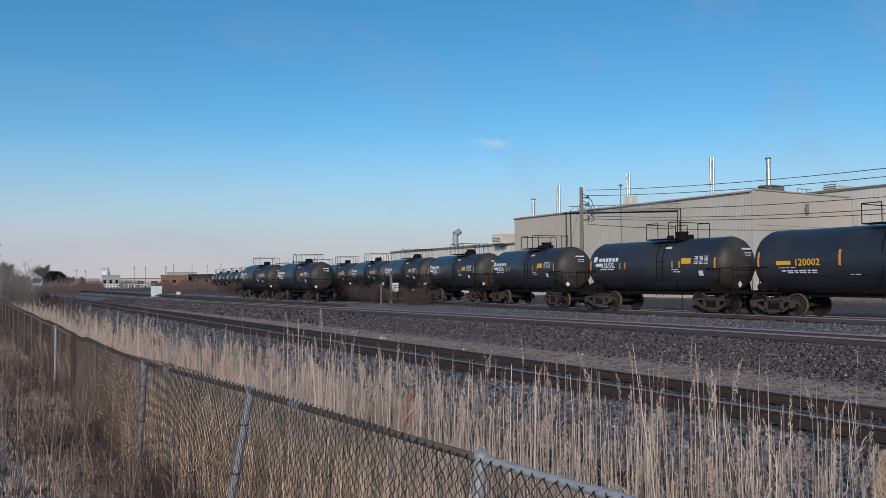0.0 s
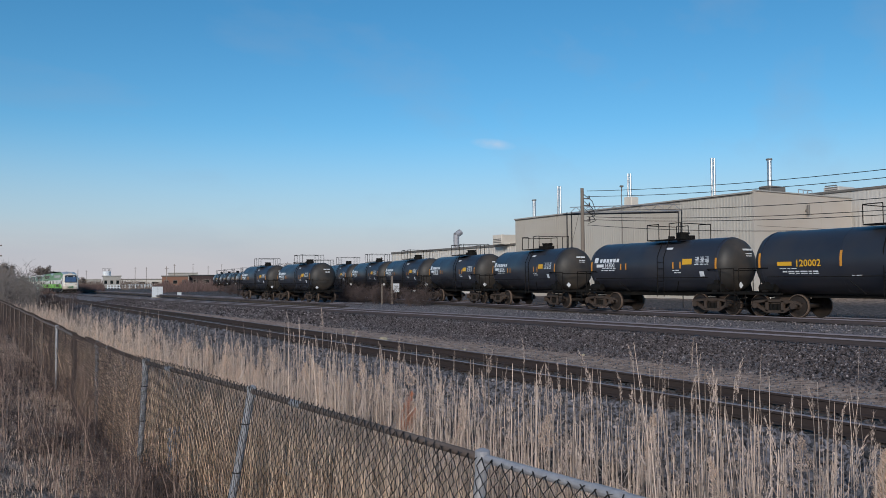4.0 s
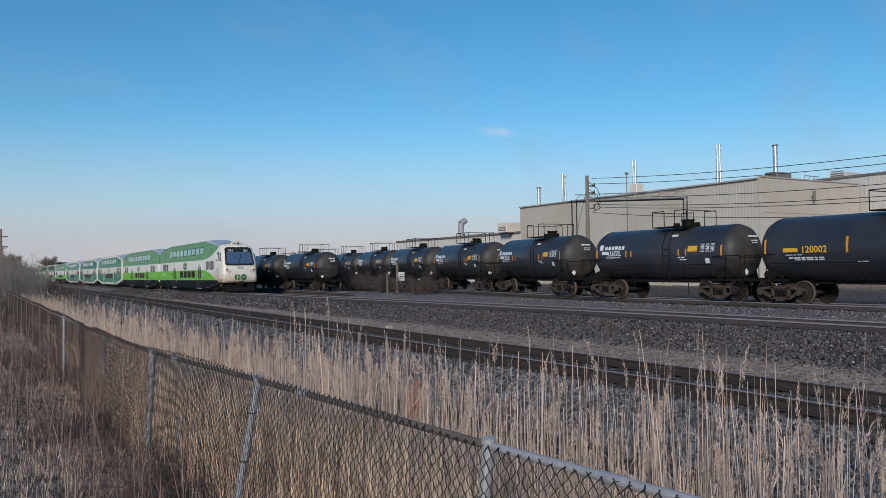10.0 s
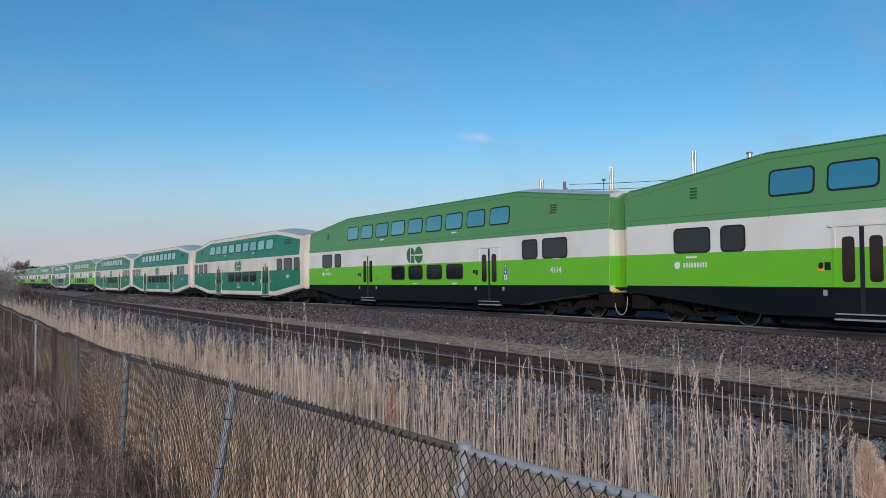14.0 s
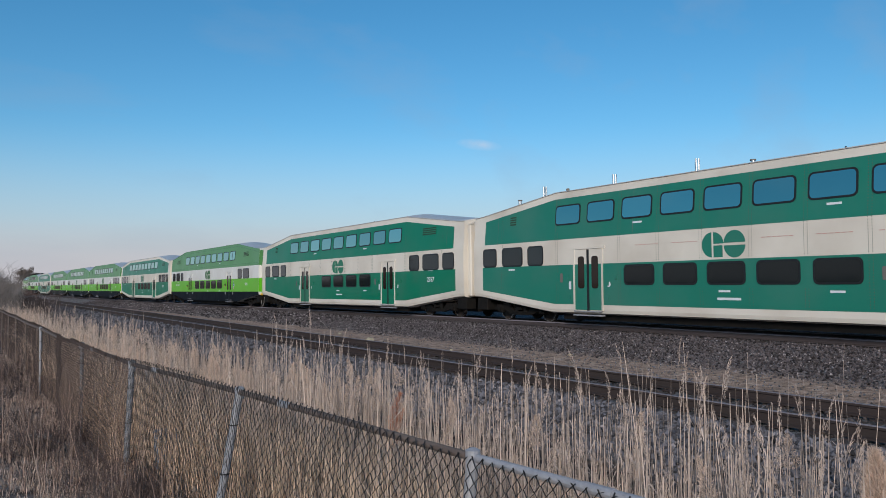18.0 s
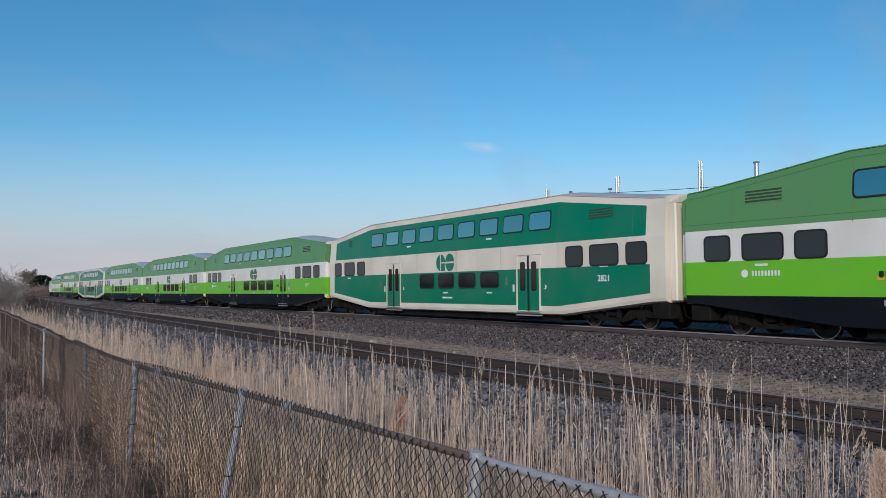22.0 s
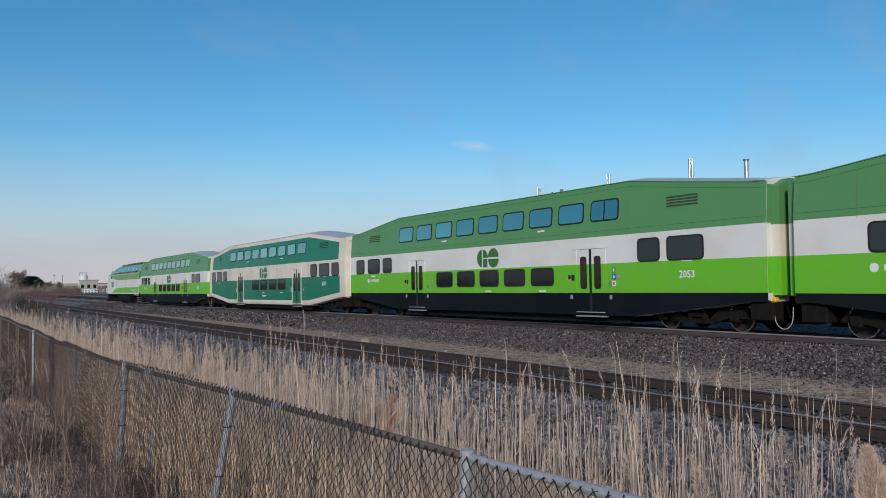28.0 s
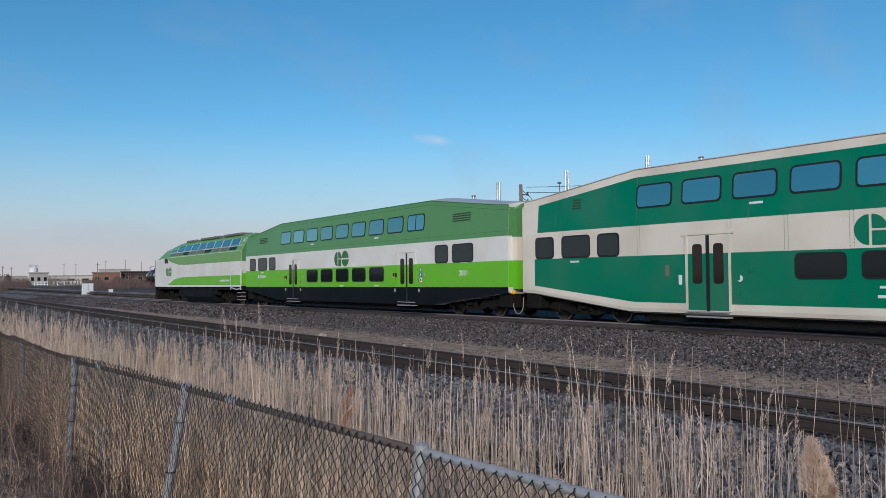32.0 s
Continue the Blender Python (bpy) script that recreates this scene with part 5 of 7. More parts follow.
def tank_band(r, zc, y0, y1, a0, a1, s, off=0.006, n=5):
    """A strip on the shell between two angles above the waist (degrees)."""
    bm = bmesh.new()
    rows = []
    for i in range(n + 1):
        a = radians(a0 + (a1 - a0) * i / n)
        rows.append([bm.verts.new((s * (r + off) * math.cos(a), y, zc + (r + off) * math.sin(a))) for y in (y0, y1)])
    for p, q in zip(rows, rows[1:]):
        f = bm.faces.new((p[0], p[1], q[1], q[0]))
        f.normal_update()
        if f.normal.x * s < 0:
            f.normal_flip()
    return bm


def tank_text(parent, body, size, y, a, r, zc, material, name="number"):
    ca, sa_ = math.cos(radians(a)), math.sin(radians(a))
    m = Matrix.Translation((-(r + 0.012) * ca, y, zc + (r + 0.012) * sa_)) @ pose(0, 0, 0, 0, a, 0) @ SIDE
    part(name, text_mesh(body, size, material, name), None, parent, m=m)


def tank_car(half=4.60, r=1.23, zc=2.17, number="16700", yellow=False, py=-0.8, trucks=3.6):
    root = new("tank_car")
    bm = bmesh.new()
    prof = [(-half, 0.0), (-half + 0.015, 0.35), (-half + 0.09, 0.70), (-half + 0.22, 0.96), (-half + 0.38, 1.12), (-half + 0.56, 1.20), (-half + 0.8, r),
            (-0.9, r), (-0.86, r + 0.012), (0.86, r + 0.012), (0.9, r), (half - 0.8, r), (half - 0.56, 1.20), (half - 0.38, 1.12), (half - 0.22, 0.96),
            (half - 0.09, 0.70), (half - 0.015, 0.35), (half, 0.0)]
    k = r / 1.23
    seg = 36
    rings = []
    for y, rad in prof:
        rad = max(rad * (k if rad < r else 1), 0.001)
        rings.append([bm.verts.new((rad * math.cos(2 * math.pi * i / seg), y, zc + rad * math.sin(2 * math.pi * i / seg))) for i in range(seg)])
    for j, (a, b) in enumerate(zip(rings, rings[1:])):
        for i in range(seg):
            f = bm.faces.new((a[i], a[(i + 1) % seg], b[(i + 1) % seg], b[i]))
            f.smooth = True
            f.material_index = 1 if j < 5 or j > len(rings) - 7 else 0
    bmesh.ops.recalc_face_normals(bm, faces=bm.faces[:])
    part("tank", bm, [M["tank"], M["tank_head"]], root)
    for y in (-half + 0.7, -2.3, 2.3, half - 0.7):
        bm = bmesh.new()
        cyl(bm, (0, y - 0.012, zc), (0, y + 0.012, zc), r + 0.006, seg=36)
        part("weld_seam", bm, M["tank"], root)
    # sill, saddles, end sills
    part("centre_sill", box(bmesh.new(), -0.3, 0.3, -half - 0.55, half + 0.55, 0.78, 1.02), M["under"], root)
    for d in (-1, 1):
        part("end_sill", box(bmesh.new(), -1.35, 1.35, *sorted((d * (half + 0.05), d * (half + 0.5))), 0.88, 1.0), M["under"], root)
        for x in (-1.275, 1.275):
            part("side_sill", box(bmesh.new(), x - 0.075, x + 0.075, *sorted((d * (half - 1.6), d * (half + 0.05))), 0.90, 0.98), M["under"], root)
    for d in (-1, 1):
        bm = bmesh.new()
        y = d * (half - 0.75)
        prism(bm, [(-1.2, 1.0), (1.2, 1.0), (1.0, 1.62), (0.6, 1.2), (-0.6, 1.2), (-1.0, 1.62)], "y", y - 0.12, y + 0.12)
        part("saddle", bm, M["under"], root)
        bm = bmesh.new()
        cyl(bm, (0, d * (half + 0.4), 0.86), (0, d * (half + 0.78), 0.86), 0.10, seg=8)
        box(bm, -0.14, 0.14, *sorted((d * (half + 0.66), d * (half + 0.84))), 0.70, 1.0, bevel=0.03)
        part("coupler", bm, M["under"], root)
        # end railing
        for s in (-1, 1):
            bm = bmesh.new()
            ye, yi = d * (half + 0.4), d * (half - 1.0)
            pipe(bm, [(s * 1.32, ye, 0.98), (s * 1.32, ye, 1.98), (s * 1.32, yi, 1.98), (s * 1.15, yi, 1.9)], 0.02)
            pipe(bm, [(s * 1.32, ye - d * 0.7, 0.98), (s * 1.32, ye - d * 0.7, 1.98)], 0.02)
            part("end_railing", bm, M["under"], root)
        bm = bmesh.new()
        pipe(bm, [(-1.32, d * (half + 0.42), 1.9), (1.32, d * (half + 0.42), 1.9)], 0.02)
        part("end_railing", bm, M["under"], root)
        bm = bmesh.new()
        cyl(bm, (-1.02, d * (half - 1.15), 1.16), (-1.02, d * (half - 0.45), 1.16), 0.17, seg=14)
        part("brake_cylinder", bm, M["under"], root)
        bm = bmesh.new()
        for i in range(4):
            box(bm, -1.38, -1.30, *sorted((d * (half + 0.05), d * (half + 0.45))), 0.30 + 0.2 * i, 0.33 + 0.2 * i)
        pipe(bm, [(-1.36, d * (half + 0.05), 0.3), (-1.36, d * (half + 0.05), 0.95)], 0.015)
        pipe(bm, [(-1.36, d * (half + 0.45), 0.3), (-1.36, d * (half + 0.45), 0.95)], 0.015)
        part("end_ladder", bm, M["under"], root)
        tank_truck(root, d * trucks)
    # side grab rails, ladder and top platform
    for s in (-1, 1):
        bm = bmesh.new()
        pipe(bm, [(s * (r + 0.05), -half + 1.0, 1.62), (s * (r + 0.05), half - 1.0, 1.62)], 0.015)
        pipe(bm, [(s * 0.95, -1.5, 0.95), (s * (r + 0.02), -1.9, 1.45)], 0.018)
        pipe(bm, [(s * 0.95, 1.5, 0.95), (s * (r + 0.02), 1.9, 1.45)], 0.018)
        part("grab_rail", bm, M["under"], root)
    lad = part("ladder", pipe(bmesh.new(), [(-1.30, py - 0.25, 0.75), (-1.30, py - 0.25, zc + 0.4), (-0.95, py - 0.25, zc + 1.15)], 0.018), M["under"], root)
    part("ladder_rail", pipe(bmesh.new(), [(-1.30, py + 0.15, 0.75), (-1.30, py + 0.15, zc + 0.4), (-0.95, py + 0.15, zc + 1.15)], 0.018), M["under"], lad)
    for i in range(6):
        part("rung", pipe(bmesh.new(), [(-1.30, py - 0.25, 0.85 + 0.3 * i), (-1.30, py + 0.15, 0.85 + 0.3 * i)], 0.012), M["under"], lad)
    top = zc + r
    plat = part("platform", box(box(bmesh.new(), -1.0, -0.42, py - 1.05, py + 1.05, top - 0.02, top + 0.03), 0.42, 1.0, py - 1.05, py + 1.05, top - 0.02, top + 0.03), M["under"], root)
    for x in (-1.0, 1.0):
        for y0, y1 in ((py - 1.05, py - 0.35), (py + 0.3, py + 1.05)):
            part("guard_rail", pipe(bmesh.new(), [(x, y0, top), (x, y0, top + 0.75), (x, y1, top + 0.75), (x, y1, top)], 0.02), M["under"], plat)
    for y in (py - 1.05, py + 1.05):
        part("guard_rail", pipe(bmesh.new(), [(-1.0, y, top + 0.73), (1.0, y, top + 0.73)], 0.018), M["under"], plat)
    bm = bmesh.new()
    cyl(bm, (0, py - 0.25, top - 0.1), (0, py - 0.25, top + 0.28), 0.28, seg=16)
    cyl(bm, (0, py - 0.25, top + 0.28), (0, py - 0.25, top + 0.36), 0.32, seg=16)
    cyl(bm, (0.05, py + 0.5, top - 0.1), (0.05, py + 0.5, top + 0.22), 0.16, seg=12)
    box(bm, -0.12, 0.12, py - 0.9, py - 0.7, top - 0.05, top + 0.2, bevel=0.02)
    part("manway", bm, M["under"], root)
    # markings on the side that is seen
    for y in ((-half + 0.62, half - 0.62) if not yellow else (half - 0.62, half - 4.15)):
        part("reflective_strip", tank_band(r, zc, y - 0.05, y + 0.05, -8, 18 if yellow else 14, -1), M["orange"], root)
    if yellow:
        tank_text(root, number, 0.37, half - 2.8, -2, r, zc, M["yellow"])
        part("owner_mark", tank_band(r, zc, half - 2.10, half - 1.45, -5.5, 1.5, -1), M["yellow"], root)
        rowset = ((half - 2.3, half - 1.4, -11, -9.8), (half - 3.2, half - 1.5, -17, -14.5), (half - 3.2, half - 1.7, -20, -18.5), (half - 4.9, half - 4.2, -24, -22.8))
    else:
        tank_text(root, number, 0.29, half - 1.95, 4, r, zc, M["letter"])
        for i in range(6):
            part("name_block", tank_band(r, zc, half - 2.6 + 0.24 * i, half - 2.42 + 0.24 * i, 11.5, 20, -1, 0.008), M["letter"], root)
        part("mark_block", tank_band(r, zc, half - 1.52, half - 1.0, 0.5, 7.5, -1, 0.008, 2), M["letter"], root)
        part("owner_mark", tank_band(r, zc, half - 1.08, half - 0.82, 11, 24, -1), M["letter"], root)
        for y in (-half + 2.62, -half + 3.05, half - 2.75, half - 3.1):
            part("reflective_strip", tank_band(r, zc, y - 0.04, y + 0.04, -6, 8, -1), M["orange"], root)
        part("yellow_panel", tank_band(r, zc, -half + 1.95, -half + 2.5, 2, 14, -1), M["yellow"], root)
        for i in range(7):
            for j in range(3):
                y = -half + 1.0 + 0.28 * j
                part("data_line", tank_band(r, zc, y, y + (0.23, 0.17, 0.21, 0.12)[(i * 3 + j * 2) % 4], 1 + 2.5 * i, 2.3 + 2.5 * i, -1, n=1), M["letter"], root)
        part("placard", tank_band(r, zc, -half + 1.3, -half + 1.55, -24, -13, -1), M["letter"], root)
        part("small_mark", tank_band(r, zc, -1.3, -0.6, 38, 44, -1), M["letter"], root)
        rowset = ((half - 2.4, half - 1.2, -3, -1), (half - 2.3, half - 1.3, -8, -6), (-half + 2.7, -half + 3.4, -11, -9), (-half + 2.6, -half + 3.2, -16, -14))
    for y0, y1, a0, a1 in rowset:
        y = y0
        for w in (0.22, 0.13, 0.3, 0.17, 0.26, 0.2):
            if y + w <= y1:
                part("text_line", tank_band(r, zc, y, y + w, a0, a1, -1, n=1), M["letter"], root)
            y += w + 0.05
    # writing on the near head
    for z, x0, ws, h in ((zc + 0.62, -0.12, (0.22, 0.26), 0.075), (zc + 0.46, 0.02, (0.16, 0.18), 0.04), (zc + 0.36, 0.02, (0.12, 0.2), 0.04)):
        x = x0
        for w in ws:
            bm = bmesh.new()
            box(bm, x, x + w, -half + 0.02, -half + 0.14, z, z + h)
            part("head_text", bm, M["letter"], root)
            x += w + 0.05
    bm = bmesh.new()
    c = (-0.95, -half - 0.46, 1.28)
    prism(bm, [(c[0] - 0.14, c[2]), (c[0], c[2] + 0.14), (c[0] + 0.14, c[2]), (c[0], c[2] - 0.14)], "y", c[1], c[1] + 0.02)
    part("placard", bm, M["letter"], root)
    return root


acid = tank_car()
acid_b = tank_car(number="10116")
big = tank_car(half=6.4, r=1.32, zc=2.18, number="120002", yellow=True, py=0.5, trucks=5.3)


def place_tank(ob, x, y, rz, z=0.0, label="black tank car with white lettering parked on a siding", fresh=True):
    m = pose(x, y, z, 0, 0, -rz)
    c = copy_thing(ob, m) if not fresh else ob
    c.matrix_basis = m
    return tagged(c, label, "tank car", "parked tank cars")


def yard_x(y):
    return YARD_X + yard_shift(y)


place_tank(big, YARD_X, 15.45, 0, label="long black tank car with yellow lettering on a siding")
place_tank(acid, YARD_X, 27.5, 0)
place_tank(acid_b, yard_x(38.8), 38.8, 9.0)
for y in (49.3, 59.6, 69.6, 79.6, 89.8, 100.0, 110.4, 120.8, 131.2, 141.6, 152.0, 162.4, 172.8):
    a = math.degrees(math.atan2(yard_x(y + 3) - yard_x(y - 3), 6))
    place_tank(acid if y % 2 < 1 else acid_b, yard_x(y), y, a, fresh=False)
SPUR_X, SPUR_Z = 26.6, -0.22
for y in (68.4, 79.9):
    place_tank(acid_b, SPUR_X, y, 0, SPUR_Z, "dusty black tank car with faded lettering on a spur", fresh=False)
track("track_spur", "spur track under dusty tank cars beyond the switch", SPUR_X, SPUR_Z, 58, 300, M["railtop_dull"], 58, 110)

# ---- factory and yard behind the tank cars ----
def ribbed_wall(x0, y0, x1, y1, z0, z1, pitch=0.32, depth=0.013, out=(-1, 0), mats=None):
    """A wall of vertical ribs from (x0, y0) to (x1, y1), with thickness behind."""
    d = Vector((x1 - x0, y1 - y0, 0))
    n = max(1, round(d.length / pitch))
    o = Vector((out[0], out[1], 0))
    line = []
    for i in range(n):
        for f, h in ((0.0, 0), (0.45, 0), (0.55, 1), (0.9, 1)):
            line.append(Vector((x0, y0, 0)) + d * ((i + f) / n) + o * (depth * h))
    line.append(Vector((x1, y1, 0)))
    k = len(line)
    vs = [(p.x, p.y, z0) for p in line] + [(p.x, p.y, z1) for p in line]
    fs = [(i, i + 1, k + i + 1, k + i) for i in range(k - 1)]
    b = [Vector((x1, y1, 0)) - o * 0.3, Vector((x0, y0, 0)) - o * 0.3]
    vs += [(b[0].x, b[0].y, z0), (b[1].x, b[1].y, z0), (b[0].x, b[0].y, z1), (b[1].x, b[1].y, z1)]
    m = 2 * k
    fs += [(m, m + 1, m + 3, m + 2), (k - 1, m, m + 2, 2 * k - 1), (0, k, m + 3, m + 1)]
    return raw_mesh("wall", vs, fs, mats or M["wall"])


factory = thing("factory", "long beige factory clad in ribbed metal with flues", "factory building")
FX, FY0, FY1, FH = 55.0, 42.3, 75.0, 8.6
part("long_wall", ribbed_wall(FX, FY1, FX, FY0, -0.3, FH), None, factory)
part("rear_wall", box(bmesh.new(), 68.1, 68.4, FY0 + 0.3, FY1, -0.3, FH), M["wall"], factory)
part("far_wall", box(bmesh.new(), FX + 0.3, 68.1, FY1 - 0.3, FY1, -0.3, FH), M["wall"], factory)
bm = bmesh.new()
box(bm, FX + 0.02, 68.4, FY0, FY0 + 0.3, -0.3, FH + 0.15)
part("end_wall", bm, M["wall_l"], factory, "pale end wall lit by the low sun")
for z in (3.1, 5.9):
    part("wall_joint", box(bmesh.new(), FX + 0.05, 68.35, FY0 - 0.012, FY0, z, z + 0.03), M["trim"], factory)
for x in (59.5, 64.0):
    part("wall_joint", box(bmesh.new(), x, x + 0.03, FY0 - 0.01, FY0, -0.3, FH), M["wall"], factory)
part("corner_trim", box(bmesh.new(), FX - 0.03, FX + 0.36, FY0 - 0.02, FY0 + 0.18, -0.3, FH + 0.1), M["wall_l"], factory)
part("roof", box(bmesh.new(), FX - 0.05, 68.4, FY0 + 0.3, FY1, FH - 0.1, FH + 0.06), M["trim"], factory)
part("roof_edge", box(bmesh.new(), FX - 0.16, FX + 0.1, FY0, FY1 + 0.1, FH, FH + 0.14, bevel=0.02), M["concrete"], factory)
part("roof_edge", box(bmesh.new(), FX + 0.1, 68.5, FY0 - 0.1, FY0 + 0.2, FH + 0.15, FH + 0.26, bevel=0.02), M["concrete"], factory)
for y, w in ((47.2, 1.9), (50.8, 1.9), (44.4, 1.3)):
    d = part("shutter", box(bmesh.new(), FX - 0.09, FX - 0.05, y - w / 2, y + w / 2, 2.6, 5.2), M["wall_l"], factory, "pale louvred wall panel")
    for i in range(8):
        part("slat", box(bmesh.new(), FX - 0.12, FX - 0.09, y - w / 2 + 0.06, y + w / 2 - 0.06, 2.75 + 0.3 * i, 2.87 + 0.3 * i), M["wall"], d)
bm = bmesh.new()
cyl(bm, (61.8, FY0 - 0.25, 7.0), (61.8, FY0 - 0.25, 7.9), 0.12, seg=10)
box(bm, 61.7, 61.9, FY0 - 0.2, FY0, 7.3, 7.5)
part("wall_vent_pipe", bm, M["trim"], factory)
grey_hall = thing("grey_hall", "taller pale metal hall behind the beige factory", "factory building")
part("wall", ribbed_wall(69.3, 62, 69.3, 8, -0.3, 9.55, 0.4, 0.012, mats=M["wall_g"]), None, grey_hall)
part("side_wall", box(bmesh.new(), 69.6, 100, 61.7, 62, -0.3, 9.55), M["wall_g"], grey_hall)
part("roof", box(bmesh.new(), 69.15, 100, 8, 62, 9.55, 9.75), M["trim"], grey_hall)
part("downpipe", cyl(bmesh.new(), (69.1, 36, -0.3), (69.1, 36, 8.2), 0.14, seg=8), M["chimney"], grey_hall)
annex = thing("factory_annex", "low pale annex beside the factory", "factory building")
part("wall", ribbed_wall(58, 112, 58, 75.1, -0.3, 5.9, 0.5, 0.05, mats=M["wall_g"]), None, annex)
part("roof", box(bmesh.new(), 57.8, 85, 75.1, 112, 5.9, 6.15), M["trim"], annex)
part("end_wall", box(bmesh.new(), 58.3, 85, 111.7, 112, -0.3, 5.9), M["wall_g"], annex)


def on_roof(name, label, cat, az, dist, group=""):
    a = radians(az)
    return thing(name, label, cat, group, m=pose(dist * math.sin(a), dist * math.cos(a), 0))


for az, dist, z0, z1, r, n in ((49.88, 81, FH, 13.3, 0.11, 2), (44.28, 88.5, FH + 1.95, 13.1, 0.11, 2), (39.39, 94.5, FH, 12.65, 0.12, 2), (37.61, 93.5, FH, 10.9, 0.2, 1), (53.45, 74.5, FH + 0.9, 11.9, 0.2, 1)):
    f = on_roof("flue", "slim stainless flue standing on the factory roof", "chimney", az, dist, "flues on the factory roof")
    for k in range(n):
        bm = bmesh.new()
        x = (k - (n - 1) / 2) * 0.29
        cyl(bm, (x, -0.3 * x, z0), (x, -0.3 * x, z1), r, seg=12)
        part("flue_pipe", bm, M["chimney"], f)
    if n == 1:
        part("cap", cyl(bmesh.new(), (0, 0, z1), (0, 0, z1 + 0.12), r * 1.35, seg=12), M["trim"], f)
for az, dist, sx, sy, z0, z1, c in ((44.4, 88.5, 1.1, 1.1, FH, FH + 1.95, "cream"), (53.6, 73.5, 2.0, 1.2, FH + 0.06, FH + 0.85, "trim"), (57.6, 86, 2.6, 1.6, 9.75, 10.4, "wall_g"), (35.5, 99.5, 2.4, 2.0, 5.95, 7.25, "cream")):
    u = on_roof("roof_unit", "box-shaped ventilation unit on a flat roof", "ventilation unit", az, dist, "units on the roofs")
    part("casing", box(bmesh.new(), -sx / 2, sx / 2, -sy / 2, sy / 2, z0 + 0.1, z1, bevel=0.05), M[c], u)
    for k in (-1, 1):
        part("foot", box(bmesh.new(), k * sx * 0.35 - 0.08, k * sx * 0.35 + 0.08, -sy / 2, sy / 2, z0, z0 + 0.1), M["trim"], u)
    for k in range(3):
        part("grille", box(bmesh.new(), -sx / 2 - 0.02, -sx / 2, -sy * 0.4, sy * 0.4, z0 + 0.3 + k * 0.2, z0 + 0.4 + k * 0.2), M["trim"], u)
fr = on_roof("roof_frame", "light steel frame standing on the factory roof", "steel frame", 55.6, 80)
for x in (-1.0, -0.3, 0.4, 1.0):
    part("post", cyl(bmesh.new(), (x, 0, FH + 0.05), (x, 0, FH + 1.1), 0.035, seg=6), M["steel"], fr)
part("beam", cyl(bmesh.new(), (-1.0, 0, FH + 1.1), (1.0, 0, FH + 1.1), 0.04, seg=6), M["steel"], fr)
part("brace", cyl(bmesh.new(), (-0.3, 0, FH + 0.1), (0.4, 0, FH + 1.05), 0.03, seg=6), M["steel"], fr)
dk = on_roof("roof_duct", "bent grey ventilation duct above the annex", "duct", 32.0, 116)
part("riser", cyl(bmesh.new(), (0, 0, 6.1), (0, 0, 8.3), 0.42, seg=14), M["steel"], dk)
part("elbow", cyl(bmesh.new(), (-0.1, 0, 8.2), (0.75, 0, 8.75), 0.45, seg=14), M["steel"], dk)

# ---- pole, cables and pipe bridge ----
pole = thing("utility_pole", "weathered wooden utility pole with crossarms and insulators", "utility pole", m=pose(38.0, 43.7, -0.3))
part("shaft", cyl(bmesh.new(), (0, 0, 0), (0, 0, 8.45), 0.17, 0.12, seg=12), M["wood"], pole)
for z in (7.7, 7.2, 6.6, 6.1):
    arm = part("bracket", box(bmesh.new(), 0.0, 0.55, -0.25, -0.1, z - 0.04, z + 0.04), M["trim"], pole)
    part("insulator", cyl(bmesh.new(), (0.5, -0.18, z), (0.5, -0.18, z + 0.22), 0.06, 0.04, seg=8), M["insulator"], arm)
for i in range(3):
    part("jumper", pipe(bmesh.new(), [(0.05, -0.1, 8.0 - 0.5 * i), (0.5, -0.5, 7.5 - 0.5 * i), (0.7, -0.6, 6.9 - 0.4 * i), (0.3, -0.3, 6.7 - 0.4 * i)], 0.025), M["cable"], pole)
part("guy_wire", cyl(bmesh.new(), (0, 0.1, 7.4), (0.5, 3.4, 0.1), 0.012, seg=5), M["cable"], pole)
pole_b = copy_thing(pole, pose(37.6, -10.0, -0.3))


def cable(label, a, b, sag, r=0.018, n=24):
    a, b = Vector(a), Vector(b)
    pts = []
    for i in range(n + 1):
        f = i / n
        p = a.lerp(b, f)
        p.z -= sag * 4 * f * (1 - f)
        pts.append(p)
    ob = thing("overhead_cable", label, "cable", "overhead cables", data=tube(pts, r, 6, M["cable"], "overhead_cable"))
    return ob


for z, zb, sag in ((7.95, 8.0, 1.2), (7.55, 7.6, 1.2), (6.6, 6.7, 1.25), (6.1, 6.2, 1.35), (5.9, 5.7, 1.25), (5.5, 5.2, 1.5)):
    cable("black overhead cable strung from the wooden pole", (38.3, 43.5, z), (37.9, -10.1, zb), sag)

bridge = thing("pipe_bridge", "light lattice pipe bridge carrying black pipes over the yard", "pipe bridge")
ba, bb = Vector((40.0, 47.4, 6.75)), Vector((40.0, 36.3, 6.05))
for dz in (0.0, 0.42):
    part("chord", cyl(bmesh.new(), ba + Vector((0, 0, dz)), bb + Vector((0, 0, dz)), 0.028, seg=6), M["steel"], bridge)
for i in range(16):
    p, q = ba.lerp(bb, i / 16), ba.lerp(bb, (i + 1) / 16)
    up, dn = (Vector((0, 0, 0.42)), Vector((0, 0, 0))) if i % 2 else (Vector((0, 0, 0)), Vector((0, 0, 0.42)))
    part("lattice_bar", cyl(bmesh.new(), p + up, q + dn, 0.022, seg=5), M["steel"], bridge)
part("pipe", cyl(bmesh.new(), ba + Vector((-0.3, 0.4, -0.12)), bb + Vector((-0.3, 0, -0.12)), 0.06, seg=8), M["black"], bridge)
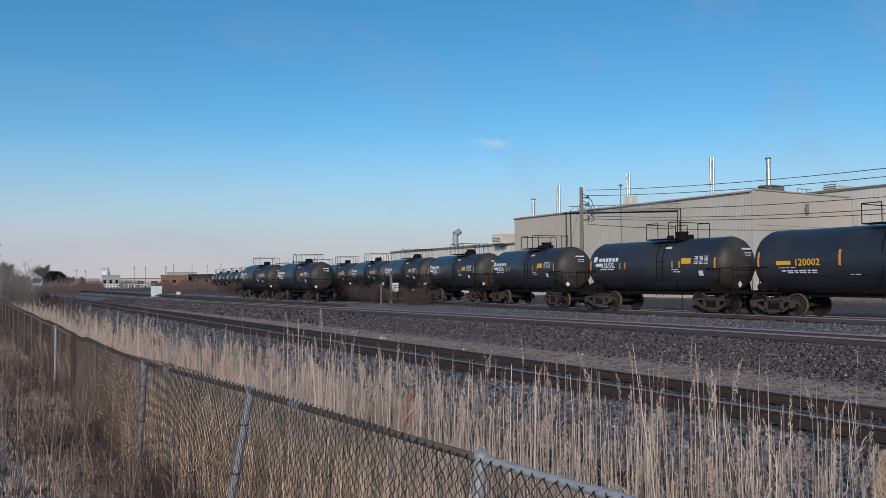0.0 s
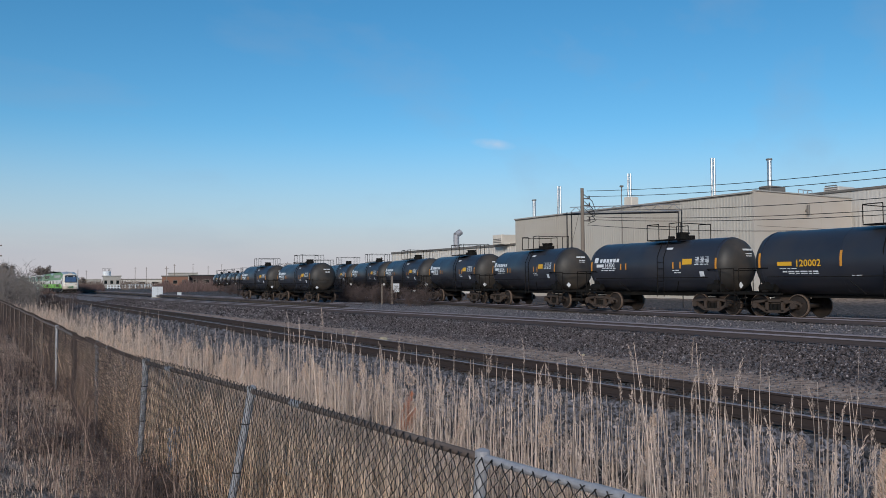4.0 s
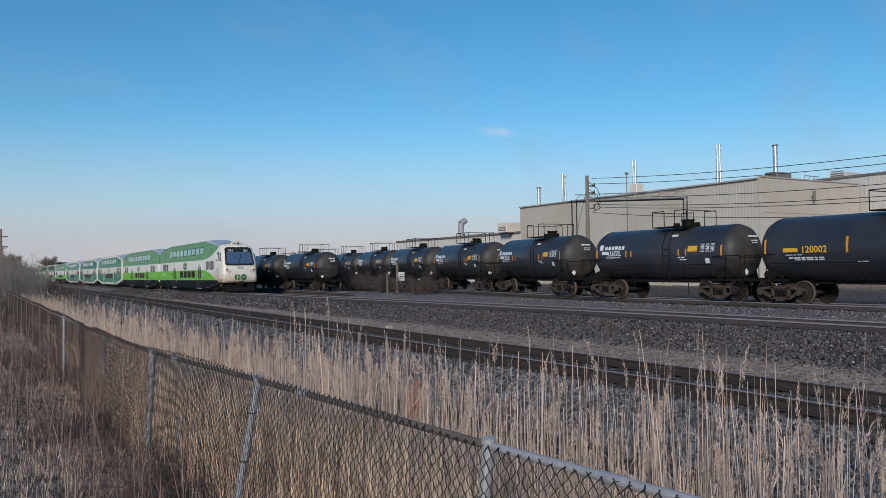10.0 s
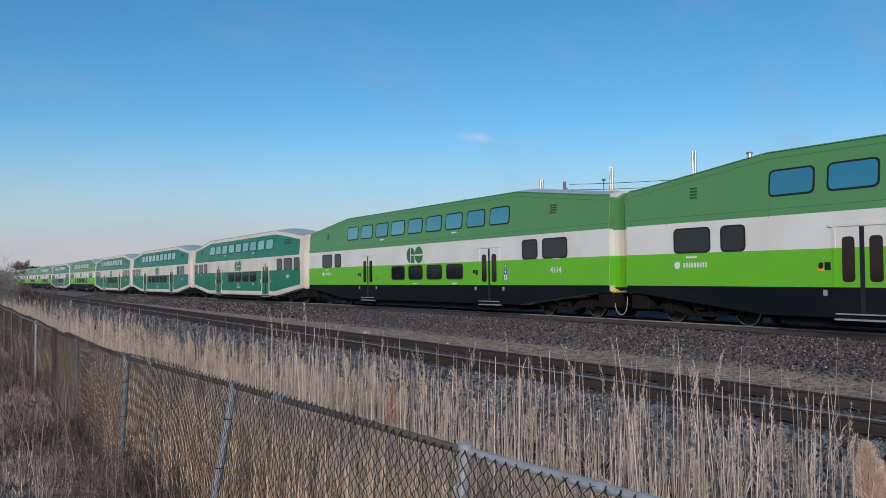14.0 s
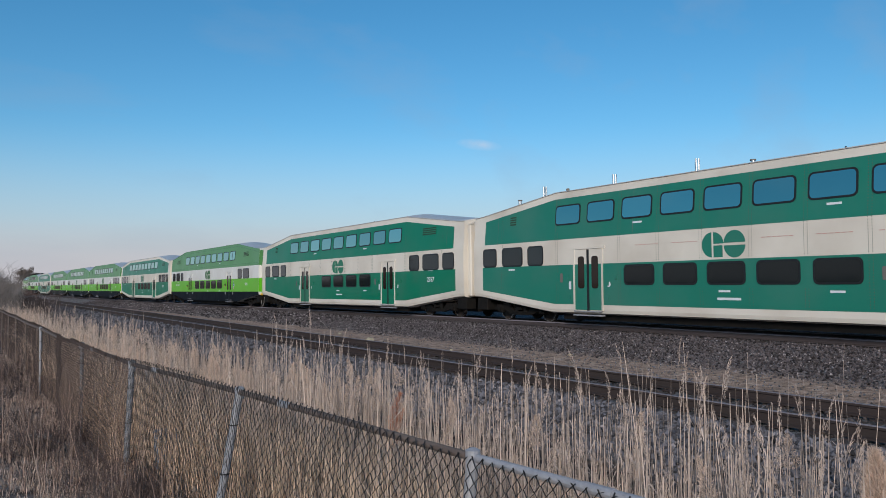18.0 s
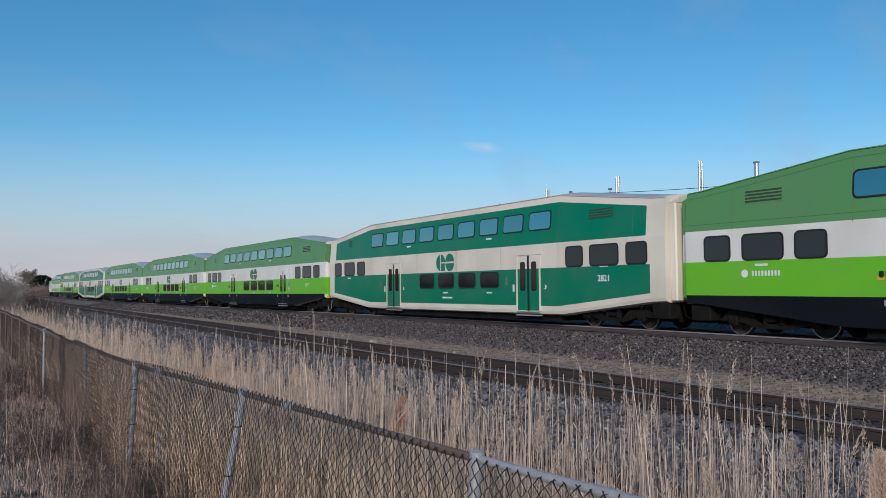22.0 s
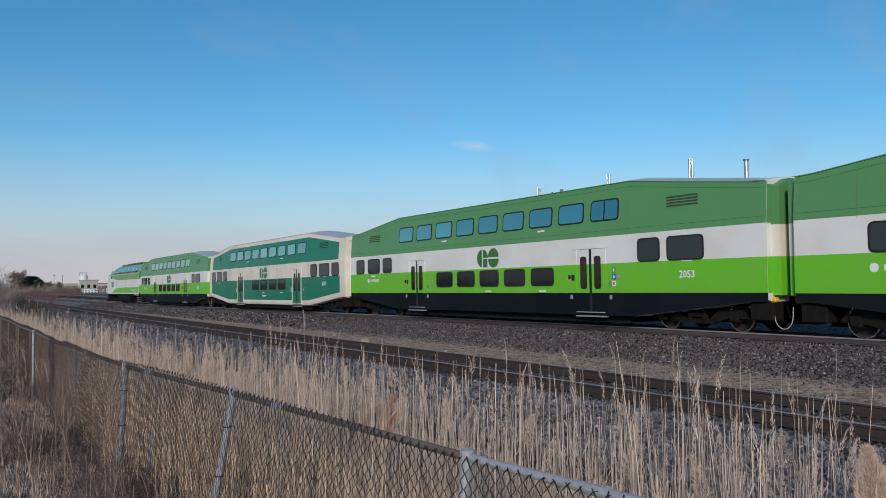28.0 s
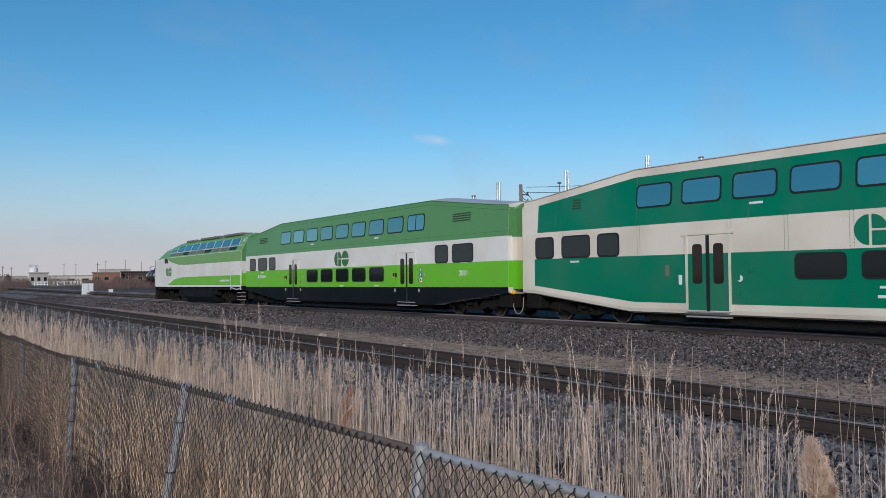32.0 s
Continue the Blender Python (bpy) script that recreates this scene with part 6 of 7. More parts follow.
for k, y in enumerate((47.8, 47.25)):
    part("post", cyl(bmesh.new(), (40, y, -0.3), (40, y, 6.8), 0.045, seg=8), M["black"], bridge)
part("post", cyl(bmesh.new(), (40, 36.3, -0.3), (40, 36.3, 6.1), 0.035, seg=8), M["black"], bridge)
part("drop_pipe", cyl(bmesh.new(), (39.8, 36.4, 4.0), (39.8, 36.4, 6.0), 0.03, seg=8), M["black"], bridge)
lp = thing("light_mast", "thin steel light mast beside the factory wall", "light mast", m=pose(47.0, 49.1, -0.3))
part("shaft", cyl(bmesh.new(), (0, 0, 0), (0, 0, 9.6), 0.035, seg=8), M["trim"], lp)
part("lamp_head", box(bmesh.new(), -0.15, 0.15, -0.1, 0.1, 9.6, 9.75, bevel=0.02), M["trim"], lp)

# ---- trackside objects ----
sig = thing("signal_cabinet", "white metal signal cabinet beside the tracks", "cabinet", m=pose(25.6, 128, ground_z(25.6, 128) - 0.03))
part("body", box(bmesh.new(), -0.75, 0.75, -0.4, 0.4, 0.15, 1.75, bevel=0.03), M["letter"], sig)
part("plinth", box(bmesh.new(), -0.8, 0.8, -0.45, 0.45, 0.0, 0.15), M["concrete"], sig)
part("door_line", box(bmesh.new(), -0.02, 0.02, -0.42, -0.4, 0.2, 1.7), M["trim"], sig)
bx = thing("small_cabinet", "small white box on the ballast", "cabinet", m=pose(26.3, 116.5, ground_z(26.3, 116.5) - 0.02))
part("body", box(bmesh.new(), -0.25, 0.25, -0.25, 0.25, 0.0, 0.75, bevel=0.02), M["letter"], bx)
part("lid", box(bmesh.new(), -0.28, 0.28, -0.28, 0.28, 0.75, 0.8), M["letter"], bx)
sg = thing("yard_sign", "small white sign on a wooden post beside the siding", "sign", m=pose(29.6, 57.2, ground_z(29.6, 57.2) - 0.1))
part("post", box(bmesh.new(), -0.07, 0.07, -0.07, 0.07, 0, 2.35), M["wood"], sg)
part("board", box(bmesh.new(), 0.08, 0.62, -0.1, -0.07, 1.05, 1.75), M["letter"], sg)
part("text_line", box(bmesh.new(), 0.18, 0.52, -0.106, -0.1, 1.35, 1.42), M["trim"], sg)
part("text_line", box(bmesh.new(), 0.18, 0.52, -0.106, -0.1, 1.5, 1.57), M["trim"], sg)
pst = thing("wood_post", "thin dark post leaning beside the siding", "post", m=pose(28.6, 57.0, ground_z(28.6, 57.0) - 0.1))
part("post", box(bmesh.new(), -0.04, 0.04, -0.04, 0.04, 0, 1.7), M["wood"], pst)
for x, y, s in ((13.1, 26.0, 0.19), (13.6, 21.3, 0.06), (14.2, 31, 0.07), (15.2, 17.5, 0.06)):
    bm = bmesh.new()
    bmesh.ops.create_icosphere(bm, subdivisions=2, radius=1.0)
    for v in bm.verts:
        v.co *= 1 + 0.35 * noise.noise(v.co * 1.3 + Vector((x, y, 0)))
        v.co = Vector((v.co.x * s, v.co.y * s * 0.8, max(v.co.z, -0.35) * s * 0.75))
    thing("rock", "pale rough rock lying on the dirt strip", "rock", "loose rocks", m=pose(x, y, ground_z(x, y) + s * 0.2), data=mesh_of(bm, "rock", M["stone_l"]))
bin_ = thing("blue_box", "small weathered blue plastic box behind the fence", "plastic box", m=pose(2.0, 8.75, -0.66))
part("body", box(bmesh.new(), -0.11, 0.11, -0.09, 0.09, 0.0, 0.58, bevel=0.02), M["blue"], bin_)
part("lid", box(bmesh.new(), -0.12, 0.12, -0.10, 0.10, 0.58, 0.62, bevel=0.01), M["blue"], bin_)
litter = thing("litter", "crumpled pale scrap lying in dead grass", "litter", m=pose(1.05, 11.4, -0.42))
bm = bmesh.new()
bmesh.ops.create_icosphere(bm, subdivisions=2, radius=0.11)
for v in bm.verts:
    v.co = Vector((v.co.x * 1.2, v.co.y, v.co.z * 0.4)) * (1 + 0.6 * noise.noise(v.co * 9))
part("scrap", bm, M["concrete"], litter)

# ---- far side of the line ----
def far_house(label, az0, az1, dist, h, c, roof="trim", windows=0, depth=14, cat="building"):
    a0, a1 = radians(az0), radians(az1)
    p, q = Vector((dist * math.sin(a0), dist * math.cos(a0), 0)), Vector((dist * math.sin(a1), dist * math.cos(a1), 0))
    w = (q - p).length
    ang = math.degrees(math.atan2(q.y - p.y, q.x - p.x))
    t = thing("industrial_building", label, cat, "distant industrial buildings", m=pose(p.x, p.y, -0.3, 0, 0, ang))
    wall = part("wall", box(bmesh.new(), 0, w, 0, depth, 0, h), M[c], t)
    part("roof", box(bmesh.new(), -0.3, w + 0.3, -0.3, depth + 0.3, h, h + 0.35), M[roof], t)
    for i in range(windows):
        x = w * (i + 0.5) / windows
        win = part("window", box(bmesh.new(), x - w * 0.25 / windows, x + w * 0.25 / windows, -0.06, 0.0, h * 0.35, h * 0.68), M["trim"], t)
        part("pane", box(bmesh.new(), x - w * 0.22 / windows, x + w * 0.22 / windows, -0.1, -0.06, h * 0.38, h * 0.65), M["glass_low"], win)
    return t


far_house("low brown brick building beyond the yard", 11.6, 13.3, 290, 4.0, "brick", windows=3)
far_house("long dark flat-roofed building beyond the yard", 13.35, 17.2, 300, 4.3, "brick_dark", "black", 5)
far_house("pale flat-roofed building in the distance", 12.0, 13.9, 420, 6.6, "concrete", "concrete", 6)
far_house("pale block-like building in the distance", 7.9, 9.0, 310, 4.2, "concrete", "concrete", 3)
far_house("grey flat building in the distance", 9.0, 11.6, 430, 3.6, "wall_g", "trim", 3)
far_house("pale low shed in the distance", 5.9, 7.8, 520, 4.0, "concrete", "concrete", 5)
far_house("long grey shed in the distance", 17.3, 24.0, 430, 5.2, "wall_g", "concrete", 10)
tk = thing("roof_tank", "pale round tank with a railing above the white block", "tank", m=pose(310 * math.sin(radians(8.35)), 318 * math.cos(radians(8.35)), 4.25))
part("vessel", cyl(bmesh.new(), (0, 0, 0), (0, 0, 1.6), 1.4, seg=16), M["letter"], tk)
for i in range(6):
    a = 2 * math.pi * i / 6
    part("rail_post", cyl(bmesh.new(), (1.4 * math.cos(a), 1.4 * math.sin(a), 1.6), (1.4 * math.cos(a), 1.4 * math.sin(a), 2.6), 0.06, seg=5), M["trim"], tk)
part("rail", cyl(bmesh.new(), (-1.5, 0, 2.6), (1.5, 0, 2.6), 0.06, seg=5), M["trim"], tk)
barrier = thing("low_barrier", "low white railing in front of parked cars", "barrier", m=pose(0, 0, -0.3))
for i in range(15):
    a = radians(8.2 + 0.19 * i)
    part("post", box(bmesh.new(), 270 * math.sin(a) - 0.12, 270 * math.sin(a) + 0.12, 270 * math.cos(a) - 0.1, 270 * math.cos(a) + 0.1, 0, 1.3), M["letter"], barrier)
p, q = [Vector((270 * math.sin(radians(a)), 270 * math.cos(radians(a)), 0)) for a in (8.2, 10.9)]
for z in (0.5, 1.2):
    part("rail", pipe(bmesh.new(), [p + Vector((0, 0, z)), q + Vector((0, 0, z))], 0.12, seg=5), M["letter"], barrier)


def parked_car(c):
    root = new("parked_car")
    bm = bmesh.new()
    prism(bm, [(-2.2, 0.35), (2.2, 0.35), (2.25, 0.8), (1.3, 0.95), (0.7, 1.45), (-1.1, 1.45), (-1.8, 0.98), (-2.25, 0.9)], "y", -0.85, 0.85)
    part("body", bm, M[c], root)
    for s in (-1, 1):
        bm = bmesh.new()
        prism(bm, [(1.15, 0.97), (0.62, 1.38), (-1.0, 1.38), (-1.55, 0.99)], "y", s * 0.86, s * 0.87)
        part("side_window", bm, M["glass_low"], root)
        for x in (-1.35, 1.35):
            w = part("wheel", cyl(bmesh.new(), (x, s * 0.7, 0.33), (x, s * 0.9, 0.33), 0.33, seg=14), M["rubber"], root)
            part("rim", cyl(bmesh.new(), (x, s * 0.9, 0.33), (x, s * 0.92, 0.33), 0.2, seg=10), M["steel"], w)
    return root


cars = [parked_car("carpaint_dark"), parked_car("carpaint_light")]
for i, (az, d) in enumerate(((9.3, 285), (9.75, 290), (10.2, 288), (10.75, 284), (14.0, 285), (14.6, 288), (15.1, 286), (15.6, 284), (16.1, 288))):
    m = pose(d * math.sin(radians(az)), d * math.cos(radians(az)), -0.28, 0, 0, -az + 10 * (i % 3))
    c = cars[i] if i < 2 else copy_thing(cars[i % 2], m)
    c.matrix_basis = m
    tagged(c, "dark blue car parked by the far buildings" if i % 2 == 0 else "silver car parked by the far buildings", "car", "parked cars")


def far_pole(x, y, h, arms=1, label="distant wooden utility pole"):
    t = thing("utility_pole", label, "utility pole", "distant poles", m=pose(x, y, ground_z(x, y) - 0.3))
    part("shaft", cyl(bmesh.new(), (0, 0, 0), (0, 0, h), 0.11, 0.08, seg=8), M["wood"], t)
    for i in range(arms):
        part("crossarm", box(bmesh.new(), -0.45, 0.45, -0.05, 0.05, h - 0.55 - 0.7 * i, h - 0.46 - 0.7 * i), M["wood"], t)
    return t


far_pole(1.75, 62, 5.6, 3, "wooden utility pole with several crossarms behind bushes")
far_pole(4.6, 62 + 90, 7.5, 2)
for az, d, h in ((6.4, 300, 7), (6.9, 330, 7), (11.9, 210, 6.2), (12.4, 320, 9), (13.6, 330, 9.5), (14.6, 350, 9), (15.5, 360, 10), (18.5, 260, 8), (20.0, 240, 8), (25.6, 130, 5.2), (26.6, 118, 5.6), (28.4, 150, 6.8), (10.6, 380, 9), (9.9, 350, 8.5)):
    far_pole(d * math.sin(radians(az)), d * math.cos(radians(az)), h)

# ---- chain-link fence ----
POSTS = (-2.6, 0.35, 3.25, 6.13, 9.05, 12.1, 14.7, 17.7, 21.0, 24.0, 27.0, 30.0, 33.0, 36.0, 39.0, 42.0, 45.0, 48.0)
FENCE_TOP = 0.65
fence = thing("chain_link_fence", "galvanised chain-link fence with dark wire beside reeds", "fence", m=pose(0, 0, 0))


def lean(y):
    """How far the fence leans towards the tracks, metres for each metre of height."""
    return float(np.interp(y, (0.35, 3.25, 6.13, 9.05, 12), (0.05, 0.10, 0.17, 0.05, 0.0)))


def fence_top(y):
    return FENCE_TOP + 0.012 * math.sin(y * 1.1) - (0.03 if y > 13 else 0)


for i, y in enumerate(POSTS):
    x, zt = fence_x(y), fence_top(y)
    r = 0.031 if y < 12 else 0.024
    bm = bmesh.new()
    drop = zt - ground_z(x, y) + 0.15
    cyl(bm, (x - lean(y) * drop, y + 0.25 * lean(y) * drop, zt - drop), (x, y, zt), r, seg=14)
    grey = y < 13 or y == 17.7
    post = part("post", bm, M["steel" if grey else "steel_rust"], fence, "grey galvanised post" if grey else "rust-brown post")
    bm = bmesh.new()
    cyl(bm, (x, y, zt - 0.05), (x, y, zt + 0.035), r + 0.006, seg=14)
    cyl(bm, (x, y, zt + 0.035), (x, y, zt + 0.045), r + 0.004, r * 0.5, seg=14)
    part("cap", bm, M["steel" if grey else "steel_rust"], post)
    for z in (zt - 0.25, zt - 0.62):
        k = lean(y) * (zt - z)
        part("tie_wire", cyl(bmesh.new(), (x - k, y + 0.25 * k, z - 0.004), (x - k, y + 0.25 * k, z + 0.004), r + 0.006, seg=12), M["wire"], post)
for a, b in zip(POSTS, POSTS[1:]):
    pa, pb = Vector((fence_x(a), a, fence_top(a))), Vector((fence_x(b), b, fence_top(b)))
    bm = bmesh.new()
    cyl(bm, pa, pb, 0.0215, seg=12, caps=False)
    rail = part("top_rail", bm, M["steel" if a < 3.2 else "steel_rust"], fence)
    if a < 12:
        mid = pa.lerp(pb, 0.72)
        d = (pb - pa).normalized()
        part("rail_sleeve", cyl(bmesh.new(), mid - d * 0.08, mid + d * 0.08, 0.025, seg=12), M["steel"], rail)


rng_f = random.Random(5)


def mesh_panel(a, b):
    """Zigzag wires woven between two posts; three-sided wire, on the viewer's side of the rail."""
    pitch, r, drop = 0.0365, 0.0026, 1.36
    off = 0.036 if a > 14 else -0.036
    pa, pb = Vector((fence_x(a) + off, a, 0)), Vector((fence_x(b) + off, b, 0))
    n = int((pb - pa).length / pitch)
    rows = int(drop / pitch)
    if a > 8:
        r = 0.0027
    if a > 16:
        pitch, r = 0.0365 * 2, 0.0042
        n, rows = int((pb - pa).length / pitch), int(drop / pitch)
    u = (pb - pa).normalized()
    r_wire = r
    side = Vector((u.y, -u.x, 0))
    vs, fs = [], []
    for k in range(n):
        pts = []
        for j in range(rows + 1):
            step = k + ((j + k) % 2)
            y = a + (b - a) * step / n
            bow = 0.014 * noise.noise((y * 1.5, j * 0.1, 7.0))
            p = pa + (pb - pa) * (step / n) + side * (0.004 * (1 if (j + k) % 2 else -1) + bow)
            p += u * rng_f.uniform(-0.0045, 0.0045)
            p.x -= lean(y) * j * pitch
            pts.append(Vector((p.x, p.y, fence_top(y) + float(np.interp(y, (1.5, 3.4, 5.0), (-0.02, 0.015, 0.045))) + 0.016 * noise.noise((y * 0.9, 2.0, 0.5)) - j * pitch * 0.985)))
        tip = pts[0] + Vector((0.006 + rng_f.uniform(-0.010, 0.012), 0, 0.009 + rng_f.uniform(-0.006, 0.006))) + u * ((0.010 if k % 2 else -0.010) + rng_f.uniform(-0.007, 0.007))
        pts.insert(0, tip)
        for n_q, q in enumerate(pts):
            r = r_wire * (1.5 if n_q < 2 else 1.0)
            vs += [(q.x - side.x * r, q.y - side.y * r, q.z), (q.x + side.x * r * 0.5 + u.x * r, q.y + side.y * r * 0.5 + u.y * r, q.z),
                   (q.x + side.x * r * 0.5 - u.x * r, q.y + side.y * r * 0.5 - u.y * r, q.z)]
        start = len(vs) - 3 * len(pts)
        for j in range(len(pts) - 1):
            s0, s1 = start + 3 * j, start + 3 * j + 3
            for e in range(3):
                g = (e + 1) % 3
                fs.append((s0 + e, s0 + g, s1 + g, s1 + e))
    # panels from the 9 m post onwards take the browner wire colour
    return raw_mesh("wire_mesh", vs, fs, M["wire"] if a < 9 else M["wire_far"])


for a, b in zip(POSTS, POSTS[1:]):
    part("wire_mesh", mesh_panel(a, b), None, fence, "woven dark wire mesh")["kind"] = "stuff"

# ---- reeds, dead grass, weeds and bushes ----
rng = np.random.default_rng(7)


def stalks(name, label, cat, material, pts, heights, radius, lean, segs=3, taper=0.35, kind="stuff"):
    """Many thin three-sided stems as one mesh; returns the tips and their directions."""
    vs, fs, tips = [], [], []
    for (x, y, z), h in zip(pts, heights):
        a = rng.uniform(0, 6.283)
        l = lean * abs(rng.normal(0, 1))
        dx, dy = l * math.cos(a), l * math.sin(a)
        base = len(vs)
        w = radius * rng.uniform(0.7, 1.3)
        rot0 = rng.uniform(0, 2.1)
        for s in range(segs + 1):
            f = s / segs
            cx, cy, cz = x + dx * h * f * f, y + dy * h * f * f, z + h * f * (1 - 0.15 * l * f)
            rr = w * (1 - (1 - taper) * f)
            for e in range(3):
                ang = rot0 + e * 2.0944
                vs.append((cx + rr * math.cos(ang), cy + rr * math.sin(ang), cz))
        for s in range(segs):
            for e in range(3):
                g = (e + 1) % 3
                b = base + 3 * s
                fs.append((b + e, b + g, b + 3 + g, b + 3 + e))
        tips.append((cx, cy, cz, dx, dy))
    ob = thing(name, label, cat, kind=kind, data=raw_mesh(name, vs, fs, material))
    return ob, tips


# reeds between the fence and the near track
pts, hs = [], []
for band, (y0, y1, n) in enumerate(((-1.0, 6.0, 1900), (6.0, 14.0, 3300), (14.0, 26.0, 3000), (26.0, 46.0, 3000), (46.0, 75, 1500))):
    for _ in range(n):
        y = rng.uniform(y0, y1)
        f = rng.beta(1.1, 1.5)
        x = fence_x(y) + 0.35 + f * (float(np.interp(y, (4, 8, 14, 30), (6.5, 5.9, 5.5, 5.7))) - fence_x(y) - 0.35)
        clump = noise.noise((x * 0.8, y * 0.8, 2.0))
        if clump < -0.28 + 0.25 * f and rng.random() < 0.75:
            continue
        if f > 0.45 and rng.random() < (0.25 if y > 6 else 0.0) + 1.1 * (f - 0.45):
            continue
        pts.append((x, y, ground_z(x, y) - 0.03))
        tall = 1.20 + 0.24 * clump + rng.normal(0, 0.13) - 0.12 * f - float(np.interp(y, (6, 12, 20), (0.0, 0.10, 0.16)))
        hs.append(max(0.5, tall + (rng.uniform(0.15, 0.55) if rng.random() < (0.28 if y < 8 else 0.1) else 0)))
reeds, tips = stalks("reeds", "tall dry straw-coloured reeds filling the ditch", "reeds", M["reed"], pts, hs, 0.0047, 0.045)


def plumes(name, label, material, tips, size=0.24, strands=16, width=0.007, puff=1.0):
    """Feathery seed heads: thin blades fanned along a drooping axis."""
    vs, fs = [], []
    for x, y, z, dx, dy in tips:
        L = size * rng.uniform(0.6, 1.25)
        a = rng.uniform(0, 6.283)
        ax = Vector((dx * 1.5 + 0.25 * math.cos(a), dy * 1.5 + 0.25 * math.sin(a), 1.0)).normalized()
        full = rng.uniform(0.35, 1.0) * puff
        for k in range(strands):
            f = k / strands
            p = Vector((x, y, z - 0.10 * L)) + ax * L * (f * 0.95)
            b = rng.uniform(0, 6.283)
            spread = full * (0.75 - 0.45 * f) * rng.uniform(0.35, 1.0)
            d = (ax + Vector((math.cos(b), math.sin(b), 0)) * spread).normalized()
            q = p + d * L * rng.uniform(0.28, 0.5) + Vector((0, 0, -0.04 * L))
            s = Vector((-d.y, d.x, 0.2)).normalized() * width * rng.uniform(0.8, 1.8)
            m = p.lerp(q, 0.5)
            i = len(vs)
            vs += [tuple(p), tuple(m + s), tuple(q), tuple(m - s)]
            fs.append((i, i + 1, i + 2, i + 3))
    return thing(name, label, "reed plumes", kind="stuff", data=raw_mesh(name, vs, fs, material))


def fluff(name, label, material, tips, size, girth, fibres, splay=0.7, thick=0.0012):
    """Soft nodding seed heads: a cloud of short fine fibres inside a spindle."""
    vs, fs = [], []
    for x, y, z, dx, dy in tips:
        L, W = size * rng.uniform(0.7, 1.2), girth * rng.uniform(0.6, 1.2)
        a = rng.uniform(0, 6.283)
        nod = Vector((0.35 * math.cos(a) + dx, 0.35 * math.sin(a) + dy, 0))
        for k in range(fibres):
            f = rng.uniform(0, 1)
            lump = 1 + 0.45 * noise.noise((f * 5 + x * 9, y * 9, a))
            rr = W * lump * math.sin(math.pi * min(1.0, 0.08 + 0.92 * f ** 0.75)) * math.sqrt(rng.uniform(0, 1))
            b = rng.uniform(0, 6.283)
            p = Vector((x, y, z - 0.6 * L)) + Vector((0, 0, L * f)) + nod * L * 0.5 * f * f + Vector((rr * math.cos(b), rr * math.sin(b), -0.3 * rr))
            d = Vector((splay * math.cos(b), splay * math.sin(b), 0.8)) + nod * f + Vector(rng.normal(0, 0.6 * splay, 3))
            d = d.normalized() * rng.uniform(0.014, 0.034) * (size / 0.23)
            s = Vector(rng.normal(0, 1, 3)).cross(d).normalized() * thick
            i = len(vs)
            vs += [tuple(p - s), tuple(p + s), tuple(p + d)]
            fs.append((i, i + 1, i + 2))
    return thing(name, label, "reed plumes", kind="stuff", data=raw_mesh(name, vs, fs, material))


near = [t for t in tips if rng.random() < (0.42 if t[1] < 14 else 0.5)]
slim = [t for t in near if rng.random() < (0.6 if t[1] < 8 else 0.34)]
rich = [t for t in near if t not in slim and rng.random() < (0.34 if 5 < t[1] < 16 else 0.10) and t[2] < 0.45]
fluff("slim_reed_plumes", "slim pale seed heads on dry reeds", M["plume_grey"], slim, 0.24, 0.014, 90, 0.18, 0.0013)
fluff("reed_plumes", "fluffy tan seed heads on dry reeds", M["plume"], rich, 0.30, 0.062, 800, 0.6, 0.0012)
fluff("rusty_plume", "rust-red seed head among the dry reeds", M["plume_red"], [(3.75, 7.0, 0.26, 0.25, -0.1), (3.77, 6.98, 0.1, 0.3, -0.1)], 0.36, 0.06, 1200)
fluff("big_plume", "large fluffy tan seed head close to the fence", M["plume"], [(4.04, 2.31, 0.50, 0.0, 0.0), (4.07, 2.30, 0.36, 0.05, 0.0), (4.10, 2.27, 0.22, 0.1, 0.0)], 0.34, 0.085, 7000, 0.6, 0.0017)

# bent reed leaves
vs, fs = [], []
for (x, y, z, dx, dy) in tips[::2]:
    for _ in range(2):
        h = rng.uniform(0.2, 0.8)
        g = ground_z(x, y)
        p = Vector((x - dx * (1 - h), y - dy * (1 - h), g + (z - g) * h))
        a = rng.uniform(0, 6.283)
        d = Vector((math.cos(a), math.sin(a), 0))
        L = rng.uniform(0.15, 0.34)
        m, q = p + d * L * 0.5 + Vector((0, 0, L * 0.35)), p + d * L + Vector((0, 0, -L * 0.1))
        s = Vector((-d.y, d.x, 0)) * 0.006
        i = len(vs)
        vs += [tuple(p), tuple(m + s), tuple(m - s), tuple(q)]
        fs += [(i, i + 1, i + 2), (i + 1, i + 3, i + 2)]
thing("reed_leaves", "dry curled leaves on the reeds", "reed leaves", kind="stuff", data=raw_mesh("reed_leaves", vs, fs, M["reed"]))


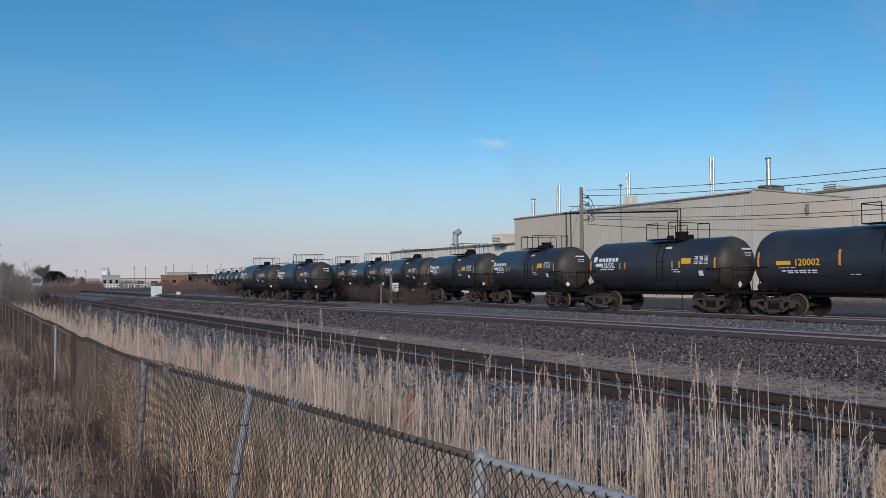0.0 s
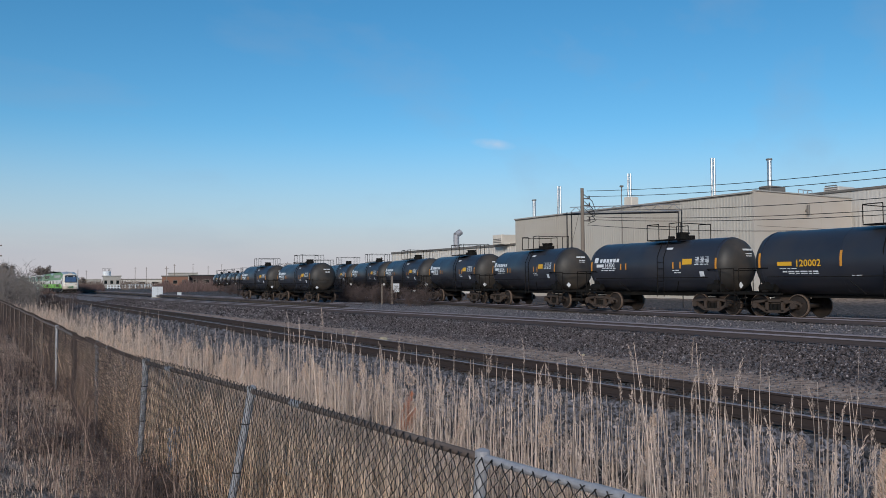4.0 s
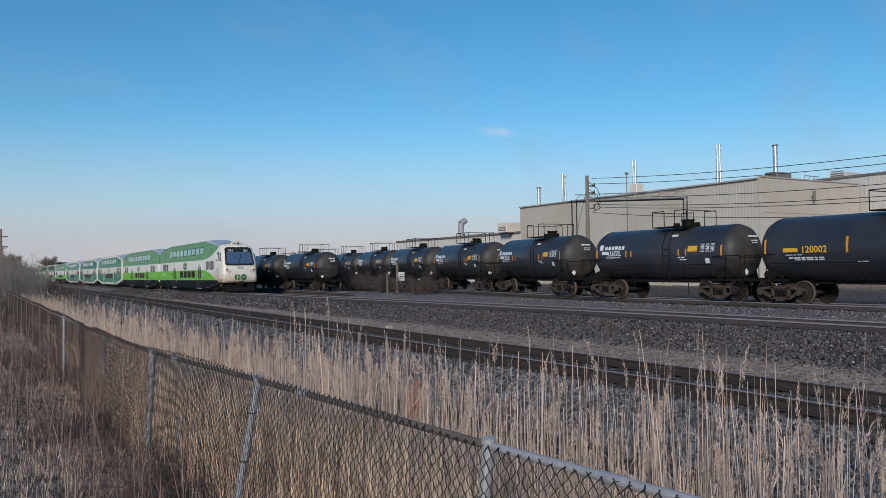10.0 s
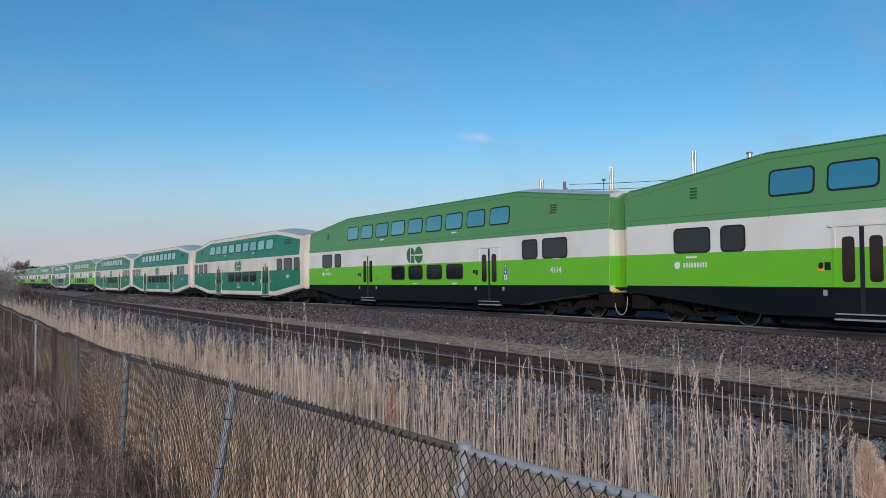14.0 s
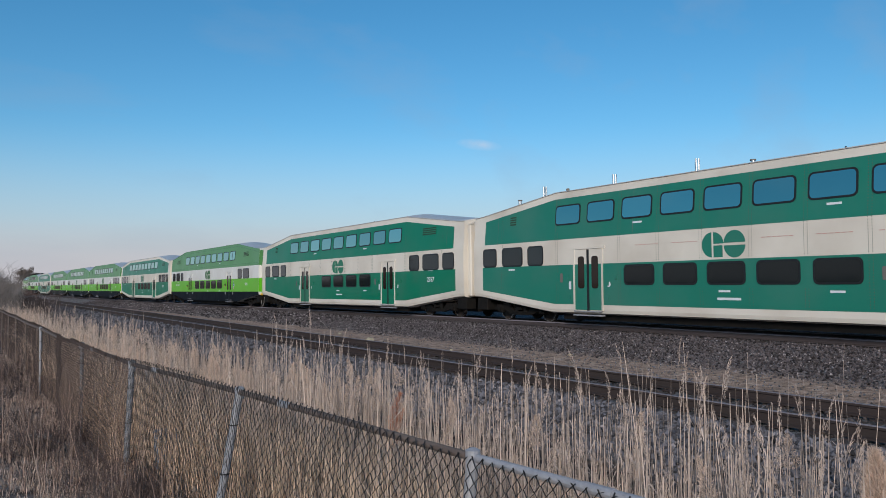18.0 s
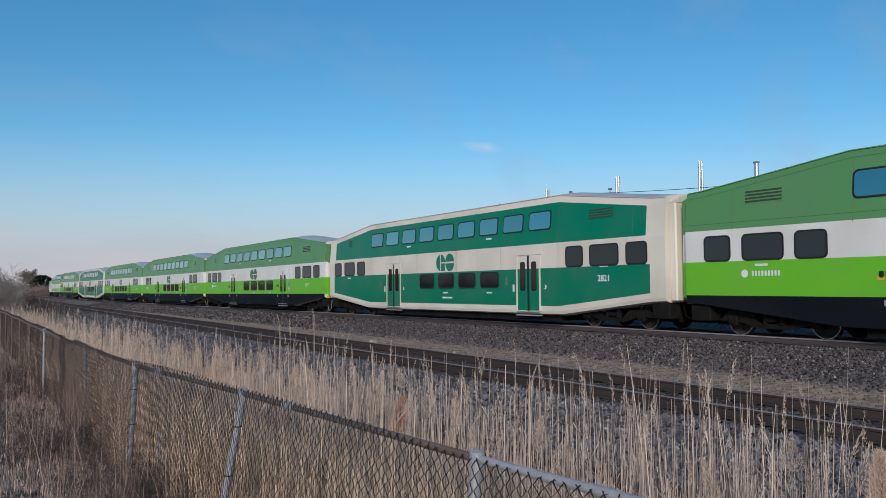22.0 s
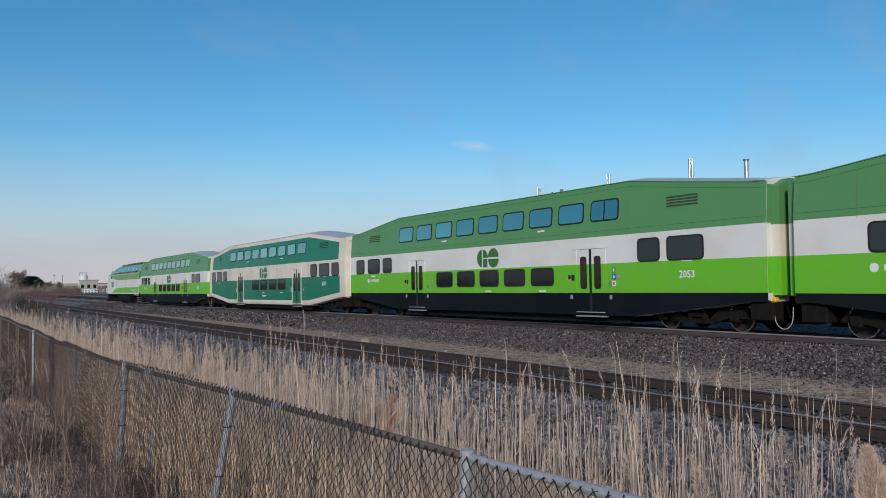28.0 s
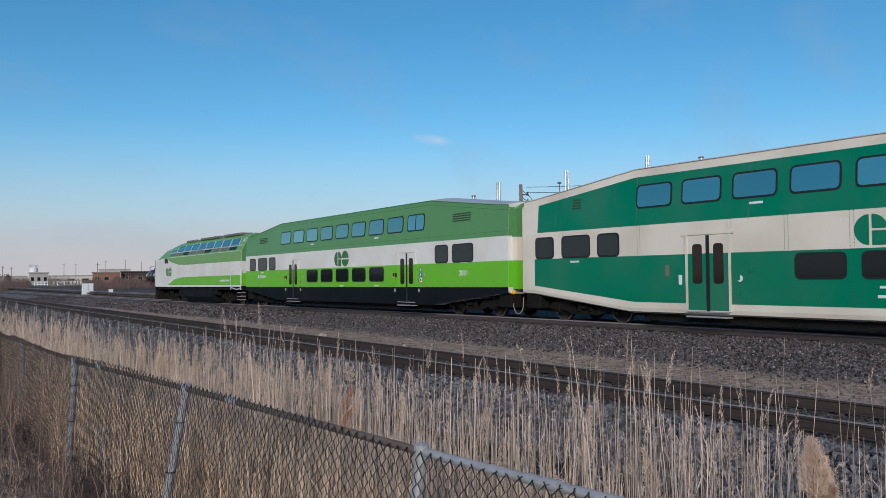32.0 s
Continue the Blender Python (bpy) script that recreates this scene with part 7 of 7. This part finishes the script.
def grass(name, label, material, n, region, height, width, droop=0.6):
    vs, fs = [], []
    while len(fs) < 2 * n:
        x, y = region()
        z = ground_z(x, y) - 0.01
        a = rng.uniform(0, 6.283)
        h = height * rng.uniform(0.5, 1.3)
        l = droop * rng.uniform(0.1, 1.0)
        d = Vector((math.cos(a), math.sin(a), 0))
        s = Vector((-d.y, d.x, 0)) * width * rng.uniform(0.7, 1.4)
        p = Vector((x, y, z))
        m = p + d * l * h * 0.35 + Vector((0, 0, h * 0.62))
        q = p + d * l * h + Vector((0, 0, h * (0.95 - 0.5 * l)))
        i = len(vs)
        vs += [tuple(p + s), tuple(p - s), tuple(m + s * 0.7), tuple(m - s * 0.7), tuple(q)]
        fs += [(i, i + 1, i + 3, i + 2), (i + 2, i + 3, i + 4)]
    return thing(name, label, "grass", kind="stuff", data=raw_mesh(name, vs, fs, material))


def bank():
    y = 1.5 + 34 * rng.beta(1.0, 2.2)
    return rng.uniform(-3.0 - 0.02 * y, fence_x(y) + 0.35), y


grass("dead_grass", "matted dead grass on the bank before the fence", M["bank"], 55000, bank, 0.11, 0.0028, 1.4)


def by_fence():
    y = 2.0 + 40 * rng.beta(1.0, 1.8)
    return fence_x(y) - 0.1 - 1.5 * rng.beta(1.0, 2.4) * (1 + 0.06 * y), y


grass("tall_dead_grass", "tall brown grass growing along the fence", M["weed"], 5500, by_fence, 0.22, 0.003, 0.9)
grass("ditch_grass", "dry matted reed litter at the foot of the reeds", M["reed"], 5500,
      lambda: (lambda y: (fence_x(y) + rng.uniform(0.1, 4.2), y))(0.5 + 30 * rng.beta(1, 1.8)), 0.5, 0.004, 0.6)
wp = []
for _ in range(420):
    x, y = by_fence()
    wp.append((x, y, ground_z(x, y) - 0.02))
weeds, wt = stalks("dead_weeds", "dark dry weed stems along the fence", "weeds", M["weed"], wp, [rng.uniform(0.45, 1.15) for _ in wp], 0.0035, 0.16)
pale, pt = stalks("pale_weeds", "pale dry stems leaning at the fence", "weeds", M["straw"], wp[::6], [rng.uniform(0.6, 1.1) for _ in wp[::6]], 0.0045, 0.3)
# small branches and seed heads on the weeds
bp = [(x - dx * 0.2 + rng.normal(0, 0.01), y - dy * 0.2, z - rng.uniform(0.02, 0.35)) for x, y, z, dx, dy in wt for _ in range(3)]
side_stems, st = stalks("weed_branches", "fine side stems of the dead weeds", "weeds", M["weed"], bp, [rng.uniform(0.1, 0.3) for _ in bp], 0.0022, 0.7, 2)
plumes("weed_heads", "small brown seed heads on the dead weeds", M["seed"], [t for t in wt + st if rng.random() < 0.22], 0.045, 9, 0.004)
bm = bmesh.new()
heads = [t for t in pt if rng.random() < 0.35 and t[1] < 14]
for x, y, z, dx, dy in heads:
    bmesh.ops.create_icosphere(bm, subdivisions=1, radius=0.012, matrix=Matrix.Translation((x, y, z)) @ Matrix.Diagonal((1, 1, 1.6, 1)))
thing("teasel_heads", "pale prickly seed heads on dry stems", "seed heads", kind="stuff", data=mesh_of(bm, "teasel_heads", M["seed"]))


def twig_mesh(name, seed, height, spread, trunks, depth, material, r0=0.03, min_r=0.004, children=4, up=0.55):
    """Bare branching from the ground: tapered limbs that fork down to fine twigs."""
    rg = np.random.default_rng(seed)
    vs, fs = [], []

    def limb(p, d, length, r, level):
        n = 3
        pts, q, dd = [p], p, d
        for i in range(n):
            dd = (dd + Vector(rg.normal(0, 0.13, 3)) + Vector((0, 0, 0.06))).normalized()
            q = q + dd * length / n
            pts.append(q)
        base = len(vs)
        for i, c in enumerate(pts):
            rr = r * (1 - 0.55 * i / n)
            s = dd.orthogonal().normalized()
            t = dd.cross(s)
            for e in range(3):
                a = e * 2.0944
                vs.append(tuple(c + (s * math.cos(a) + t * math.sin(a)) * rr))
        for i in range(n):
            for e in range(3):
                g = (e + 1) % 3
                b = base + 3 * i
                fs.append((b + e, b + g, b + 3 + g, b + 3 + e))
        if level < depth:
            for k in range(children + (1 if level == 0 else 0)):
                f = rg.uniform(0.3, 1.0)
                c = pts[min(n, int(f * n))].lerp(pts[min(n, int(f * n) + 1)], f * n % 1.0) if f < 1 else pts[-1]
                side = Vector(rg.normal(0, 1, 3))
                side -= side.project(dd)
                nd = (dd * up + side.normalized() * rg.uniform(0.4, 0.9)).normalized()
                limb(c, nd, length * rg.uniform(0.5, 0.75), max(min_r, r * 0.5), level + 1)
    for k in range(trunks):
        a = rg.uniform(0, 6.283)
        rad = spread * math.sqrt(rg.uniform(0, 1)) * (1 if trunks > 1 else 0)
        lean = Vector((math.cos(a) * 0.3, math.sin(a) * 0.3, 1)).normalized() if trunks > 1 else Vector((0, 0, 1))
        limb(Vector((rad * math.cos(a), rad * math.sin(a), -0.1)), lean, height * rg.uniform(0.38, 0.6), r0, 0)
    return raw_mesh(name, vs, fs, material)


BUSH = [twig_mesh("twigs", 11 + i, 1.6, 0.7, 9, 3, M["twig"], 0.016, 0.0035, 4) for i in range(3)]
PALE = [twig_mesh("twigs", 31 + i, 2.4, 1.0, 7, 3, M["twig_pale"], 0.022, 0.005, 5) for i in range(2)]


def split_tree(me):
    """The trunk and the branches as two meshes."""
    vs, fs = [tuple(v.co) for v in me.vertices], [tuple(p.vertices) for p in me.polygons]
    return (raw_mesh("trunk", vs[:12], fs[:9], me.materials[0]), raw_mesh("crown", vs[12:], [tuple(i - 12 for i in f) for f in fs[9:]], me.materials[0]))


FARTREE = [split_tree(twig_mesh("branches", 61 + i, 7.0, 0, 1, 4, M["far_twig"], 0.2, 0.04, 5, 0.5)) for i in range(2)]


def bush(mesh, x, y, s, label, z=None, group="bare bushes"):
    t = thing("bare_bush", label, "bush", group, m=pose(x, y, (ground_z(x, y) if z is None else z), 0, 0, rng.uniform(0, 360)) @ Matrix.Diagonal((s, s, s, 1)), data=mesh)
    return t


# dark brush beyond the far end of the fence, paler bushes on its left
for i in range(46):
    y = rng.uniform(58, 80)
    bush(BUSH[i % 3], rng.uniform(2.2, 5.6), y, rng.uniform(0.9, 1.4), "dark leafless bush tangled beyond the fence")
for i in range(16):
    y = rng.uniform(50, 75)
    bush(PALE[i % 2], rng.uniform(0.2, 2.8), y, rng.uniform(1.25, 1.75), "pale leafless bush behind the end of the fence")
for i in range(10):
    y = rng.uniform(26, 48)
    bush(BUSH[i % 3], rng.uniform(-0.4, 1.3), y, rng.uniform(0.45, 0.75), "low leafless bush before the far fence")
for i in range(22):
    y = rng.uniform(5.5, 22)
    bush(BUSH[i % 3], fence_x(y) - 0.25 - rng.beta(1, 1.6) * (0.5 + 0.05 * y), y, rng.uniform(0.26, 0.45), "low leafless shrub before the fence")
# brush in front of the bending siding
for i in range(60):
    y = rng.uniform(50, 150)
    x = yard_x(y) - 2.3 - rng.uniform(0, 1.5 + 0.03 * (y - 50))
    bush(BUSH[i % 3], x, y, rng.uniform(0.9, 1.4), "reddish leafless brush beside parked tank cars")


def tree(mesh, x, y, s, label):
    t = thing("bare_tree", label, "tree", "bare trees", m=pose(x, y, -0.4, 0, 0, rng.uniform(0, 360)) @ Matrix.Diagonal((s, s, s, 1)))
    part("trunk", mesh[0], None, t)
    part("crown", mesh[1], None, t, "bare branches and twigs")
    return t


for az, d, s in ((3.0, 390, 2.0), (3.9, 430, 1.8), (4.5, 450, 2.0), (4.9, 440, 1.6), (5.4, 460, 1.5), (2.2, 360, 1.8), (2.6, 400, 1.9), (6.2, 390, 0.9), (7.0, 340, 0.8), (20.9, 125, 0.9), (25.2, 140, 0.55), (15.9, 380, 1.0), (1.2, 150, 0.9), (0.2, 170, 1.0)):
    tree(FARTREE[int(d) % 2], d * math.sin(radians(az)), d * math.cos(radians(az)), s, "leafless tree in the distance")
# dark conifer clump by the line
vs, fs = [], []
for _ in range(2600):
    a, f = rng.uniform(0, 6.283), rng.uniform(0, 1)
    rr = 3.2 * math.sqrt(max(0.05, 1 - f * f)) * rng.uniform(0.6, 1.05)
    p = Vector((rr * math.cos(a), rr * math.sin(a), 0.5 + 3.6 * f))
    d = Vector((math.cos(a), math.sin(a), rng.uniform(-0.1, 0.8))).normalized()
    q, s = p + d * 0.5, Vector((-d.y, d.x, 0.3)) * 0.16
    i = len(vs)
    vs += [tuple(p - s), tuple(p + s), tuple(q)]
    fs.append((i, i + 1, i + 2))
con = thing("conifer", "dark green conifer clump beyond the far tracks", "tree", m=pose(400 * math.sin(radians(5.15)), 400 * math.cos(radians(5.15)), -0.4) @ Matrix.Diagonal((1.7, 1.7, 1.7, 1)))
part("trunk", cyl(bmesh.new(), (0, 0, 0), (0, 0, 2.2), 0.2, seg=8), M["bark"], con)
part("crown", raw_mesh("crown", vs, fs, M["pine"]), None, con)

# far brush and woods along the horizon
vs, fs = [], []
for _ in range(42000):
    az = rng.uniform(-25, 62)
    d = rng.uniform(240, 620)
    if 0 < az < 9 and d < 330:
        d += 90
    x, y = d * math.sin(radians(az)), d * math.cos(radians(az))
    h = rng.uniform(0.8, 3.2) * (1 + 0.6 * noise.noise((az * 0.4, 0, 3.0))) + (d - 240) * 0.003
    w = rng.uniform(0.04, 0.16)
    i = len(vs)
    ca, sa2 = math.cos(radians(az)), -math.sin(radians(az))
    lean = rng.normal(0, 0.4)
    vs += [(x - w * ca, y - w * sa2, -0.5), (x + w * ca, y + w * sa2, -0.5), (x + lean * ca, y + lean * sa2, h - 0.4)]
    fs.append((i, i + 1, i + 2))
thing("far_brush", "brown leafless brush along the far side of the yard", "brush", kind="stuff", data=raw_mesh("far_brush", vs, fs, M["far_twig"]))

# nearer brush before the far buildings
vs, fs = [], []
for k in range(9000):
    az = rng.uniform(4.2, 8.0) if k % 3 == 0 else rng.uniform(11.0, 18.5)
    d = rng.uniform(215, 285) if az < 9 else rng.uniform(165, 260)
    x, y = d * math.sin(radians(az)), d * math.cos(radians(az))
    h = rng.uniform(0.6, 2.3) * (1 + 0.7 * noise.noise((az * 1.4, 0, 9.0)))
    w, lean = rng.uniform(0.03, 0.10), rng.normal(0, 0.35)
    i, g = len(vs), ground_z(x, y) - 0.1
    ca, sa2 = math.cos(radians(az)), -math.sin(radians(az))
    vs += [(x - w * ca, y - w * sa2, g), (x + w * ca, y + w * sa2, g), (x + lean * ca, y + lean * sa2, g + h)]
    fs.append((i, i + 1, i + 2))
thing("yard_brush", "reddish leafless brush before the far buildings", "brush", kind="stuff", data=raw_mesh("yard_brush", vs, fs, M["brush_red"]))

# straw and twigs on the dirt strip, a rank tuft round the blue box
grass("strip_litter", "flattened straw scattered over the dirt strip", M["straw"], 9000,
      lambda: (rng.uniform(12.2, 15.6), 5 + 45 * rng.beta(1, 2)), 0.03, 0.004, 4.5)
grass("box_weeds", "dark weeds grown up round the blue box", M["weed"], 420,
      lambda: (2.0 + rng.normal(-0.1, 0.22), 8.6 + rng.normal(0, 0.22)), 0.42, 0.004, 0.7)
grass("yard_weeds", "dark dead weeds along the far side of the siding", M["weed"], 16000,
      lambda: (lambda y: (yard_x(y) + rng.uniform(2.2, 6.5), y))(5 + 60 * rng.random()), 0.2, 0.006, 1.3)
grass("fence_reeds", "leaning straw crowded against the back of the fence", M["reed_gold"], 26000,
      lambda: (lambda y: (fence_x(y) + 0.12 + 1.4 * rng.beta(1, 1.4), y))(2.5 + 24 * rng.beta(1, 1.4)), 1.12, 0.0045, 0.5)

# ---- ballast stones ----
def stones(name, label, material, n, region, size):
    """Angular stones as one mesh: jittered octahedra resting in the ballast."""
    vs, fs = [], []
    tri = ((0, 2, 4), (2, 1, 4), (1, 3, 4), (3, 0, 4), (2, 0, 5), (1, 2, 5), (3, 1, 5), (0, 3, 5))
    for _ in range(n):
        x, y = region()
        s = size * rng.uniform(0.55, 1.35)
        z = ground_z(x, y) + s * rng.uniform(-0.1, 0.5)
        rx = Euler(rng.uniform(0, 6.28, 3)).to_matrix()
        i = len(vs)
        for d in ((1, 0, 0), (-1, 0, 0), (0, 1, 0), (0, -1, 0), (0, 0, 1), (0, 0, -1)):
            v = rx @ (Vector(d) * s * 0.5 * rng.uniform(0.6, 1.3))
            vs.append((x + v.x, y + v.y, z + v.z))
        fs += [(i + a, i + b, i + c) for a, b, c in tri]
    return thing(name, label, "ballast", kind="stuff", data=raw_mesh(name, vs, fs, material))


def shoulder():
    y = 2.5 + 42 * rng.beta(1.0, 2.0)
    return 6.9 + 1.95 * rng.random() ** 0.8, y


def crib():
    y = 2.5 + 30 * rng.beta(1.0, 2.0)
    x = rng.uniform(8.6, 11.7)
    return x, y


def slope():
    y = 5 + 50 * rng.beta(1.0, 2.0)
    return rng.triangular(15.0, 17.6, 18.9), y


def main_bed():
    y = 6 + 40 * rng.beta(1.0, 2.0)
    return rng.uniform(18.6, 21.8), y


stones("ballast_grey", "loose grey ballast stones on the near shoulder", M["stone"], 18000, shoulder, 0.075)
stones("ballast_near_bed", "dark ballast stones between the near sleepers", M["stone_d"], 5000, crib, 0.055)
stones("ballast_slope", "dark brown ballast stones on the main track slope", M["stone_b"], 26000, slope, 0.064)
stones("ballast_main_bed", "dark ballast stones under the main track", M["stone_b"], 4000, main_bed, 0.06)
stones("dirt_gravel", "scattered pale gravel on the dirt strip", M["stone"], 2500, lambda: (rng.uniform(11.8, 16), 5 + 35 * rng.beta(1, 2)), 0.04)
stones("pale_slope_stones", "pale stones among the dark ballast", M["stone_p"], 3200, slope, 0.052)
stones("pale_bed_stones", "pale stones between the main track and the siding", M["stone_p"], 4200, lambda: (rng.uniform(21.5, 28.2), 8 + 55 * rng.beta(1, 1.8)), 0.06)
stones("pale_near_stones", "pale stones in the grey shoulder", M["stone_p"], 1500, shoulder, 0.06)
stones("far_shoulder_stones", "grey ballast stones on the distant shoulder", M["stone"], 5000, lambda: (rng.uniform(6.6, 8.9), rng.uniform(30, 95)), 0.13)
stones("far_slope_stones", "dark ballast stones along the distant slope", M["stone_b"], 6000, lambda: (rng.triangular(15.0, 17.6, 18.9), rng.uniform(38, 120)), 0.13)
stones("far_pale_stones", "pale stones along the distant slope", M["stone_p"], 900, lambda: (rng.triangular(15.0, 17.6, 18.9), rng.uniform(38, 100)), 0.11)


# ---- the train moves ----
HEAD = ((0, 282.0), (1, 258.6), (2, 235.8), (3, 213.5), (4, 191.7), (5, 170.2), (6, 149.3), (7, 128.6), (8, 108.3), (9, 88.7), (10, 69.1),
        (11, 49.6), (11.5, 39.7), (12, 30.9), (12.5, 20.4), (13, 11.4), (13.5, 2.0), (14, -7.15), (14.5, -15.4), (15, -24.2), (16, -42.0),
        (17, -59.35), (18, -76.0), (19, -92.3), (20, -107.75), (21, -123.3), (22, -138.8), (23, -153.8), (24, -167.8), (25, -181.67),
        (26, -194.9), (27, -207.8), (28, -220.4), (29, -232.3), (30, -243.4), (31, -253.5), (32, -263.35))


def motions():
    for ob, y in TRAIN:
        walk(ob, [(t, pose(MAIN_X, h + y, grade(h + y), math.degrees(math.atan((grade(h + y + 8) - grade(h + y - 8)) / 16)))) for t, h in HEAD])
    # the wheelsets roll: one turn each 2.64 m, less than a quarter turn from row to row
    axles = [o for ob, y in TRAIN for o in ob.children if o.name.startswith("wheelset")]
    rows, angle = [], 0.0
    for i in range(32 * FPS + 1):
        t = i / FPS
        way = np.interp(t, [r[0] for r in HEAD], [r[1] for r in HEAD]) - np.interp(t + 1 / FPS, [r[0] for r in HEAD], [r[1] for r in HEAD])
        rows.append((t, pose(0, 0, 0, math.degrees(angle))))
        angle += min(way / WHEEL_R, radians(88))
    walk(axles[0], rows)
    for o in axles[1:]:
        keys = o.animation_data_create()
        keys.action = axles[0].animation_data.action
        keys.action_slot = axles[0].animation_data.action_slot
        o.rotation_mode = "QUATERNION"


motions()
